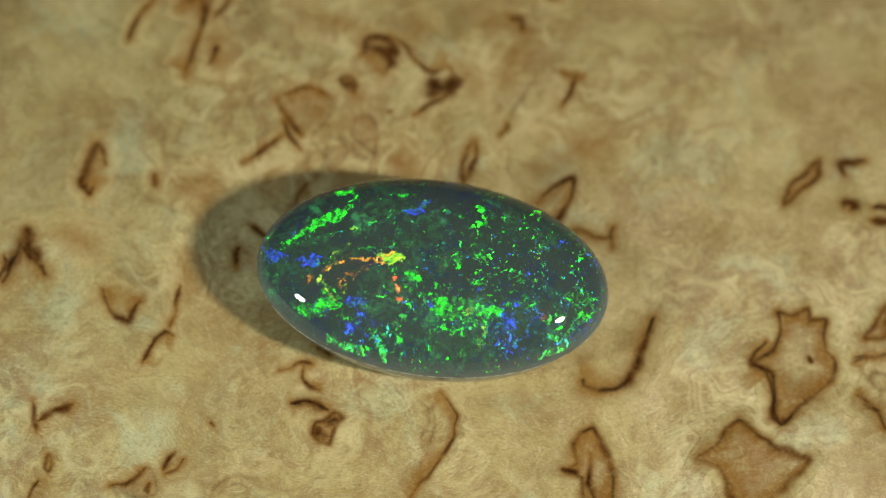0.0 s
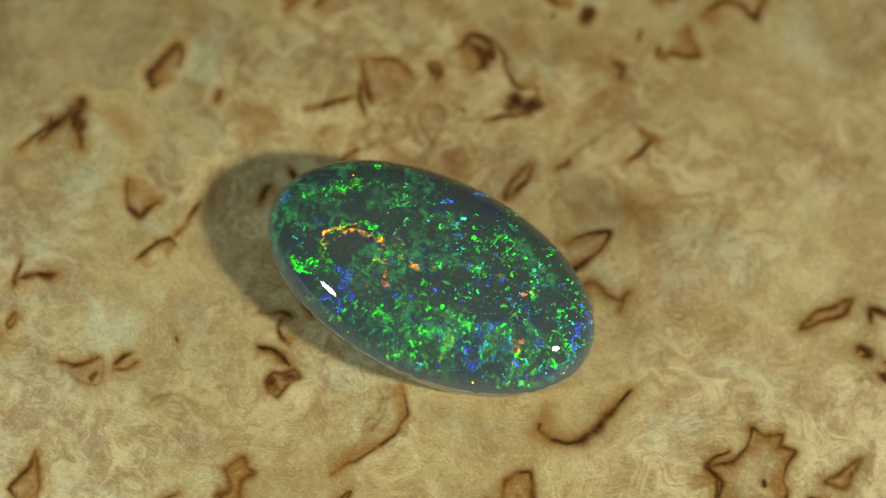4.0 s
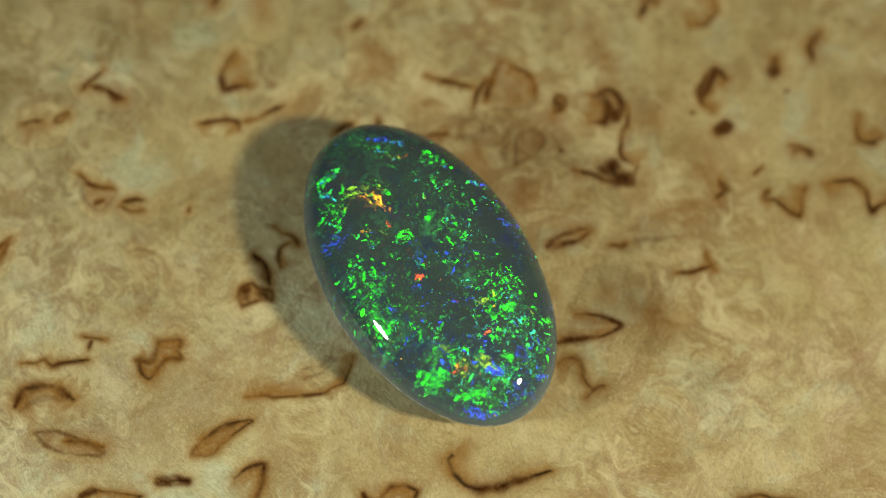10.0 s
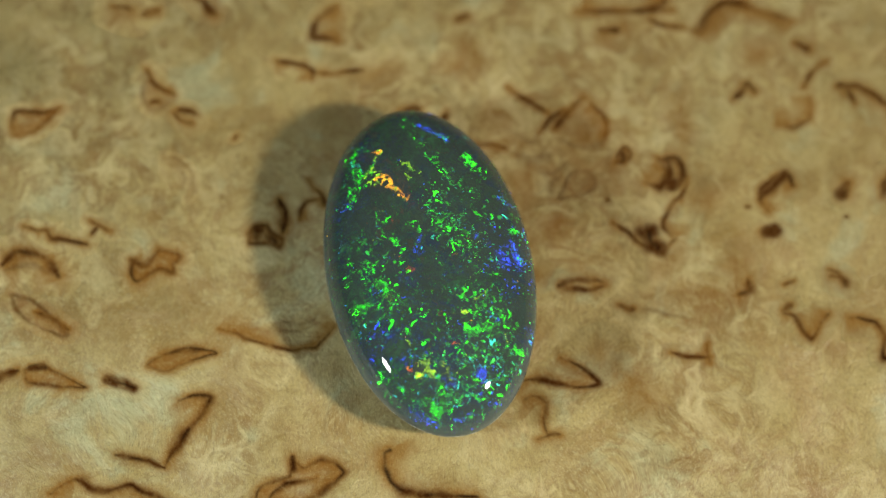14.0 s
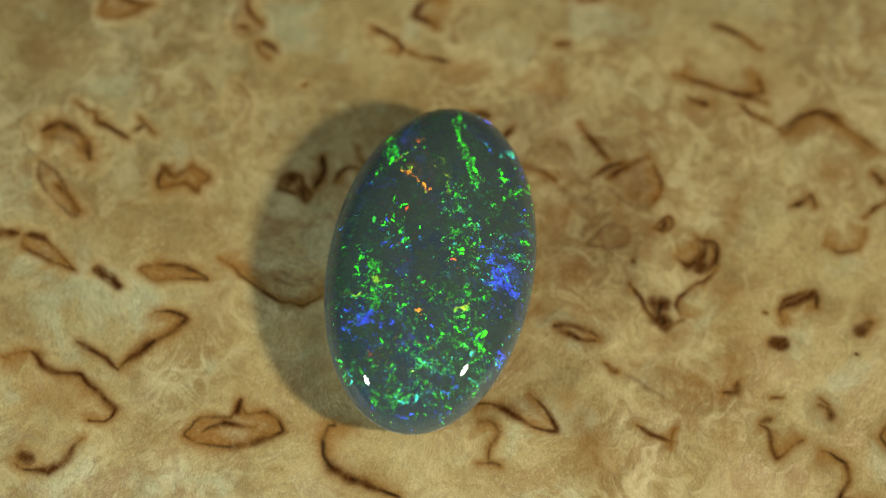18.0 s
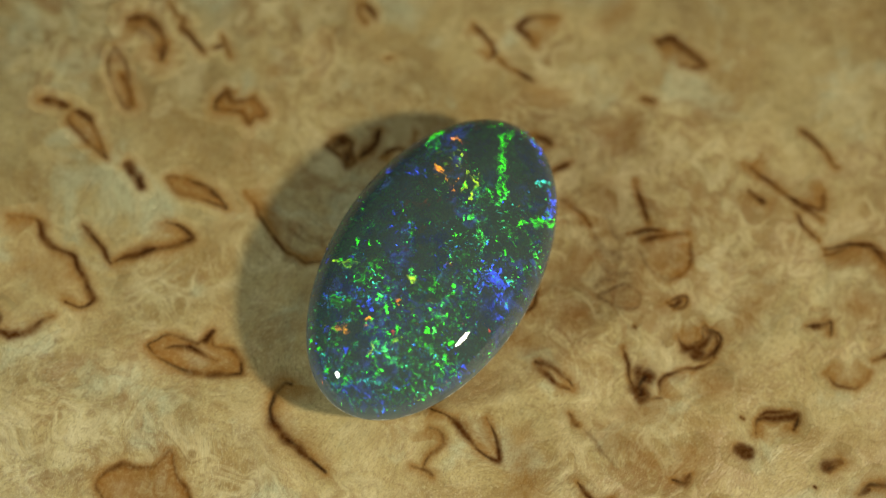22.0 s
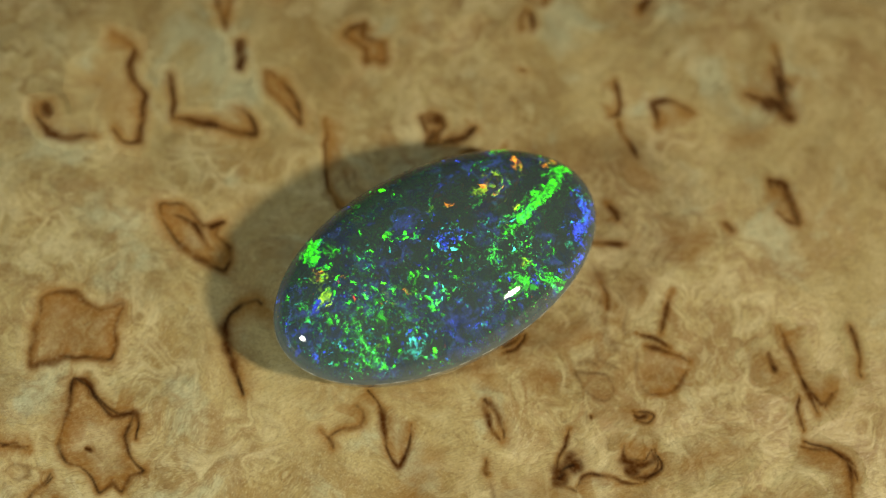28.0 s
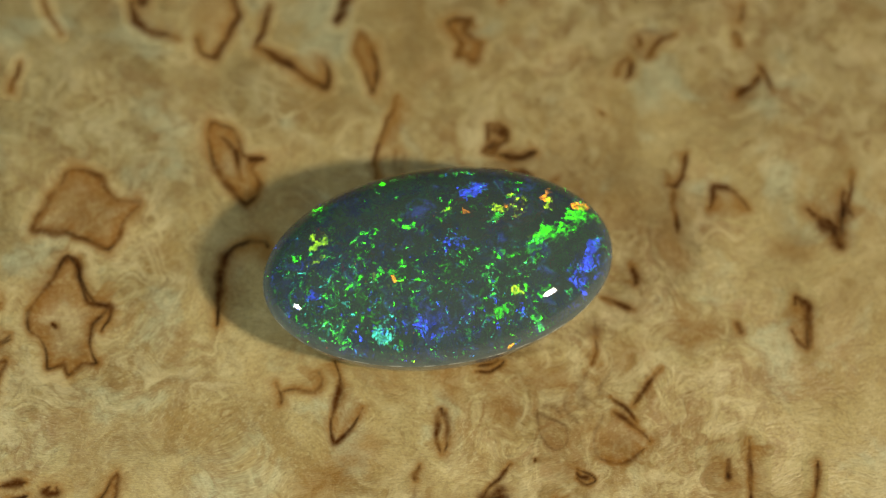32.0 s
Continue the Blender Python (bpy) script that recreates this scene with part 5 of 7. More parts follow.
fire(14, "g", 0.14, "0.72,-1.10 1.13,-1.02")
fire(14, "c", 0.18, "1.95,1.00 2.11,1.05")
fire(14, "g", 0.12, "2.91,0.68 3.07,0.72")
fire(14, "g", 0.15, "2.69,-0.26 2.85,-0.21")
fire(14, "g", 0.21, "3.54,0.86 3.87,1.10 4.02,1.15")
fire(14, "g", 0.14, "3.46,-0.62 3.43,-0.39")
fire(14, "g", 0.11, "3.63,-0.65 3.74,-0.60")
fire(14, "r", 0.09, "4.15,0.15 4.20,0.22")
fire(14, "g", 0.12, "2.86,-2.45 2.95,-2.39")
fire(14, "g", 0.14, "4.38,0.41 4.54,0.53")
fire(14, "c", 0.21, "5.02,0.97 5.32,1.22 4.99,0.68")
fire(14, "t", 0.30, "4.95,0.38 4.75,1.17 5.21,1.85")
fire(14, "g", 0.18, "3.64,2.51 3.49,2.47")
fire(14, "g", 0.18, "4.47,2.91 4.63,2.72")
fire(14, "c", 0.14, "5.26,2.46 5.23,2.70")
fire(14, "g", 0.12, "5.31,-0.87 5.41,-0.74")
fire(14, "g", 0.18, "6.30,0.60 6.37,0.74")
fire(14, "t", 0.18, "6.26,-0.59 6.01,-0.10")
fire(14, "g", 0.15, "5.94,-1.65 6.13,-1.46")
fire(14, "c", 0.14, "5.27,-2.12 5.66,-2.15")
fire(14, "b", 0.14, "4.34,-2.41 4.49,-2.36")
fire(14, "b", 0.15, "1.94,1.69 1.79,1.79")
fire(14, "t", 0.18, "1.96,2.06 1.89,2.23")
fire(14, "t", 0.14, "2.68,1.32 2.87,1.74")
fire(14, "b", 0.18, "3.18,1.91 3.41,2.17")
fire(14, "g", 0.11, "4.43,1.68 4.50,1.74")
fire(3, "g", 0.34, "-4.47,1.66 -4.26,1.54")
fire(3, "g", 0.18, "-4.67,1.19 -5.27,0.71 -5.49,0.45")
fire(3, "g", 0.14, "-5.67,0.13 -6.15,0.10")
fire(3, "t", 0.12, "-6.11,0.02 -5.23,0.22 -4.43,0.61")
fire(3, "g", 0.30, "-3.05,0.04 -2.81,0.04")
fire(3, "o", 0.14, "-4.42,-1.44 -4.47,-0.97 -4.07,-0.59 -3.57,-0.25")
fire(3, "o", 0.14, "-3.47,-0.47 -3.03,-0.39")
fire(3, "y", 0.12, "-2.95,-0.95 -3.05,-1.07")
fire(3, "g", 0.18, "-2.19,-0.84 -1.72,-0.82")
fire(3, "g", 0.18, "-4.47,-1.53 -4.04,-1.95 -3.71,-2.15")
fire(3, "c", 0.14, "-3.64,-2.13 -3.44,-2.22")
fire(3, "g", 0.21, "-5.19,-2.63 -4.61,-2.66")
fire(3, "b", 0.18, "-5.76,-0.41 -5.25,-0.28")
fire(3, "b", 0.12, "-4.61,-0.08 -4.43,0.07")
fire(3, "b", 0.18, "-3.13,-2.20 -2.87,-2.42 -2.66,-3.07")
fire(3, "b", 0.21, "-3.26,-3.35 -2.68,-3.41")
fire(3, "r", 0.14, "-1.24,-1.93 -1.14,-1.98")
fire(3, "o", 0.11, "-1.14,-0.68 -1.04,-0.72")
fire(3, "g", 0.11, "-1.07,-1.76 -0.96,-1.75")
fire(3, "g", 0.11, "-0.55,-1.10 -0.30,-1.13")
fire(3, "c", 0.12, "-0.42,-0.29 -0.35,-0.26")
fire(3, "g", 0.21, "1.77,0.44 1.89,0.32")
fire(3, "g", 0.15, "0.95,0.86 1.04,0.81")
fire(3, "g", 0.18, "3.84,2.94 4.00,2.95")
fire(3, "g", 0.14, "3.79,1.60 3.89,1.56")
fire(3, "g", 0.12, "-1.80,2.81 -1.56,2.82")
fire(3, "t", 0.24, "-2.18,1.78 -1.64,1.06 -1.74,0.74")
fire(3, "b", 0.15, "-1.03,2.12 -0.60,2.65")
fire(3, "t", 0.18, "1.98,2.26 2.64,2.23 2.58,1.59")
fire(3, "g", 0.18, "0.39,-1.61 0.51,-1.72")
fire(3, "b", 0.14, "0.61,-1.20 0.74,-1.31")
fire(3, "g", 0.12, "1.22,-1.38 1.33,-1.38")
fire(3, "t", 0.18, "1.22,-2.06 0.92,-2.10")
fire(3, "g", 0.21, "1.43,-2.72 1.69,-2.76 1.83,-2.71")
fire(3, "g", 0.15, "2.50,-2.05 2.96,-2.00")
fire(3, "b", 0.12, "2.23,-2.17 2.33,-2.20")
fire(3, "g", 0.21, "2.15,-3.07 2.43,-3.17")
fire(3, "g", 0.14, "2.73,-0.91 2.83,-0.95")
fire(3, "g", 0.14, "3.35,-1.03 3.61,-1.07")
fire(3, "g", 0.12, "4.18,-0.70 4.26,-0.71")
fire(3, "t", 0.15, "4.30,-1.37 4.34,-1.27")
fire(3, "g", 0.21, "5.62,0.72 5.78,0.73")
fire(3, "y", 0.12, "4.33,0.68 4.43,0.64")
fire(3, "g", 0.12, "5.79,1.96 5.88,1.93")
fire(3, "b", 0.15, "6.26,1.60 6.76,1.21")
fire(3, "c", 0.21, "6.31,0.63 6.57,0.63")
fire(3, "g", 0.21, "6.37,-0.30 6.50,-0.79")
fire(3, "g", 0.18, "6.35,-1.19 6.66,-1.14")
fire(3, "c", 0.15, "5.81,-2.01 5.90,-2.03")
fire(3, "g", 0.14, "5.72,-1.26 5.38,-1.60")
fire(3, "b", 0.15, "4.97,-1.96 5.16,-2.22")
fire(3, "b", 0.18, "2.98,-2.59 3.34,-2.50")
fire(3, "b", 0.15, "3.74,-3.21 3.64,-2.87")
fire(3, "b", 0.15, "3.85,-2.20 4.22,-2.46")
fire(3, "t", 0.18, "0.58,-3.52 0.73,-3.13")
fire(3, "g", 0.15, "1.08,-3.91 1.39,-3.89")
fire(3, "t", 0.18, "-1.96,-3.21 -1.64,-3.57")
fire(3, "g", 0.12, "-1.03,-3.12 -0.74,-2.88")
fire(3, "g", 0.09, "0.66,-4.04 0.96,-4.01")
fire(3, "g", 0.12, "5.64,-2.69 5.78,-2.64")
fire(3, "g", 0.12, "-4.47,2.81 -4.05,2.98")
fire(24, "g", 0.16, "-4.93,-2.43 -4.75,-2.86 -4.33,-2.85 -4.11,-2.40")
fire(24, "g", 0.14, "-6.80,-0.43 -5.92,-0.11 -5.10,0.17 -4.43,0.52")
fire(24, "g", 0.13, "-4.22,0.88 -3.32,0.83 -3.13,1.17")
fire(24, "y", 0.09, "-4.05,-1.98 -4.00,-1.32 -3.80,-0.57 -2.97,-0.26 -2.50,-0.33")
fire(24, "t", 0.11, "-6.53,0.00 -6.77,0.80")
fire(24, "b", 0.13, "-6.59,0.94 -6.29,1.60 -6.03,2.00")
fire(24, "b", 0.13, "-5.11,2.90 -4.42,3.27")
fire(24, "b", 0.14, "-2.40,-3.47 -2.74,-2.28")
fire(24, "g", 0.14, "-2.93,2.50 -3.43,3.03 -3.88,3.51")
fire(24, "t", 0.13, "-4.21,-1.08 -3.91,-0.15 -3.28,0.36 -2.58,0.48")
fire(24, "g", 0.14, "-6.27,-0.94 -6.81,-0.62")
fire(13, "g", 0.13, "-5.29,-1.64 -5.32,-2.14 -5.09,-2.53 -4.57,-2.50")
fire(13, "g", 0.13, "-4.47,-2.53 -3.93,-2.40 -3.54,-2.05")
fire(13, "g", 0.14, "-3.48,-2.79 -2.82,-2.79 -2.81,-3.15")
fire(13, "y", 0.09, "-3.91,-2.13 -4.46,-1.62")
fire(13, "o", 0.16, "-3.82,-1.70 -3.40,-1.18 -2.89,-0.92")
fire(13, "o", 0.11, "-2.89,-0.92 -2.45,-0.53")
fire(13, "g", 0.16, "-4.77,0.40 -4.35,0.74 -4.00,0.82")
fire(13, "g", 0.22, "-3.89,2.09 -3.63,2.48")
fire(13, "b", 0.14, "-0.14,3.43 0.64,3.48")
fire(13, "c", 0.18, "0.93,3.21 1.03,3.39")
fire(11, "g", 0.24, "-1.30,-0.78 -1.34,-0.45 -1.02,-0.39")
fire(11, "g", 0.17, "-2.01,-1.33 -1.76,-1.09")
fire(11, "t", 0.20, "-1.82,-2.10 -1.41,-1.91")
fire(11, "g", 0.22, "-0.06,1.47 -0.04,1.67 0.26,1.42")
fire(11, "b", 0.20, "-2.78,-3.11 -2.82,-2.89")
fire(11, "b", 0.24, "-0.16,-0.67 -0.01,-0.48")
fire(11, "t", 0.15, "-0.09,0.08 0.10,0.17")
fire(11, "g", 0.12, "-0.66,-1.87 -0.39,-1.89")
fire(11, "t", 0.15, "-1.26,-3.02 -0.93,-3.36")
fire(11, "g", 0.15, "-0.16,-2.89 0.27,-2.44")
fire(11, "g", 0.15, "0.34,-2.08 0.80,-1.91")
fire(11, "b", 0.17, "1.00,-1.30 1.00,-1.15")
fire(11, "g", 0.15, "0.81,-1.08 0.91,-1.00")
fire(11, "g", 0.17, "1.32,-2.39 1.43,-2.34")
fire(11, "g", 0.17, "1.57,-2.01 1.68,-1.91")
fire(11, "b", 0.15, "1.25,-2.64 1.27,-2.52")
fire(11, "g", 0.29, "1.57,-3.44 1.80,-3.23 1.68,-3.02")
fire(11, "t", 0.17, "0.16,-3.42 0.43,-3.37")
fire(11, "g", 0.12, "0.75,-3.18 0.85,-3.05")
fire(11, "t", 0.17, "1.79,0.88 2.09,0.95")
fire(11, "g", 0.12, "2.89,0.62 3.08,0.74")
fire(11, "g", 0.24, "2.70,1.50 2.82,1.23 3.17,1.33")
fire(11, "g", 0.34, "3.58,1.61 3.74,1.79")
fire(11, "y", 0.12, "4.06,2.39 4.19,2.55")
fire(11, "g", 0.22, "3.69,0.97 4.01,1.13")
fire(11, "g", 0.20, "4.12,0.42 4.33,0.45")
fire(11, "t", 0.29, "4.29,0.87 4.71,1.33 5.09,1.81")
fire(11, "g", 0.17, "4.45,2.80 4.63,3.05 4.92,2.80")
fire(11, "t", 0.20, "5.13,2.61 5.46,2.59")
fire(11, "b", 0.22, "5.38,1.14 5.66,1.27")
fire(11, "c", 0.22, "5.89,1.25 5.76,1.63")
fire(11, "g", 0.20, "5.43,0.59 5.38,0.79")
fire(11, "c", 0.24, "4.88,1.91 5.50,2.02")
fire(11, "b", 0.29, "5.43,-0.33 5.76,-0.28")
fire(11, "g", 0.20, "4.41,0.20 4.68,0.55")
fire(11, "b", 0.20, "2.85,-1.32 2.84,-1.14")
fire(11, "g", 0.15, "3.14,-1.67 3.09,-1.52")
fire(11, "y", 0.12, "3.63,-1.72 3.78,-1.63")
fire(11, "g", 0.12, "3.70,-1.34 3.70,-1.08")
fire(11, "g", 0.15, "4.35,-1.31 4.53,-1.21")
fire(11, "b", 0.15, "4.26,-1.60 4.39,-1.53")
fire(11, "c", 0.17, "3.41,-0.03 3.80,-0.03")
fire(11, "b", 0.12, "4.78,-2.41 4.94,-2.38")
fire(11, "g", 0.12, "4.16,-2.63 4.27,-2.58")
fire(11, "t", 0.17, "5.26,-2.32 5.47,-2.16")
fire(11, "t", 0.20, "5.88,-1.83 6.23,-1.60 6.11,-1.17")
fire(11, "g", 0.29, "6.32,-1.21 6.66,-1.03 6.93,-1.01")
fire(11, "b", 0.22, "6.53,-1.61 6.82,-1.35 6.96,-1.15")
fire(11, "t", 0.29, "6.12,-0.65 6.15,-0.02 5.92,0.62")
fire(11, "c", 0.17, "6.72,-0.79 6.81,-0.32 6.79,0.22")
fire(11, "b", 0.15, "6.49,1.42 6.56,1.52")
fire(11, "t", 0.20, "5.82,-0.25 5.61,0.11")
fire(11, "b", 0.20, "2.93,1.79 3.11,1.92")
fire(11, "t", 0.20, "2.13,1.78 2.51,2.13")
fire(11, "b", 0.15, "-0.04,3.54 0.39,3.59")
fire(11, "g", 0.17, "0.74,3.50 0.68,3.73")
fire(11, "t", 0.22, "-3.19,-2.76 -3.58,-2.84")
fire(31, "g", 0.39, "-6.27,-1.06 -5.87,-0.41 -5.41,-0.12")
fire(31, "g", 0.34, "-5.24,-0.41 -4.64,-0.08 -4.07,0.18")
fire(31, "y", 0.17, "-6.21,-1.38 -6.42,-1.22")
fire(31, "t", 0.20, "-3.91,0.34 -4.35,0.54 -4.78,0.34")
fire(31, "c", 0.15, "-3.89,0.41 -4.07,0.29")
fire(31, "o", 0.15, "-4.89,-2.10 -4.79,-1.47")
fire(31, "y", 0.12, "-3.51,-1.83 -3.82,-1.62 -3.59,-1.22 -3.29,-1.51")
fire(31, "g", 0.17, "-3.27,-1.42 -3.43,-1.11")
fire(31, "g", 0.12, "-3.24,-1.94 -3.67,-1.95")
fire(31, "t", 0.24, "-2.23,-0.79 -2.79,-1.03 -3.24,-0.86")
fire(31, "y", 0.12, "-2.56,-1.57 -2.70,-1.45")
fire(31, "t", 0.20, "-1.16,0.45 -1.69,0.31")
fire(31, "g", 0.20, "-3.28,-2.79 -3.58,-2.52")
fire(31, "b", 0.22, "-1.71,-2.53 -2.25,-2.66")
fire(31, "t", 0.17, "-0.28,-2.27 -0.45,-1.98")
fire(31, "g", 0.15, "-0.67,-1.87 -0.67,-1.43")
fire(31, "g", 0.15, "1.03,-1.03 0.70,-1.08")
fire(31, "g", 0.12, "1.45,-2.49 1.43,-2.22")
fire(31, "b", 0.12, "1.28,-2.69 1.26,-2.48")
fire(31, "g", 0.20, "4.81,-2.99 4.65,-2.65")
fire(31, "g", 0.15, "3.46,-1.35 3.31,-1.16")
fire(31, "g", 0.12, "3.63,-1.86 3.50,-1.60")
fire(31, "g", 0.15, "3.09,-1.08 2.82,-1.19")
fire(31, "g", 0.15, "3.64,-0.85 3.36,-0.48")
fire(31, "y", 0.22, "5.16,-1.58 5.04,-1.08 4.67,-1.08")
fire(31, "g", 0.22, "5.56,-0.45 5.20,-0.44 4.91,-0.61")
fire(31, "t", 0.20, "6.16,-1.01 6.00,-0.65")
fire(31, "g", 0.12, "6.27,-1.54 6.17,-1.26")
fire(31, "b", 0.12, "5.77,-1.57 5.67,-1.68")
fire(31, "g", 0.22, "1.76,0.51 1.72,0.72")
fire(31, "y", 0.22, "2.04,1.12 1.97,1.21")
fire(31, "g", 0.24, "2.65,0.65 2.65,0.83")
fire(31, "g", 0.20, "2.55,0.80 2.33,0.74")
fire(31, "g", 0.20, "3.98,1.01 3.58,0.88")
fire(31, "t", 0.34, "4.74,0.64 4.63,1.17 4.62,1.64")
fire(31, "g", 0.15, "5.06,1.26 4.82,1.46 5.04,1.85")
fire(31, "t", 0.29, "5.33,2.08 4.98,2.62 4.58,2.95")
fire(31, "g", 0.15, "4.98,2.62 4.62,3.12 4.26,3.14")
fire(31, "c", 0.22, "2.93,3.13 2.61,3.31")
fire(31, "b", 0.17, "5.66,0.93 5.46,1.12")
fire(31, "b", 0.15, "5.81,1.23 5.60,1.19")
fire(31, "b", 0.12, "4.21,1.66 4.11,1.81")
fire(31, "b", 0.15, "3.57,2.31 3.49,2.44")
fire(31, "c", 0.22, "0.76,3.01 0.63,3.19")
fire(31, "g", 0.12, "0.86,3.41 0.59,3.53")
fire(31, "b", 0.22, "1.32,3.21 1.01,3.44")
fire(31, "b", 0.15, "0.40,2.54 0.36,2.77")
fire(31, "c", 0.15, "0.43,1.88 0.20,1.93")
fire(31, "g", 0.15, "1.57,2.04 1.48,2.17")
fire(31, "g", 0.29, "-1.96,3.10 -2.30,2.94")
fire(31, "g", 0.22, "-2.85,2.47 -3.07,2.62")
fire(31, "y", 0.15, "-2.81,2.24 -2.85,2.47")
fire(31, "g", 0.12, "-3.29,2.20 -3.46,2.22")
fire(31, "b", 0.20, "-2.97,3.03 -3.06,3.19")
fire(31, "t", 0.20, "-3.43,3.18 -3.73,3.57 -3.98,3.63")
fire(31, "b", 0.20, "-1.81,2.53 -1.92,2.68")
fire(31, "t", 0.12, "-1.65,3.36 -1.44,3.43")
fire(31, "c", 0.15, "-5.00,2.38 -5.23,2.49")
fire(31, "b", 0.20, "-6.33,0.71 -5.96,1.31 -5.80,1.53")
fire(31, "b", 0.15, "-6.78,0.19 -6.60,0.46")
fire(31, "b", 0.15, "-5.98,2.08 -5.72,2.29")
fire(31, "t", 0.29, "-1.73,1.08 -2.14,1.41 -2.55,1.73")
fire(31, "t", 0.24, "-3.44,1.15 -3.98,0.99 -4.56,0.69")
fire(31, "g", 0.10, "-1.20,1.22 -1.38,1.50")
fire(31, "b", 0.17, "-0.68,-0.73 -0.79,-0.48")
fire(31, "b", 0.20, "-1.06,-0.10 -1.44,-0.14")
fire(31, "g", 0.10, "-0.62,0.46 -0.81,0.37")
fire(31, "g", 0.10, "0.33,-2.29 0.08,-2.31")

fire(1.5, "g", 0.16, "-6.49,0.14 -5.93,0.34 -5.34,0.87 -4.81,1.19")
fire(1.5, "g", 0.34, "-4.57,1.41 -4.30,1.77")
fire(1.5, "t", 0.08, "-6.57,-0.02 -5.14,0.17 -3.99,0.46 -3.12,0.87")
fire(1.5, "g", 0.12, "-4.38,2.78 -3.94,3.02")
fire(1.5, "o", 0.10, "-4.43,-1.09 -4.15,-0.74 -3.59,-0.55 -2.77,-0.42 -2.03,-0.46")
fire(1.5, "y", 0.14, "-1.79,-0.45 -1.32,-0.18")
fire(1.5, "g", 0.26, "-2.94,0.01 -2.68,-0.04")
fire(1.5, "g", 0.16, "-5.34,-2.45 -4.87,-2.55 -4.41,-2.46")
fire(1.5, "g", 0.18, "-4.28,-2.40 -3.82,-2.11 -4.18,-1.70 -4.56,-1.38")
fire(1.5, "b", 0.26, "-7.01,-0.21 -6.42,-0.54")
fire(1.5, "b", 0.28, "-5.75,-0.49 -4.93,-0.59")
fire(1.5, "g", 0.22, "-0.80,-1.02 -0.41,-1.17")
fire(1.5, "g", 0.18, "0.02,-1.70 0.51,-2.05 0.87,-2.10")
fire(1.5, "g", 0.30, "2.54,-1.96 2.94,-1.98")
fire(1.5, "g", 0.24, "1.50,-2.80 1.66,-2.67")
fire(1.5, "g", 0.22, "2.10,-2.99 2.45,-3.02")
fire(1.5, "g", 0.26, "1.70,0.26 1.88,0.48")
fire(1.5, "g", 0.18, "0.93,0.84 1.10,0.67")
fire(1.5, "g", 0.22, "1.62,1.69 1.92,1.86")
fire(1.5, "g", 0.24, "3.79,2.79 4.11,3.16")
fire(1.5, "g", 0.24, "5.69,0.71 5.81,0.76")
fire(1.5, "g", 0.24, "4.84,-1.91 5.10,-1.77")
fire(1.5, "g", 0.30, "6.37,-1.28 6.74,-0.96")
fire(1.5, "b", 0.18, "3.08,-2.84 3.52,-3.32")
fire(1.5, "b", 0.20, "3.68,-2.52 3.87,-2.15")
fire(1.5, "r", 0.10, "-1.58,-1.37 -1.34,-1.70")
dust(1.5, "t", 30, 0.81, "-2.13,1.73 -2.01,1.78")
dust(1.5, "g", 26, 0.71, "-2.26,-3.12 -1.53,-3.97")
dust(1.5, "b", 16, 0.62, "-3.20,-2.41 -2.26,-3.12")
dust(1.5, "g", 40, 1.10, "2.91,1.28 4.69,1.12")
dust(1.5, "c", 16, 0.71, "5.93,-0.77 4.87,-2.34")
dust(1.5, "g", 26, 0.95, "0.89,-2.19 3.40,-2.39")
dust(1.5, "b", 18, 1.43, "1.78,0.89 4.71,2.04")
dust(1.5, "g", 16, 0.71, "1.44,3.24 0.23,2.13")
fire(7.5, "t", 0.09, "-6.73,-0.11 -5.79,0.12 -4.95,0.64")
fire(7.5, "y", 0.10, "-5.08,0.43 -4.53,1.23")
fire(7.5, "g", 0.20, "-3.86,-2.47 -4.15,-2.72 -4.74,-2.95")
fire(7.5, "g", 0.24, "-3.99,-1.83 -4.18,-1.46 -4.44,-1.41")
fire(7.5, "y", 0.20, "-4.33,-1.45 -4.15,-1.03 -3.91,-0.68")
fire(7.5, "o", 0.20, "-3.94,-0.71 -3.36,-0.54 -2.82,-0.60")
fire(7.5, "g", 0.20, "-4.27,-0.72 -3.71,-0.21 -2.84,-0.18 -2.30,-0.31")
fire(7.5, "t", 0.24, "-4.83,-2.08 -5.46,-1.89 -5.48,-1.28")
fire(7.5, "b", 0.28, "-2.73,-3.45 -2.49,-2.97")
fire(7.5, "b", 0.16, "-2.65,-2.63 -2.53,-2.58")
fire(7.5, "r", 0.10, "-2.22,-0.96 -2.05,-0.80")
fire(7.5, "y", 0.14, "-1.93,-1.31 -1.65,-1.11")
fire(7.5, "o", 0.12, "-2.38,-1.91 -2.26,-1.86")
fire(7.5, "c", 0.24, "-0.07,-0.59 0.05,-0.54")
fire(7.5, "g", 0.20, "-1.10,-0.85 -0.97,-0.58")
fire(7.5, "g", 0.22, "1.04,1.50 1.51,1.58")
fire(7.5, "g", 0.24, "0.07,1.50 0.23,1.61")
fire(7.5, "g", 0.26, "0.83,-0.73 0.93,-0.56")
fire(7.5, "g", 0.34, "1.02,-3.35 1.46,-3.31")
fire(7.5, "g", 0.26, "0.70,-3.12 0.94,-3.09")
fire(7.5, "g", 0.20, "3.04,-2.48 3.12,-2.04")
fire(7.5, "y", 0.16, "3.74,-1.73 3.87,-1.46")
fire(7.5, "c", 0.20, "3.94,-1.78 4.06,-1.73")
fire(7.5, "g", 0.30, "5.94,-1.20 5.79,-2.02")
fire(7.5, "g", 0.26, "6.02,-1.78 6.63,-1.18")
fire(7.5, "b", 0.22, "6.83,-1.10 6.90,-0.45")
fire(7.5, "t", 0.22, "5.69,0.17 6.33,-0.10")
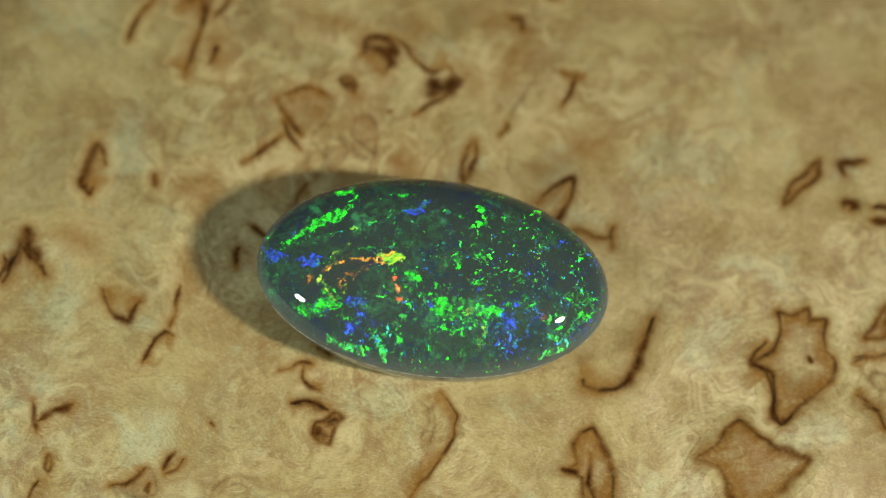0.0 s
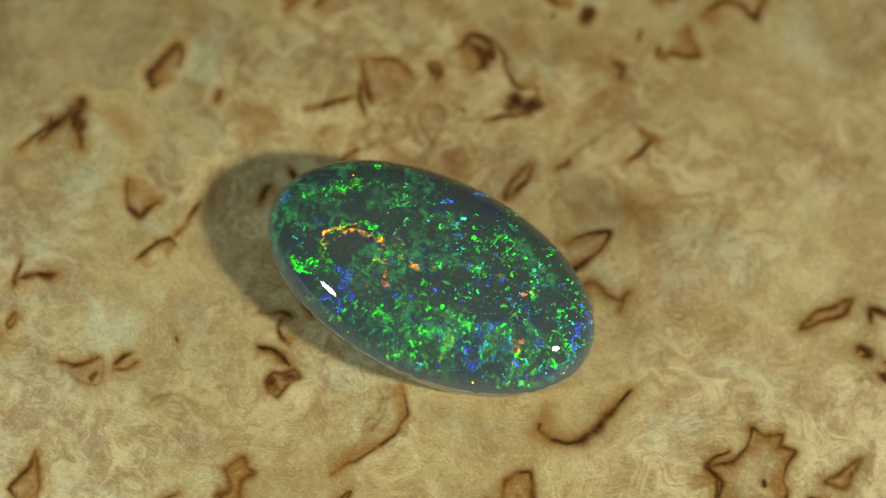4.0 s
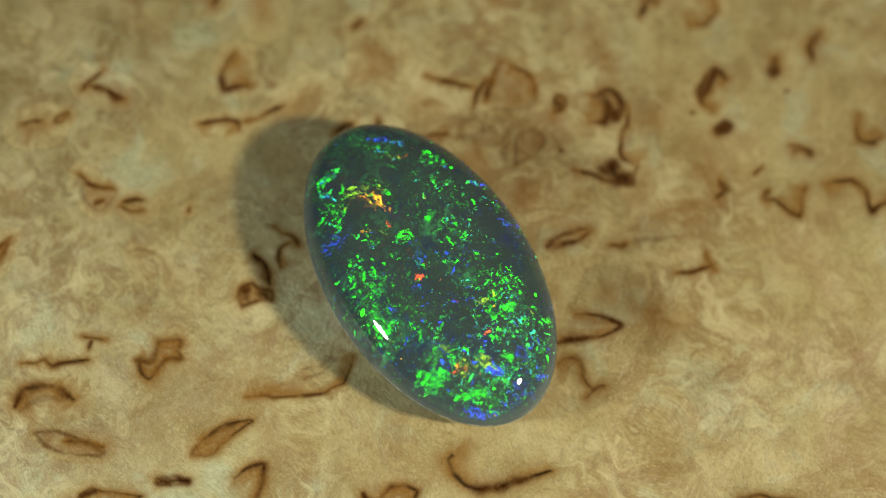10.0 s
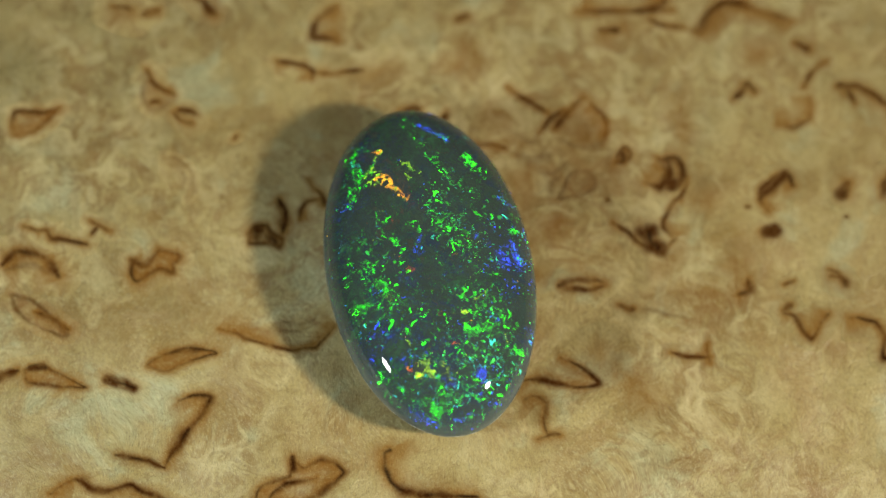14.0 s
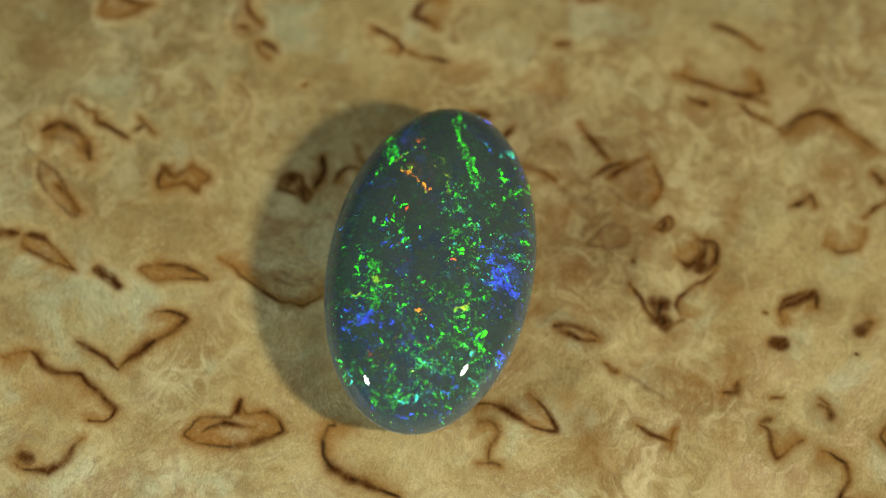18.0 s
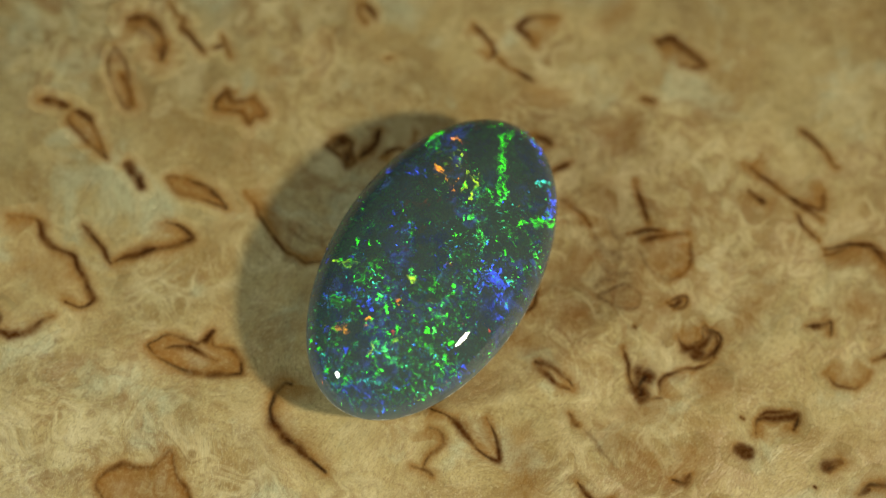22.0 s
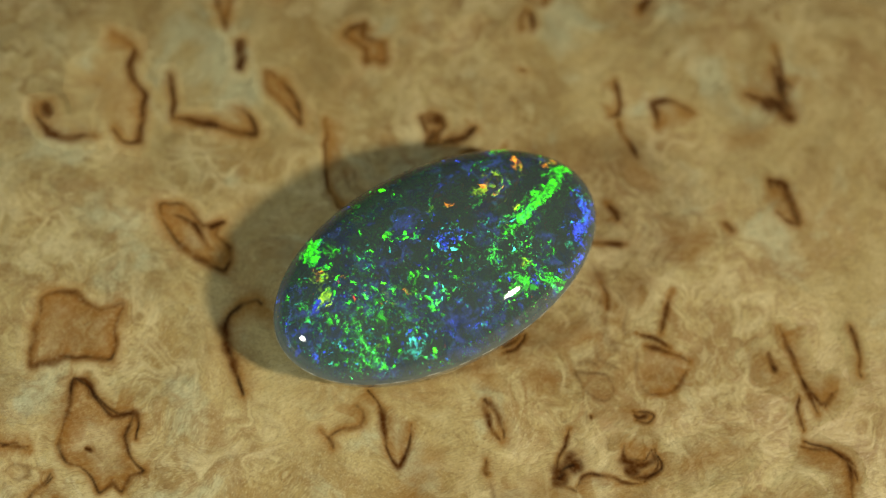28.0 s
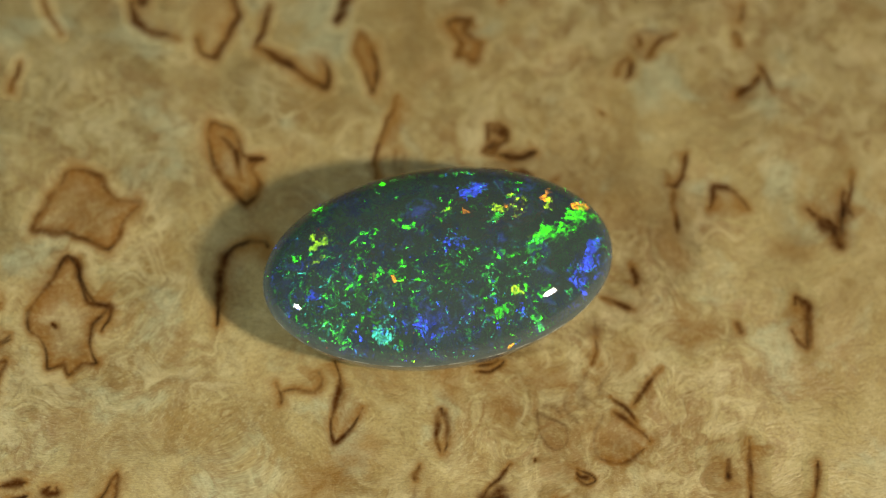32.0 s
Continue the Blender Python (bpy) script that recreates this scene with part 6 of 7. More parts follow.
fire(7.5, "g", 0.20, "5.51,0.71 5.67,0.76")
fire(7.5, "b", 0.26, "0.01,3.88 0.25,3.99")
dust(7.5, "g", 45, 0.71, "-1.03,-3.05 0.70,-3.06 2.23,-2.88")
dust(7.5, "g", 30, 0.71, "-0.83,-2.59 0.90,-2.28")
dust(7.5, "t", 45, 0.81, "-2.48,1.58 -1.05,1.52")
dust(7.5, "g", 40, 0.76, "2.20,1.70 2.87,1.72")
dust(7.5, "g", 45, 0.95, "3.76,1.20 5.25,2.11")
dust(7.5, "t", 34, 0.86, "5.28,0.40 6.54,0.20")
dust(7.5, "b", 24, 0.71, "-0.68,-0.79 -0.48,-1.63")
dust(7.5, "b", 26, 0.95, "2.58,-2.56 5.35,-1.29")
dust(7.5, "c", 20, 0.71, "4.32,0.32 5.36,1.32")
dust(7.5, "o", 8, 0.95, "1.88,-0.62 3.76,1.20")
fire(10, "g", 0.26, "-5.36,-2.27 -5.42,-1.74")
fire(10, "c", 0.18, "-5.12,-2.41 -4.33,-2.21")
fire(10, "g", 0.18, "-4.95,-1.47 -3.99,-1.98 -3.37,-2.50")
fire(10, "y", 0.16, "-4.21,-1.68 -3.90,-1.09 -3.47,-0.85")
fire(10, "o", 0.18, "-3.67,-0.95 -2.87,-0.82")
fire(10, "g", 0.22, "-3.93,-3.00 -3.88,-2.75")
fire(10, "t", 0.10, "-6.57,-0.29 -5.60,0.47 -4.63,1.00 -3.66,2.10 -3.20,2.96")
fire(10, "g", 0.24, "-4.92,0.51 -4.88,0.82")
fire(10, "b", 0.22, "-2.68,-3.18 -2.56,-3.13")
fire(10, "g", 0.26, "-1.29,-0.87 -1.05,-0.69 -1.13,-0.42")
fire(10, "b", 0.20, "-0.16,-0.61 -0.04,-0.56")
fire(10, "r", 0.16, "0.72,-1.08 0.85,-0.87")
fire(10, "g", 0.24, "-0.02,1.35 0.02,1.55")
fire(10, "g", 0.26, "3.99,0.33 4.16,0.45")
fire(10, "g", 0.24, "3.59,1.52 3.59,1.79")
fire(10, "g", 0.28, "5.42,0.48 5.54,0.63")
fire(10, "g", 0.24, "4.04,2.26 4.16,2.47")
fire(10, "g", 0.30, "5.88,-1.75 6.07,-1.21")
fire(10, "g", 0.26, "6.23,-1.41 6.63,-1.09")
fire(10, "b", 0.20, "6.39,-1.92 6.93,-1.15")
fire(10, "b", 0.26, "-0.04,3.58 0.16,3.74")
dust(10, "g", 34, 0.48, "-2.15,-2.12 -0.41,-3.67")
dust(10, "g", 40, 0.57, "-0.18,-2.72 1.53,-3.45")
dust(10, "t", 45, 0.95, "-2.92,1.09 -1.29,1.22")
dust(10, "g", 40, 0.81, "3.76,0.41 4.99,1.35")
dust(10, "c", 34, 0.71, "4.99,1.35 5.10,2.42")
dust(10, "g", 30, 0.62, "2.37,1.52 3.01,1.70")
dust(10, "t", 40, 0.71, "5.88,-1.37 6.86,-0.84")
dust(10, "b", 26, 1.19, "2.84,-1.23 5.37,-0.53")
dust(10, "g", 24, 0.71, "1.86,-2.29 3.56,-1.38")
fire(13, "g", 0.22, "-4.92,-2.37 -5.04,-2.14")
fire(13, "c", 0.16, "-5.09,-2.52 -4.64,-2.45")
fire(13, "g", 0.20, "-3.95,-2.34 -4.05,-1.92 -4.54,-1.39")
fire(13, "g", 0.20, "-3.59,-2.78 -2.95,-2.71")
fire(13, "o", 0.24, "-3.63,-1.35 -3.13,-1.09 -2.81,-0.98")
fire(13, "y", 0.12, "-4.10,-1.91 -4.16,-1.64")
fire(13, "t", 0.16, "-4.99,0.37 -4.42,0.66 -3.74,0.76")
fire(13, "g", 0.20, "-4.84,0.48 -4.51,0.78")
fire(13, "g", 0.26, "-4.34,2.29 -3.83,2.60")
fire(13, "b", 0.18, "-5.80,1.05 -5.23,1.64")
fire(13, "g", 0.24, "-0.73,-1.36 -0.61,-1.31")
fire(13, "g", 0.22, "0.03,-2.83 0.25,-2.80")
fire(13, "g", 0.26, "1.30,-2.40 1.34,-2.17")
fire(13, "g", 0.30, "1.74,-3.34 1.74,-3.15")
fire(13, "b", 0.20, "1.87,-1.39 1.99,-1.34")
fire(13, "b", 0.22, "1.31,-2.64 1.43,-2.59")
fire(13, "g", 0.30, "3.61,0.82 3.78,1.22")
fire(13, "g", 0.28, "1.99,0.98 2.14,0.98")
fire(13, "g", 0.22, "1.34,2.25 1.32,2.51")
fire(13, "g", 0.30, "4.59,2.85 4.66,2.98")
fire(13, "c", 0.24, "5.25,2.51 5.28,2.71")
fire(13, "g", 0.24, "6.22,-1.53 6.66,-0.92")
fire(13, "b", 0.18, "6.68,-1.55 6.88,-1.21")
fire(13, "b", 0.24, "4.49,-2.48 4.61,-2.43")
fire(13, "b", 0.28, "5.40,1.07 5.52,1.12")
fire(13, "b", 0.30, "0.21,3.49 0.73,3.49")
dust(13, "g", 40, 0.71, "-0.39,-3.16 0.87,-2.04")
dust(13, "g", 40, 0.86, "-2.95,0.49 -1.17,0.98")
dust(13, "t", 34, 0.95, "-2.74,1.42 -0.86,1.14")
dust(13, "g", 40, 0.81, "2.14,1.78 3.24,0.97")
dust(13, "c", 40, 0.86, "4.75,1.30 5.66,1.30")
dust(13, "g", 34, 0.71, "6.03,-2.20 7.06,-0.29")
dust(13, "b", 24, 0.95, "3.01,-2.38 4.58,-1.34")
dust(13, "g", 24, 0.71, "3.26,-1.72 3.27,-0.02")
dust(13, "b", 18, 0.48, "-2.22,4.09 -0.12,3.96")
fire(16.5, "g", 0.22, "-5.06,-2.67 -4.64,-2.37 -4.08,-2.30")
fire(16.5, "g", 0.18, "-3.74,-1.91 -4.30,-1.69 -4.58,-1.42")
fire(16.5, "y", 0.16, "-3.51,-1.90 -3.66,-1.67")
fire(16.5, "o", 0.20, "-3.54,-1.52 -3.19,-1.27 -2.59,-0.68")
fire(16.5, "o", 0.12, "-5.02,-1.62 -5.05,-1.29")
fire(16.5, "g", 0.12, "-6.47,-0.12 -5.19,0.19 -4.45,0.60")
fire(16.5, "g", 0.20, "-4.51,0.60 -4.08,0.90 -3.37,1.11")
fire(16.5, "t", 0.14, "-6.69,-0.08 -6.17,0.41")
fire(16.5, "c", 0.18, "-5.45,2.33 -5.34,2.64")
fire(16.5, "g", 0.18, "-3.35,2.91 -3.96,3.53")
fire(16.5, "b", 0.20, "-2.98,-3.35 -2.86,-3.30")
fire(16.5, "g", 0.24, "-0.67,-1.04 -0.83,-0.95")
fire(16.5, "g", 0.24, "-0.15,-1.16 -0.72,-1.42")
fire(16.5, "g", 0.34, "1.07,-2.34 1.33,-2.23")
fire(16.5, "g", 0.26, "1.84,-1.97 1.95,-1.69")
fire(16.5, "b", 0.34, "0.53,2.86 0.87,3.12")
fire(16.5, "b", 0.30, "0.02,3.24 1.15,2.98")
fire(16.5, "c", 0.22, "0.68,3.26 0.65,3.50")
fire(16.5, "g", 0.30, "3.75,0.98 3.64,1.11")
fire(16.5, "g", 0.26, "5.22,-0.84 5.34,-0.79")
fire(16.5, "t", 0.30, "6.28,-1.25 6.47,-0.78 6.34,-0.08")
fire(16.5, "g", 0.26, "6.63,-0.86 6.68,-0.39")
fire(16.5, "c", 0.24, "5.10,2.62 5.06,2.86")
fire(16.5, "b", 0.20, "3.85,-2.77 4.19,-3.22")
fire(16.5, "b", 0.24, "3.73,3.64 4.12,3.51")
dust(16.5, "g", 40, 0.62, "0.45,-2.93 1.03,-2.20")
dust(16.5, "t", 50, 0.95, "-2.39,0.75 -0.81,0.81")
dust(16.5, "g", 24, 0.48, "1.67,-3.11 2.49,-2.37")
dust(16.5, "c", 45, 1.19, "4.19,0.05 4.68,1.97")
dust(16.5, "g", 30, 0.71, "2.79,2.13 3.86,2.65")
dust(16.5, "t", 36, 0.95, "5.98,-1.50 6.41,0.16")
dust(16.5, "b", 24, 0.71, "2.92,-2.82 3.91,-2.30")
dust(16.5, "g", 16, 0.57, "-1.80,-1.84 -0.79,-2.51")
dust(16.5, "b", 20, 0.71, "0.70,2.77 1.32,3.28")
fire(19.5, "g", 0.26, "-5.16,-2.67 -4.41,-2.35 -3.96,-2.37")
fire(19.5, "g", 0.14, "-3.92,-2.21 -4.44,-1.76 -4.66,-1.09")
fire(19.5, "o", 0.16, "-3.42,-1.91 -3.30,-1.42 -3.01,-1.19")
fire(19.5, "g", 0.16, "-6.99,-0.09 -5.97,0.24")
fire(19.5, "g", 0.28, "-4.65,0.67 -4.47,0.82")
fire(19.5, "g", 0.10, "-4.22,0.95 -3.22,1.40")
fire(19.5, "t", 0.14, "-3.89,1.30 -2.92,1.39")
fire(19.5, "g", 0.26, "-2.89,-0.05 -2.88,0.25")
fire(19.5, "c", 0.24, "-5.39,2.24 -5.36,2.46")
fire(19.5, "g", 0.24, "-3.09,2.65 -3.48,3.06 -4.18,3.52")
fire(19.5, "b", 0.26, "-2.79,-3.20 -2.91,-2.99")
fire(19.5, "b", 0.18, "-2.86,-2.08 -2.74,-2.03")
fire(19.5, "g", 0.24, "-0.72,-0.88 -0.89,-0.69")
fire(19.5, "g", 0.22, "1.96,-2.07 1.99,-1.72")
fire(19.5, "g", 0.20, "2.72,-0.94 2.59,-0.84")
fire(19.5, "c", 0.22, "-0.56,3.47 -0.44,3.52")
fire(19.5, "b", 0.30, "0.48,3.28 0.95,3.54")
fire(19.5, "b", 0.26, "-0.13,2.38 0.07,2.75")
fire(19.5, "g", 0.26, "2.73,1.43 2.50,1.60")
fire(19.5, "g", 0.28, "3.76,0.91 3.61,1.06")
fire(19.5, "g", 0.24, "4.00,-0.69 4.12,-0.64")
fire(19.5, "g", 0.26, "3.53,2.48 3.98,2.83")
fire(19.5, "g", 0.22, "5.27,-0.97 5.39,-0.92")
fire(19.5, "g", 0.24, "4.49,0.35 4.36,0.61")
fire(19.5, "c", 0.22, "6.29,0.49 6.41,0.54")
dust(19.5, "g", 40, 0.71, "1.29,-2.73 2.14,-1.72")
dust(19.5, "t", 55, 1.05, "-1.91,0.99 -1.19,1.96")
dust(19.5, "c", 45, 1.05, "5.04,0.43 4.47,1.98")
dust(19.5, "g", 40, 0.86, "6.33,-1.12 6.21,0.32")
dust(19.5, "b", 36, 0.86, "3.53,-2.51 3.61,-1.50")
dust(19.5, "b", 36, 0.81, "-0.33,2.47 0.81,3.34")
dust(19.5, "g", 20, 0.57, "2.46,2.09 3.39,1.64")
dust(19.5, "b", 24, 0.62, "-0.70,-2.11 0.15,-1.11")
dust(19.5, "c", 18, 0.48, "4.98,2.40 4.93,2.89")
fire(22.5, "g", 0.28, "-4.54,-2.79 -5.19,-2.62")
fire(22.5, "g", 0.24, "-6.84,-0.62 -6.58,-0.14")
fire(22.5, "g", 0.16, "-4.01,0.90 -5.43,0.43 -6.29,0.03")
fire(22.5, "g", 0.20, "-4.54,0.69 -4.13,1.05")
fire(22.5, "t", 0.14, "-3.25,0.80 -3.10,1.46")
fire(22.5, "y", 0.14, "-3.68,-1.21 -3.87,-0.70")
fire(22.5, "o", 0.16, "-3.34,-1.78 -3.39,-1.36")
fire(22.5, "o", 0.12, "-5.06,-1.82 -4.94,-1.77")
fire(22.5, "g", 0.20, "-3.01,-0.18 -3.55,-0.17")
fire(22.5, "c", 0.26, "-5.38,2.25 -5.26,2.30")
fire(22.5, "b", 0.22, "-5.13,2.98 -3.89,3.29")
fire(22.5, "g", 0.22, "-2.99,2.56 -3.47,2.96 -4.07,3.48")
fire(22.5, "b", 0.24, "-2.74,-3.64 -2.62,-3.59")
fire(22.5, "b", 0.24, "-2.85,-2.48 -2.92,-2.19")
fire(22.5, "g", 0.26, "2.17,-3.18 2.17,-2.84")
fire(22.5, "g", 0.20, "0.95,-3.01 1.07,-2.96")
fire(22.5, "b", 0.28, "0.23,3.28 0.35,3.64")
fire(22.5, "b", 0.24, "-0.60,-1.25 -0.48,-1.20")
fire(22.5, "g", 0.24, "3.85,-1.66 3.85,-1.43")
fire(22.5, "g", 0.20, "2.70,1.57 2.44,1.85")
fire(22.5, "g", 0.22, "3.81,0.49 3.93,0.54")
fire(22.5, "g", 0.26, "5.91,-1.22 5.74,-1.06")
fire(22.5, "y", 0.10, "5.32,-0.04 4.96,-0.16")
fire(22.5, "g", 0.24, "3.16,2.32 3.10,2.68")
fire(22.5, "b", 0.26, "6.69,1.41 6.81,1.46")
dust(22.5, "t", 60, 1.19, "-1.57,0.72 -1.86,1.95")
dust(22.5, "g", 45, 1.05, "5.00,-0.42 4.13,1.82")
dust(22.5, "c", 50, 1.19, "5.47,1.01 4.54,3.23")
dust(22.5, "c", 26, 0.48, "5.95,-2.03 5.61,-1.70")
dust(22.5, "b", 36, 0.95, "2.92,-2.31 2.92,-0.64")
dust(22.5, "b", 34, 0.71, "-0.99,1.65 -0.04,3.10")
dust(22.5, "g", 30, 0.57, "2.50,-2.02 3.21,-0.17")
dust(22.5, "t", 24, 0.62, "2.98,1.08 2.63,1.98")
dust(22.5, "g", 20, 0.48, "-2.27,3.42 -1.93,3.95")
fire(25.5, "g", 0.28, "-4.45,-2.98 -5.11,-3.03")
fire(25.5, "g", 0.14, "-4.05,-2.02 -4.19,-1.55 -4.03,-0.90")
fire(25.5, "g", 0.30, "-6.39,-0.73 -6.53,-0.41")
fire(25.5, "g", 0.20, "-6.43,-0.95 -6.30,-0.25 -5.66,-0.02")
fire(25.5, "g", 0.26, "-5.38,-0.22 -4.78,0.06")
fire(25.5, "g", 0.24, "-3.46,0.75 -3.91,0.42")
fire(25.5, "o", 0.18, "-5.06,-1.90 -4.94,-1.85")
fire(25.5, "y", 0.10, "-3.82,0.02 -3.70,0.07")
fire(25.5, "o", 0.14, "-3.12,-1.47 -3.14,-1.21")
fire(25.5, "b", 0.20, "-6.77,1.20 -6.05,2.02")
fire(25.5, "b", 0.20, "-5.64,2.77 -5.01,3.24")
fire(25.5, "c", 0.22, "-5.18,2.28 -5.06,2.33")
fire(25.5, "g", 0.20, "-3.04,2.41 -3.25,2.76 -3.55,3.17")
fire(25.5, "g", 0.22, "-3.50,2.85 -4.12,3.45")
fire(25.5, "b", 0.22, "-2.52,-3.60 -2.40,-3.55")
fire(25.5, "b", 0.18, "-2.64,-2.63 -2.52,-2.58")
fire(25.5, "g", 0.50, "3.88,-2.46 3.85,-2.15")
fire(25.5, "g", 0.24, "1.52,0.61 1.41,0.77")
fire(25.5, "o", 0.20, "4.84,-1.48 4.68,-1.45")
fire(25.5, "y", 0.12, "5.22,-0.08 4.90,-0.15")
fire(25.5, "g", 0.24, "6.04,-1.13 5.96,-0.87")
fire(25.5, "b", 0.26, "6.71,-1.23 6.83,-1.18")
fire(25.5, "g", 0.20, "1.65,1.59 1.30,1.70")
dust(25.5, "t", 60, 1.19, "-2.72,0.50 -2.40,1.54")
dust(25.5, "g", 40, 0.71, "-2.06,1.90 -2.61,3.11")
dust(25.5, "g", 50, 0.95, "4.69,0.53 4.70,2.30")
dust(25.5, "c", 50, 1.19, "4.95,1.52 4.22,3.19")
dust(25.5, "g", 34, 0.95, "3.00,1.47 1.24,2.34")
dust(25.5, "c", 20, 0.48, "5.85,-1.69 5.97,-1.64")
dust(25.5, "b", 40, 1.05, "1.84,-3.30 3.04,-1.29")
dust(25.5, "b", 36, 1.19, "6.86,-0.57 5.71,1.67")
dust(25.5, "g", 20, 0.57, "0.80,-3.39 0.16,-3.04")
dust(25.5, "b", 30, 1.19, "-0.04,-1.16 -0.08,1.59")
fire(28.5, "g", 0.16, "-3.51,-2.81 -4.01,-2.72")
fire(28.5, "o", 0.20, "-2.99,-1.45 -3.33,-1.48")
fire(28.5, "o", 0.20, "-3.39,-0.89 -3.84,-1.12")
fire(28.5, "o", 0.16, "-5.16,-2.30 -4.88,-1.80")
fire(28.5, "g", 0.40, "-6.20,-0.68 -6.58,-0.85")
fire(28.5, "g", 0.36, "-4.84,-0.22 -5.64,-0.42")
fire(28.5, "g", 0.36, "-3.74,0.55 -4.23,0.41")
fire(28.5, "g", 0.16, "-3.88,0.55 -2.63,0.86")
fire(28.5, "b", 0.28, "-6.60,0.85 -6.40,1.56")
fire(28.5, "b", 0.26, "-5.54,2.11 -5.70,2.36")
fire(28.5, "g", 0.28, "-2.43,2.82 -2.56,3.09")
fire(28.5, "g", 0.20, "-3.27,2.78 -3.79,3.39")
fire(28.5, "g", 0.26, "1.68,-1.40 1.54,-1.20")
fire(28.5, "g", 0.22, "0.86,-1.19 0.98,-1.14")
fire(28.5, "g", 0.30, "4.04,-3.01 4.85,-2.46")
fire(28.5, "g", 0.26, "4.83,-1.72 4.32,-1.68")
fire(28.5, "y", 0.20, "5.30,-0.48 4.99,-0.57")
fire(28.5, "g", 0.20, "6.51,0.05 6.63,0.10")
fire(28.5, "b", 0.24, "6.55,-1.77 6.67,-1.72")
fire(28.5, "c", 0.24, "2.90,2.93 3.02,2.98")
fire(28.5, "b", 0.24, "6.24,1.09 6.36,1.14")
dust(28.5, "t", 55, 1.19, "-2.18,1.21 -3.18,1.36")
dust(28.5, "g", 50, 1.05, "4.21,0.20 2.88,1.21")
dust(28.5, "c", 50, 1.05, "5.14,1.52 4.89,2.60")
dust(28.5, "g", 40, 0.95, "4.81,2.43 4.13,3.19")
dust(28.5, "g", 26, 0.71, "0.54,-3.33 2.10,-2.90")
dust(28.5, "g", 30, 0.62, "3.09,-1.50 2.72,-0.67")
dust(28.5, "b", 34, 0.95, "-0.59,-0.37 -1.21,0.50")
dust(28.5, "t", 34, 1.05, "1.51,1.11 1.08,2.35")
dust(28.5, "b", 24, 1.19, "6.54,0.63 5.04,1.83")
dust(28.5, "c", 14, 0.57, "2.64,2.82 2.47,3.55")
fire(32, "g", 0.46, "-6.03,-0.92 -5.47,-0.57")
fire(32, "g", 0.34, "-5.05,-0.30 -4.52,-0.11")
fire(32, "g", 0.22, "-4.47,0.14 -4.07,0.38")
fire(32, "o", 0.16, "-6.19,-1.42 -6.07,-1.37")
fire(32, "y", 0.16, "-4.90,-1.73 -4.85,-1.25")
fire(32, "y", 0.12, "-3.29,-2.06 -3.74,-1.84")
fire(32, "g", 0.20, "-3.63,-1.55 -3.29,-1.01")
fire(32, "g", 0.18, "-2.36,-1.50 -2.62,-1.08")
fire(32, "b", 0.34, "-1.48,-2.26 -2.15,-2.49")
fire(32, "b", 0.30, "-6.54,0.39 -6.12,1.37")
fire(32, "b", 0.24, "-5.63,1.62 -5.46,2.07")
fire(32, "g", 0.24, "-2.28,3.03 -2.55,2.84")
fire(32, "g", 0.24, "-3.13,2.54 -3.30,2.68")
fire(32, "g", 0.18, "-3.46,3.29 -3.82,3.62")
fire(32, "y", 0.24, "5.28,-0.94 4.60,-1.01")
fire(32, "o", 0.16, "2.12,1.13 1.99,1.20")
fire(32, "g", 0.26, "1.73,0.75 1.85,0.80")
fire(32, "b", 0.32, "1.32,3.04 1.06,3.21")
fire(32, "c", 0.26, "0.77,3.53 0.43,3.50")
fire(32, "c", 0.30, "3.23,3.12 2.89,3.39")
fire(32, "g", 0.22, "1.38,-1.07 0.79,-0.91")
fire(32, "b", 0.26, "-0.46,-0.02 -0.97,0.10")
fire(32, "t", 0.12, "-0.64,-3.54 -2.10,-3.47")
dust(32, "g", 26, 0.57, "0.89,-3.13 2.33,-3.16")
dust(32, "g", 30, 0.57, "3.41,-0.99 3.26,-0.42")
dust(32, "t", 60, 1.19, "5.26,0.14 4.62,2.20")
dust(32, "c", 60, 0.95, "4.85,2.14 4.28,3.09")
dust(32, "g", 34, 0.95, "6.09,-0.66 3.49,1.06")
dust(32, "t", 60, 1.05, "-1.79,0.92 -2.11,1.91")
dust(32, "b", 40, 1.19, "4.09,1.87 2.31,2.67")
dust(32, "b", 30, 0.95, "0.45,2.96 -1.41,3.37")
dust(32, "g", 30, 0.95, "0.94,0.02 2.24,2.24")
dust(32, "c", 30, 0.71, "-0.90,2.01 -1.72,1.40")
dust(0.3, "g", 50, 1.19, "3.64,1.67 6.17,1.06")
dust(0.3, "b", 40, 1.19, "3.01,0.95 5.96,0.69")
dust(0.3, "t", 40, 0.95, "-2.14,1.67 -1.36,1.22")
dust(0.3, "g", 40, 0.95, "-0.74,-1.28 1.08,-2.18")
dust(0.3, "b", 30, 0.86, "3.04,-2.50 4.51,-2.60")
dust(0.3, "g", 30, 0.62, "6.27,0.27 7.07,-0.87")
dust(0.3, "g", 34, 0.95, "1.41,2.01 2.22,-0.28")
dust(0.3, "t", 30, 0.81, "-2.25,-3.64 -1.01,-3.91")
dust(2.7, "g", 60, 1.43, "2.68,1.86 5.65,0.79")
dust(2.7, "t", 40, 0.95, "4.34,1.53 6.64,0.27")
dust(2.7, "b", 30, 0.86, "3.11,-2.51 4.35,-2.44")
dust(2.7, "g", 40, 1.10, "0.98,-0.36 3.86,-1.22")
dust(2.7, "g", 40, 0.71, "6.01,-0.13 7.10,-0.21")
dust(2.7, "b", 24, 1.19, "-0.21,1.40 2.68,1.86")
dust(5.9, "g", 80, 1.00, "-0.86,-3.26 2.39,-3.19")
dust(5.9, "g", 60, 1.05, "3.55,1.05 5.98,1.47")
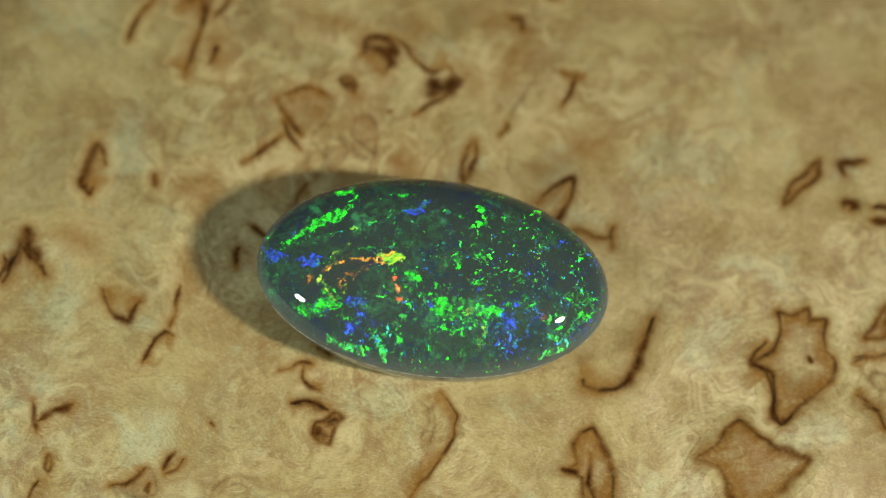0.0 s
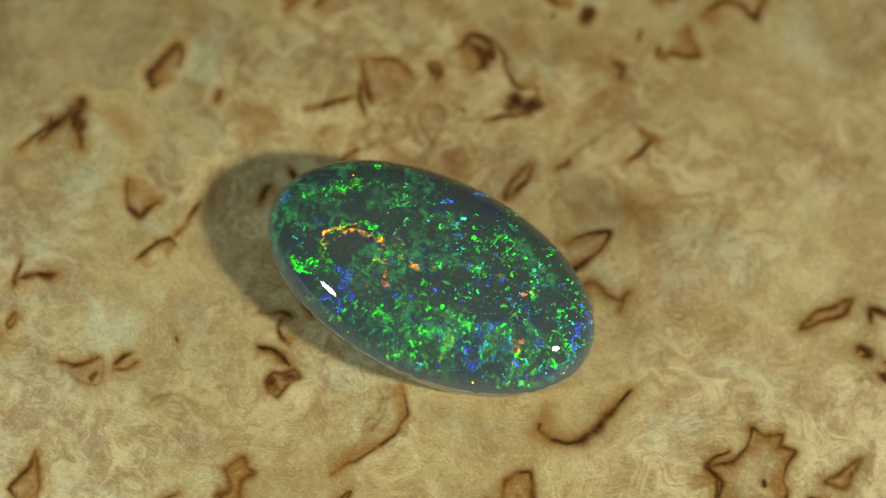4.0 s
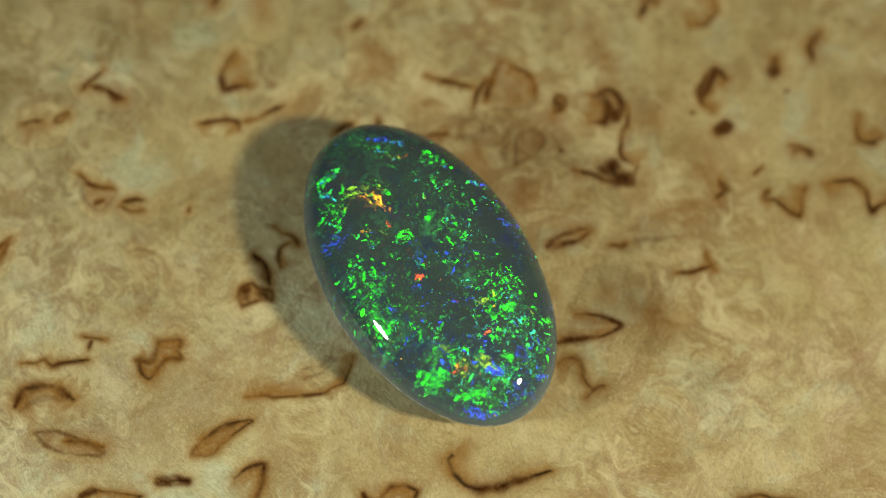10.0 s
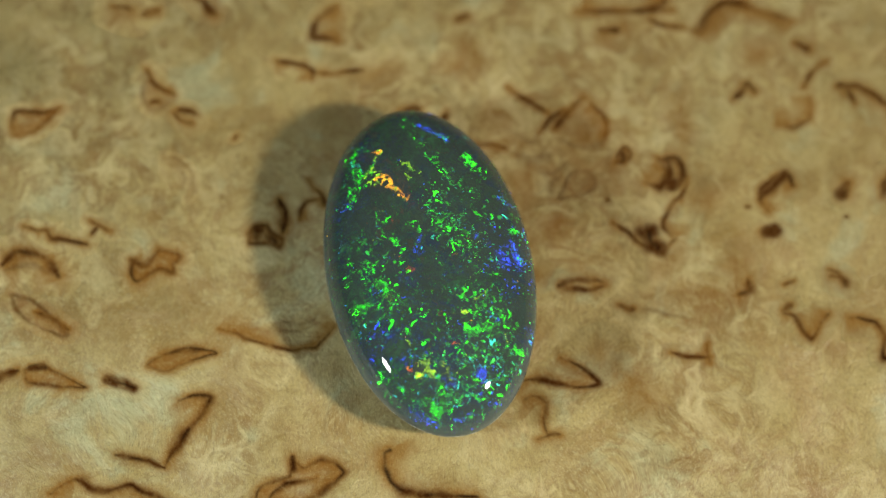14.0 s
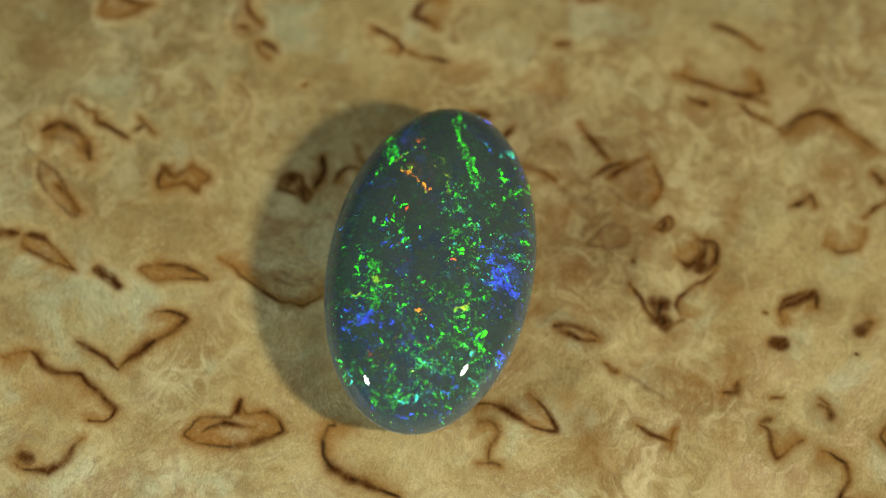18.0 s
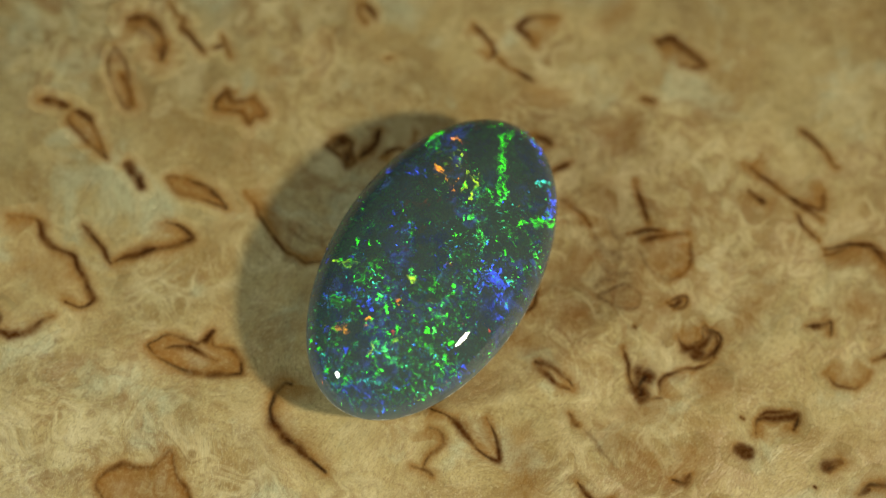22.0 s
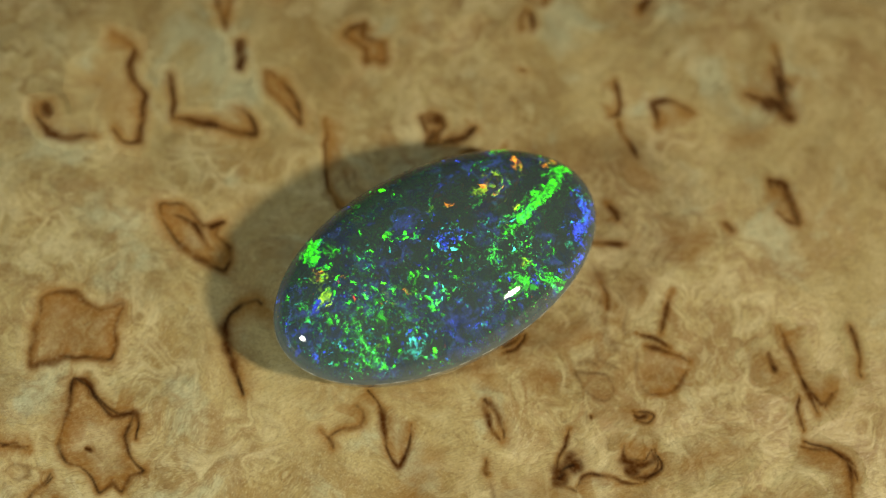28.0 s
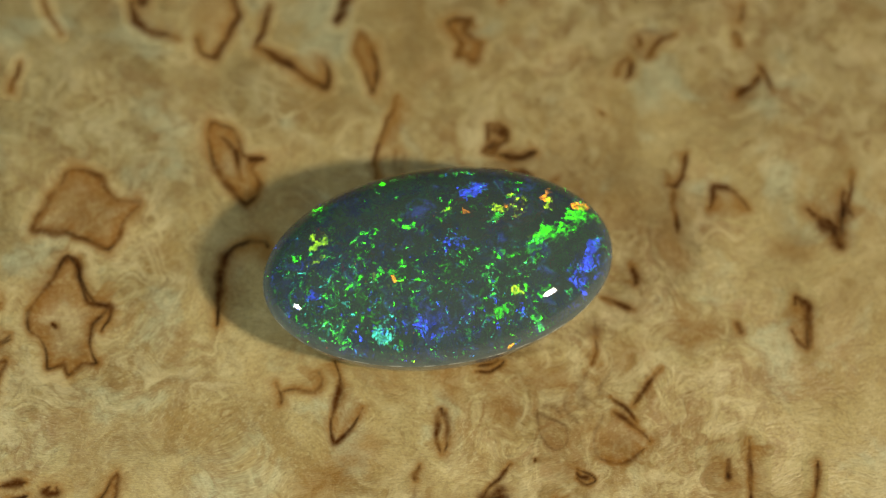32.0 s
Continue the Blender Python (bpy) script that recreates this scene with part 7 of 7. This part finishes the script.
dust(5.9, "t", 44, 0.95, "3.71,0.85 5.82,1.67")
dust(5.9, "t", 70, 0.95, "-2.64,1.65 -0.69,1.47")
dust(5.9, "b", 34, 1.05, "1.15,0.26 2.95,-0.50")
dust(5.9, "g", 50, 0.76, "5.97,-1.99 6.93,-0.52")
dust(5.9, "b", 50, 1.19, "3.84,0.29 6.39,0.15")
dust(5.9, "g", 20, 0.71, "2.07,1.80 2.90,1.50")
dust(8.8, "t", 60, 1.05, "-2.83,1.42 -0.62,1.24")
dust(8.8, "g", 60, 1.05, "2.63,1.47 5.05,2.36")
dust(8.8, "c", 50, 1.05, "4.08,0.97 6.03,1.61")
dust(8.8, "g", 50, 0.95, "-1.21,-2.74 2.29,-2.98")
dust(8.8, "b", 40, 1.43, "-0.60,0.34 5.22,0.11")
dust(11.7, "t", 60, 1.05, "3.68,0.97 5.65,2.25")
dust(11.7, "g", 60, 1.05, "3.39,0.83 5.86,2.17")
dust(11.7, "b", 36, 1.19, "3.39,0.83 5.65,2.25")
dust(11.7, "t", 60, 1.05, "-2.75,1.29 -0.48,2.17")
dust(11.7, "g", 40, 0.95, "-2.49,1.19 -0.55,1.93")
dust(11.7, "g", 60, 0.81, "-0.65,-2.88 2.03,-2.43")
dust(11.7, "g", 40, 0.71, "2.08,1.62 3.25,2.18")
dust(14.8, "g", 40, 0.95, "-2.64,0.20 -0.45,1.15")
dust(14.8, "t", 50, 0.95, "-2.62,0.44 -0.44,1.39")
dust(14.8, "g", 50, 0.81, "-0.22,-2.68 2.21,-2.00")
dust(14.8, "c", 50, 1.05, "4.44,0.36 5.32,2.43")
dust(14.8, "g", 50, 0.95, "6.11,-0.76 6.64,1.33")
dust(14.8, "b", 40, 0.95, "-0.21,2.81 1.95,3.54")
dust(14.8, "b", 30, 0.95, "2.83,-3.24 4.74,-1.09")


LEAF = 0.021
# how strongly the platelets turned to the second lamp and to the key lamp gleam
GAIN = (0.49, 0.40)
# halfway between the eye and each lamp
TO_EYE = (Vector(eye) - Vector((0, 0, 0.004))).normalized()
TO_KEY, TO_SECOND = Vector((0.71, -0.29, 0.64)).normalized(), Vector((-0.77, -0.41, 0.50)).normalized()
HALF_KEY, HALF_SECOND = (TO_EYE + TO_KEY).normalized(), (TO_EYE + TO_SECOND).normalized()


def turn_at(seconds):
    k = min(max(int(seconds // 2), 0), len(TURN) - 2)
    return TURN[k] + (TURN[k + 1] - TURN[k]) * (seconds / 2 - k)


def dome(x, y):
    """Height and normal of the crown over points of the stone, in millimetres."""
    r = np.sqrt((x / LONG) ** 2 + (y / SHORT) ** 2)
    r = np.clip(r, 1e-6, 0.9995)
    rise = (1 - r**ROUND) ** (1 / SWELL)
    slope = -DOME * rise ** (1 - SWELL) * r ** (ROUND - 1) * ROUND / SWELL
    n = np.stack([-slope * x / (LONG**2 * r), -slope * y / (SHORT**2 * r), np.ones_like(x)], -1)
    return GIRDLE + DOME * rise, n / np.linalg.norm(n, axis=-1, keepdims=True)


scatter = np.random.RandomState(9).rand(256, 256, 6)


def flakes(x, y, size, seed):
    """Uneven little flakes of that size: six random numbers for each one, and how far a point lies inside its flake."""
    u, v = x / size + 900.0 + 17.3 * seed, y / size + 900.0 + 5.1 * seed
    i, j = np.floor(u).astype(int), np.floor(v).astype(int)
    first, second = np.full(x.shape, 9.0), np.full(x.shape, 9.0)
    ci, cj = i.copy(), j.copy()
    for di in (-1, 0, 1):
        for dj in (-1, 0, 1):
            jog = scatter[(i + di) % 256, (j + dj) % 256]
            d = np.hypot(i + di + jog[..., 0] - u, j + dj + jog[..., 1] - v)
            closer = d < first
            second = np.where(closer, first, np.minimum(second, d))
            ci, cj = np.where(closer, i + di, ci), np.where(closer, j + dj, cj)
            first = np.minimum(first, d)
    return scatter[(ci * 7 + 3 * cj) % 256, (cj * 5 + ci + 11 * seed) % 256], second - first


def mirror(seconds, x, y):
    """How platelets at that place of the stone lean to mirror a lamp at that time, and how strongly they gleam: the lamp that lights the place more steeply."""
    back = Matrix.Rotation(-radians(turn_at(seconds) + STONE_TURN), 3, "Z")
    normal = dome(np.array([x]), np.array([y]))[1][0]
    key, second = (normal @ np.array(back @ way) for way in (TO_KEY, TO_SECOND))
    use_key = key > second + (0.22 if seconds < 16 else -0.22)
    return np.array(back @ (HALF_KEY if use_key else HALF_SECOND)), GAIN[use_key]


def build_fires():
    nx, ny = int(2 * LONG / LEAF), int(2 * SHORT / LEAF)
    gx, gy = np.meshgrid(np.arange(nx + 1) * LEAF - LONG, np.arange(ny + 1) * LEAF - SHORT, indexing="ij")
    within = (gx / LONG) ** 2 + (gy / SHORT) ** 2 < 0.975
    high, normals = dome(gx, gy)
    best, shine = np.zeros(gx.shape), np.zeros(gx.shape)
    closest, owner = np.full(gx.shape, 1.0), np.full(gx.shape, -1)
    tilts, tones = np.zeros((*gx.shape, 3)), np.zeros((*gx.shape, 3))
    tilts[..., 2] = 1.0
    wx = gx + (wobble(gx, gy, 0.22) - 0.5) * 0.26 + (wobble(gx + 9, gy, 0.08) - 0.5) * 0.07
    wy = gy + (wobble(gx + 31, gy + 8, 0.22) - 0.5) * 0.26 + (wobble(gx, gy + 13, 0.08) - 0.5) * 0.07
    for index, (seconds, hue, width, points) in enumerate(FIRES):
        line, along = smooth_course(points, False)
        length = np.linalg.norm(np.diff(points, axis=0), axis=1).sum()
        whole = min(1.0, max(0.0, (length + width - 0.45) / 0.5))
        # broad flashes and warm ones are nearly closed sheets, the rest breaks up into flakes
        sheet = width > 0.27 and hue != "t" or hue in "oyr"
        width = width * (1.35 if hue == "b" else 0.95)
        reach = width * 1.7 + 0.3
        lo = np.clip(((line.min(0) - reach + (LONG, SHORT)) / LEAF).astype(int), 0, (nx, ny))
        hi = np.clip(((line.max(0) + reach + (LONG, SHORT)) / LEAF).astype(int) + 2, 0, (nx + 1, ny + 1))
        sl = (slice(lo[0], hi[0]), slice(lo[1], hi[1]))
        x, y = gx[sl], gy[sl]
        if x.size < 4:
            continue
        near, plain = np.full(x.shape, 1e9), np.full(x.shape, 1e9)
        for ax, ay in line:
            near = np.minimum(near, (wx[sl] - ax) ** 2 + (wy[sl] - ay) ** 2)
            plain = np.minimum(plain, (x - ax) ** 2 + (y - ay) ** 2)
        near = np.sqrt(near) / (0.70 * width + 0.02)
        run = points[-1] - points[0] if len(points) > 1 else np.array([1.0, 0.0])
        way = math.atan2(run[1], run[0]) + 0.5 * math.sin(index * 2.4)
        u, v = (wx[sl] * math.cos(way) + wy[sl] * math.sin(way)) / (2.4 if sheet else 1.6), -wx[sl] * math.sin(way) + wy[sl] * math.cos(way)
        coarse, rim = flakes(u, v, 0.090 if sheet else 0.080, index)
        fine, fine_rim = flakes(u, v, 0.042, index + 50)
        dense = (1.0 if sheet else 0.66 + 0.2 * whole) - 0.62 * near ** 1.5
        share = np.maximum(dense - (0.6 * coarse[..., 2] + 0.4 * fine[..., 2]) * (0.7 if sheet else 1.0), (dense - 0.15) * 0.6 - fine[..., 4])
        share = np.where(near < 1.35, share, 0.0)
        mine = within[sl] & (share > best[sl])
        best[sl][mine] = share[mine]
        streak = wobble(u / 2.2 + 3.1 * index, v, 0.045)
        gap = np.clip((rim if sheet else np.maximum(rim, 0.7 * fine_rim)) / 0.16 + (0.65 if sheet else 0.25), 0, 1)
        shine[sl][mine] = (np.clip(share / 0.14, 0, 1) * gap)[mine]
        lean, gain = mirror(seconds, *line[len(line) // 2])
        jitter = np.stack([coarse[..., 3] + 0.4 * fine[..., 3] - 0.7, coarse[..., 4] + 0.4 * fine[..., 4] - 0.7, 0 * x], -1)
        tilts[sl][mine] = (lean + (0.18 if sheet else 0.28) * jitter)[mine]
        near_hues = {"g": "tgg", "t": "gtb", "b": "tbb", "c": "tcb", "y": "gyy", "o": "yoo", "r": "orr"}[hue]
        pick = 0.5 * wobble(x + 6 * index, y + 8, 0.28) + 0.3 * fine[..., 5] + 0.2 * coarse[..., 5]
        first, second, third = (np.array(HUES[h]) for h in (near_hues[0], hue, near_hues[2]))
        low, up = np.clip((0.36 - pick) * 7, 0, 1)[..., None], np.clip((pick - 0.68) * 7, 0, 1)[..., None]
        tone = (second * (1 - low) + first * low) * (1 - up) + third * up
        if sheet:
            glow = (0.10 + 0.36 * streak + 0.35 * coarse[..., 5] ** 3) * (0.35 + 0.65 * fine[..., 1])
        else:
            glow = 0.05 + (0.7 * coarse[..., 5] ** 2 + 0.6 * fine[..., 1] ** 4) * (0.5 + streak)
        glow = glow * (1.3 if hue in "oyr" and seconds < 16 else 1.0)
        tones[sl][mine] = (tone * (gain * glow)[..., None])[mine]
        # a soft glow about the flash, put in as faint platelet colour
        veil = within[sl] & (best[sl] < 0.004) & (near < 1.9)
        best[sl][veil], tilts[sl][veil] = 0.004, (lean + 0.15 * jitter)[veil]
        shine[sl][veil] = np.clip(1.3 - 0.65 * near, 0, 1)[veil]
        tones[sl][veil] = (tone * (gain * (0.09 + 0.24 * fine[..., 1] * streak))[..., None])[veil]
        plain = np.sqrt(plain) / (1.35 * width + 0.12)
        mine = within[sl] & (plain < closest[sl])
        closest[sl][mine], owner[sl][mine] = plain[mine], index
    random.Random(3).shuffle(FLAKES)
    for seconds, hue, x0, y0, size, long, way, glow in FLAKES:
        reach = size * long + 0.05
        lo = np.clip(np.array([(x0 - reach + LONG) / LEAF, (y0 - reach + SHORT) / LEAF]).astype(int), 0, (nx, ny))
        hi = np.clip(np.array([(x0 + reach + LONG) / LEAF, (y0 + reach + SHORT) / LEAF]).astype(int) + 2, 0, (nx + 1, ny + 1))
        sl = (slice(lo[0], hi[0]), slice(lo[1], hi[1]))
        x, y = wx[sl] - x0, wy[sl] - y0
        share = 1.0 - np.hypot((x * math.cos(way) + y * math.sin(way)) / (size * long), (y * math.cos(way) - x * math.sin(way)) / size)
        mine = within[sl] & (share > 0) & (best[sl] < 0.29)
        if not mine.any():
            continue
        # dim colour round the flake imitates its soft glow
        veil = within[sl] & (share > -1.6) & (best[sl] < 0.004)
        best[sl][mine], shine[sl][mine] = 0.3, np.clip(share / 0.4, 0, 1)[mine]
        lean, gain = mirror(seconds, x0, y0)
        tilts[sl][mine], tones[sl][mine] = lean, np.array(HUES[hue]) * gain * glow
        veil &= ~mine
        best[sl][veil], shine[sl][veil], tilts[sl][veil] = 0.003, np.clip(0.65 + 0.4 * share, 0, 1)[veil], lean
        tones[sl][veil] = np.array(HUES[hue]) * gain * (0.10 + 0.10 * glow)
        owner[sl] = np.where((mine | veil) & (owner[sl] < 0), len(FIRES), owner[sl])
    owner[owner < len(FIRES)] = one_piece_each(np.where(owner < len(FIRES), owner, -1))[owner < len(FIRES)]
    tilts /= np.linalg.norm(tilts, axis=-1, keepdims=True)
    # the largest flashes are leaves of their own, the specks between them are one
    count = np.bincount(owner[:-1, :-1][owner[:-1, :-1] >= 0], minlength=len(FIRES) + 1)[:len(FIRES)]
    large = np.argsort(-count)[:290]
    for index in [*large, -1]:
        chosen = owner[:-1, :-1] == index if index >= 0 else (owner[:-1, :-1] >= 0) & ~np.isin(owner[:-1, :-1], large)
        ci, cj = np.nonzero(chosen)
        if len(ci) < 4:
            continue
        corner = np.stack([ci * (ny + 1) + cj, (ci + 1) * (ny + 1) + cj, (ci + 1) * (ny + 1) + cj + 1, ci * (ny + 1) + cj + 1], 1)
        used, faces = np.unique(corner, return_inverse=True)
        faces = faces.reshape(-1, 4)
        gi, gj = used // (ny + 1), used % (ny + 1)
        n = normals[gi, gj]
        co = np.stack([gx[gi, gj], gy[gi, gj], high[gi, gj]], 1) + n * 0.006
        me = bpy.data.meshes.new("colour_flash")
        me.vertices.add(len(used))
        me.vertices.foreach_set("co", (co * MM).ravel())
        me.loops.add(faces.size)
        me.loops.foreach_set("vertex_index", faces.ravel().astype(np.int32))
        me.polygons.add(len(faces))
        me.polygons.foreach_set("loop_start", np.arange(0, faces.size, 4, dtype=np.int32))
        me.update(calc_edges=True)
        rgba = np.concatenate([np.clip(tones[gi, gj], 0, 1), np.ones((len(gi), 1))], 1)
        me.attributes.new("fire", "FLOAT", "POINT").data.foreach_set("value", shine[gi, gj])
        me.attributes.new("fire_tilt", "FLOAT_VECTOR", "POINT").data.foreach_set("vector", tilts[gi, gj].ravel())
        me.attributes.new("fire_colour", "FLOAT_COLOR", "POINT").data.foreach_set("color", rgba.ravel())
        leaf = dress("colour_flash" if index >= 0 else "colour_specks", me, OPAL, opal)
        if index < 0:
            tagged(leaf, "tiny green and blue specks of colour in the stone", kind="stuff")
        me.normals_split_custom_set_from_vertices([tuple(v) for v in n])


build_fires()


# ---------------- motion ----------------
def motions():
    for thing, x, y, turn in ((board, 0.0, 0.0, 0.0), (opal, STONE_X, STONE_Y, STONE_TURN)):
        rows = []
        for k, angle in enumerate(TURN):
            a = radians(angle)
            rows.append((2.0 * k, pose((x * math.cos(a) - y * math.sin(a)) * MM, (x * math.sin(a) + y * math.cos(a)) * MM, 0.0, 0, 0, angle + turn)))
        walk(thing, rows)


motions()
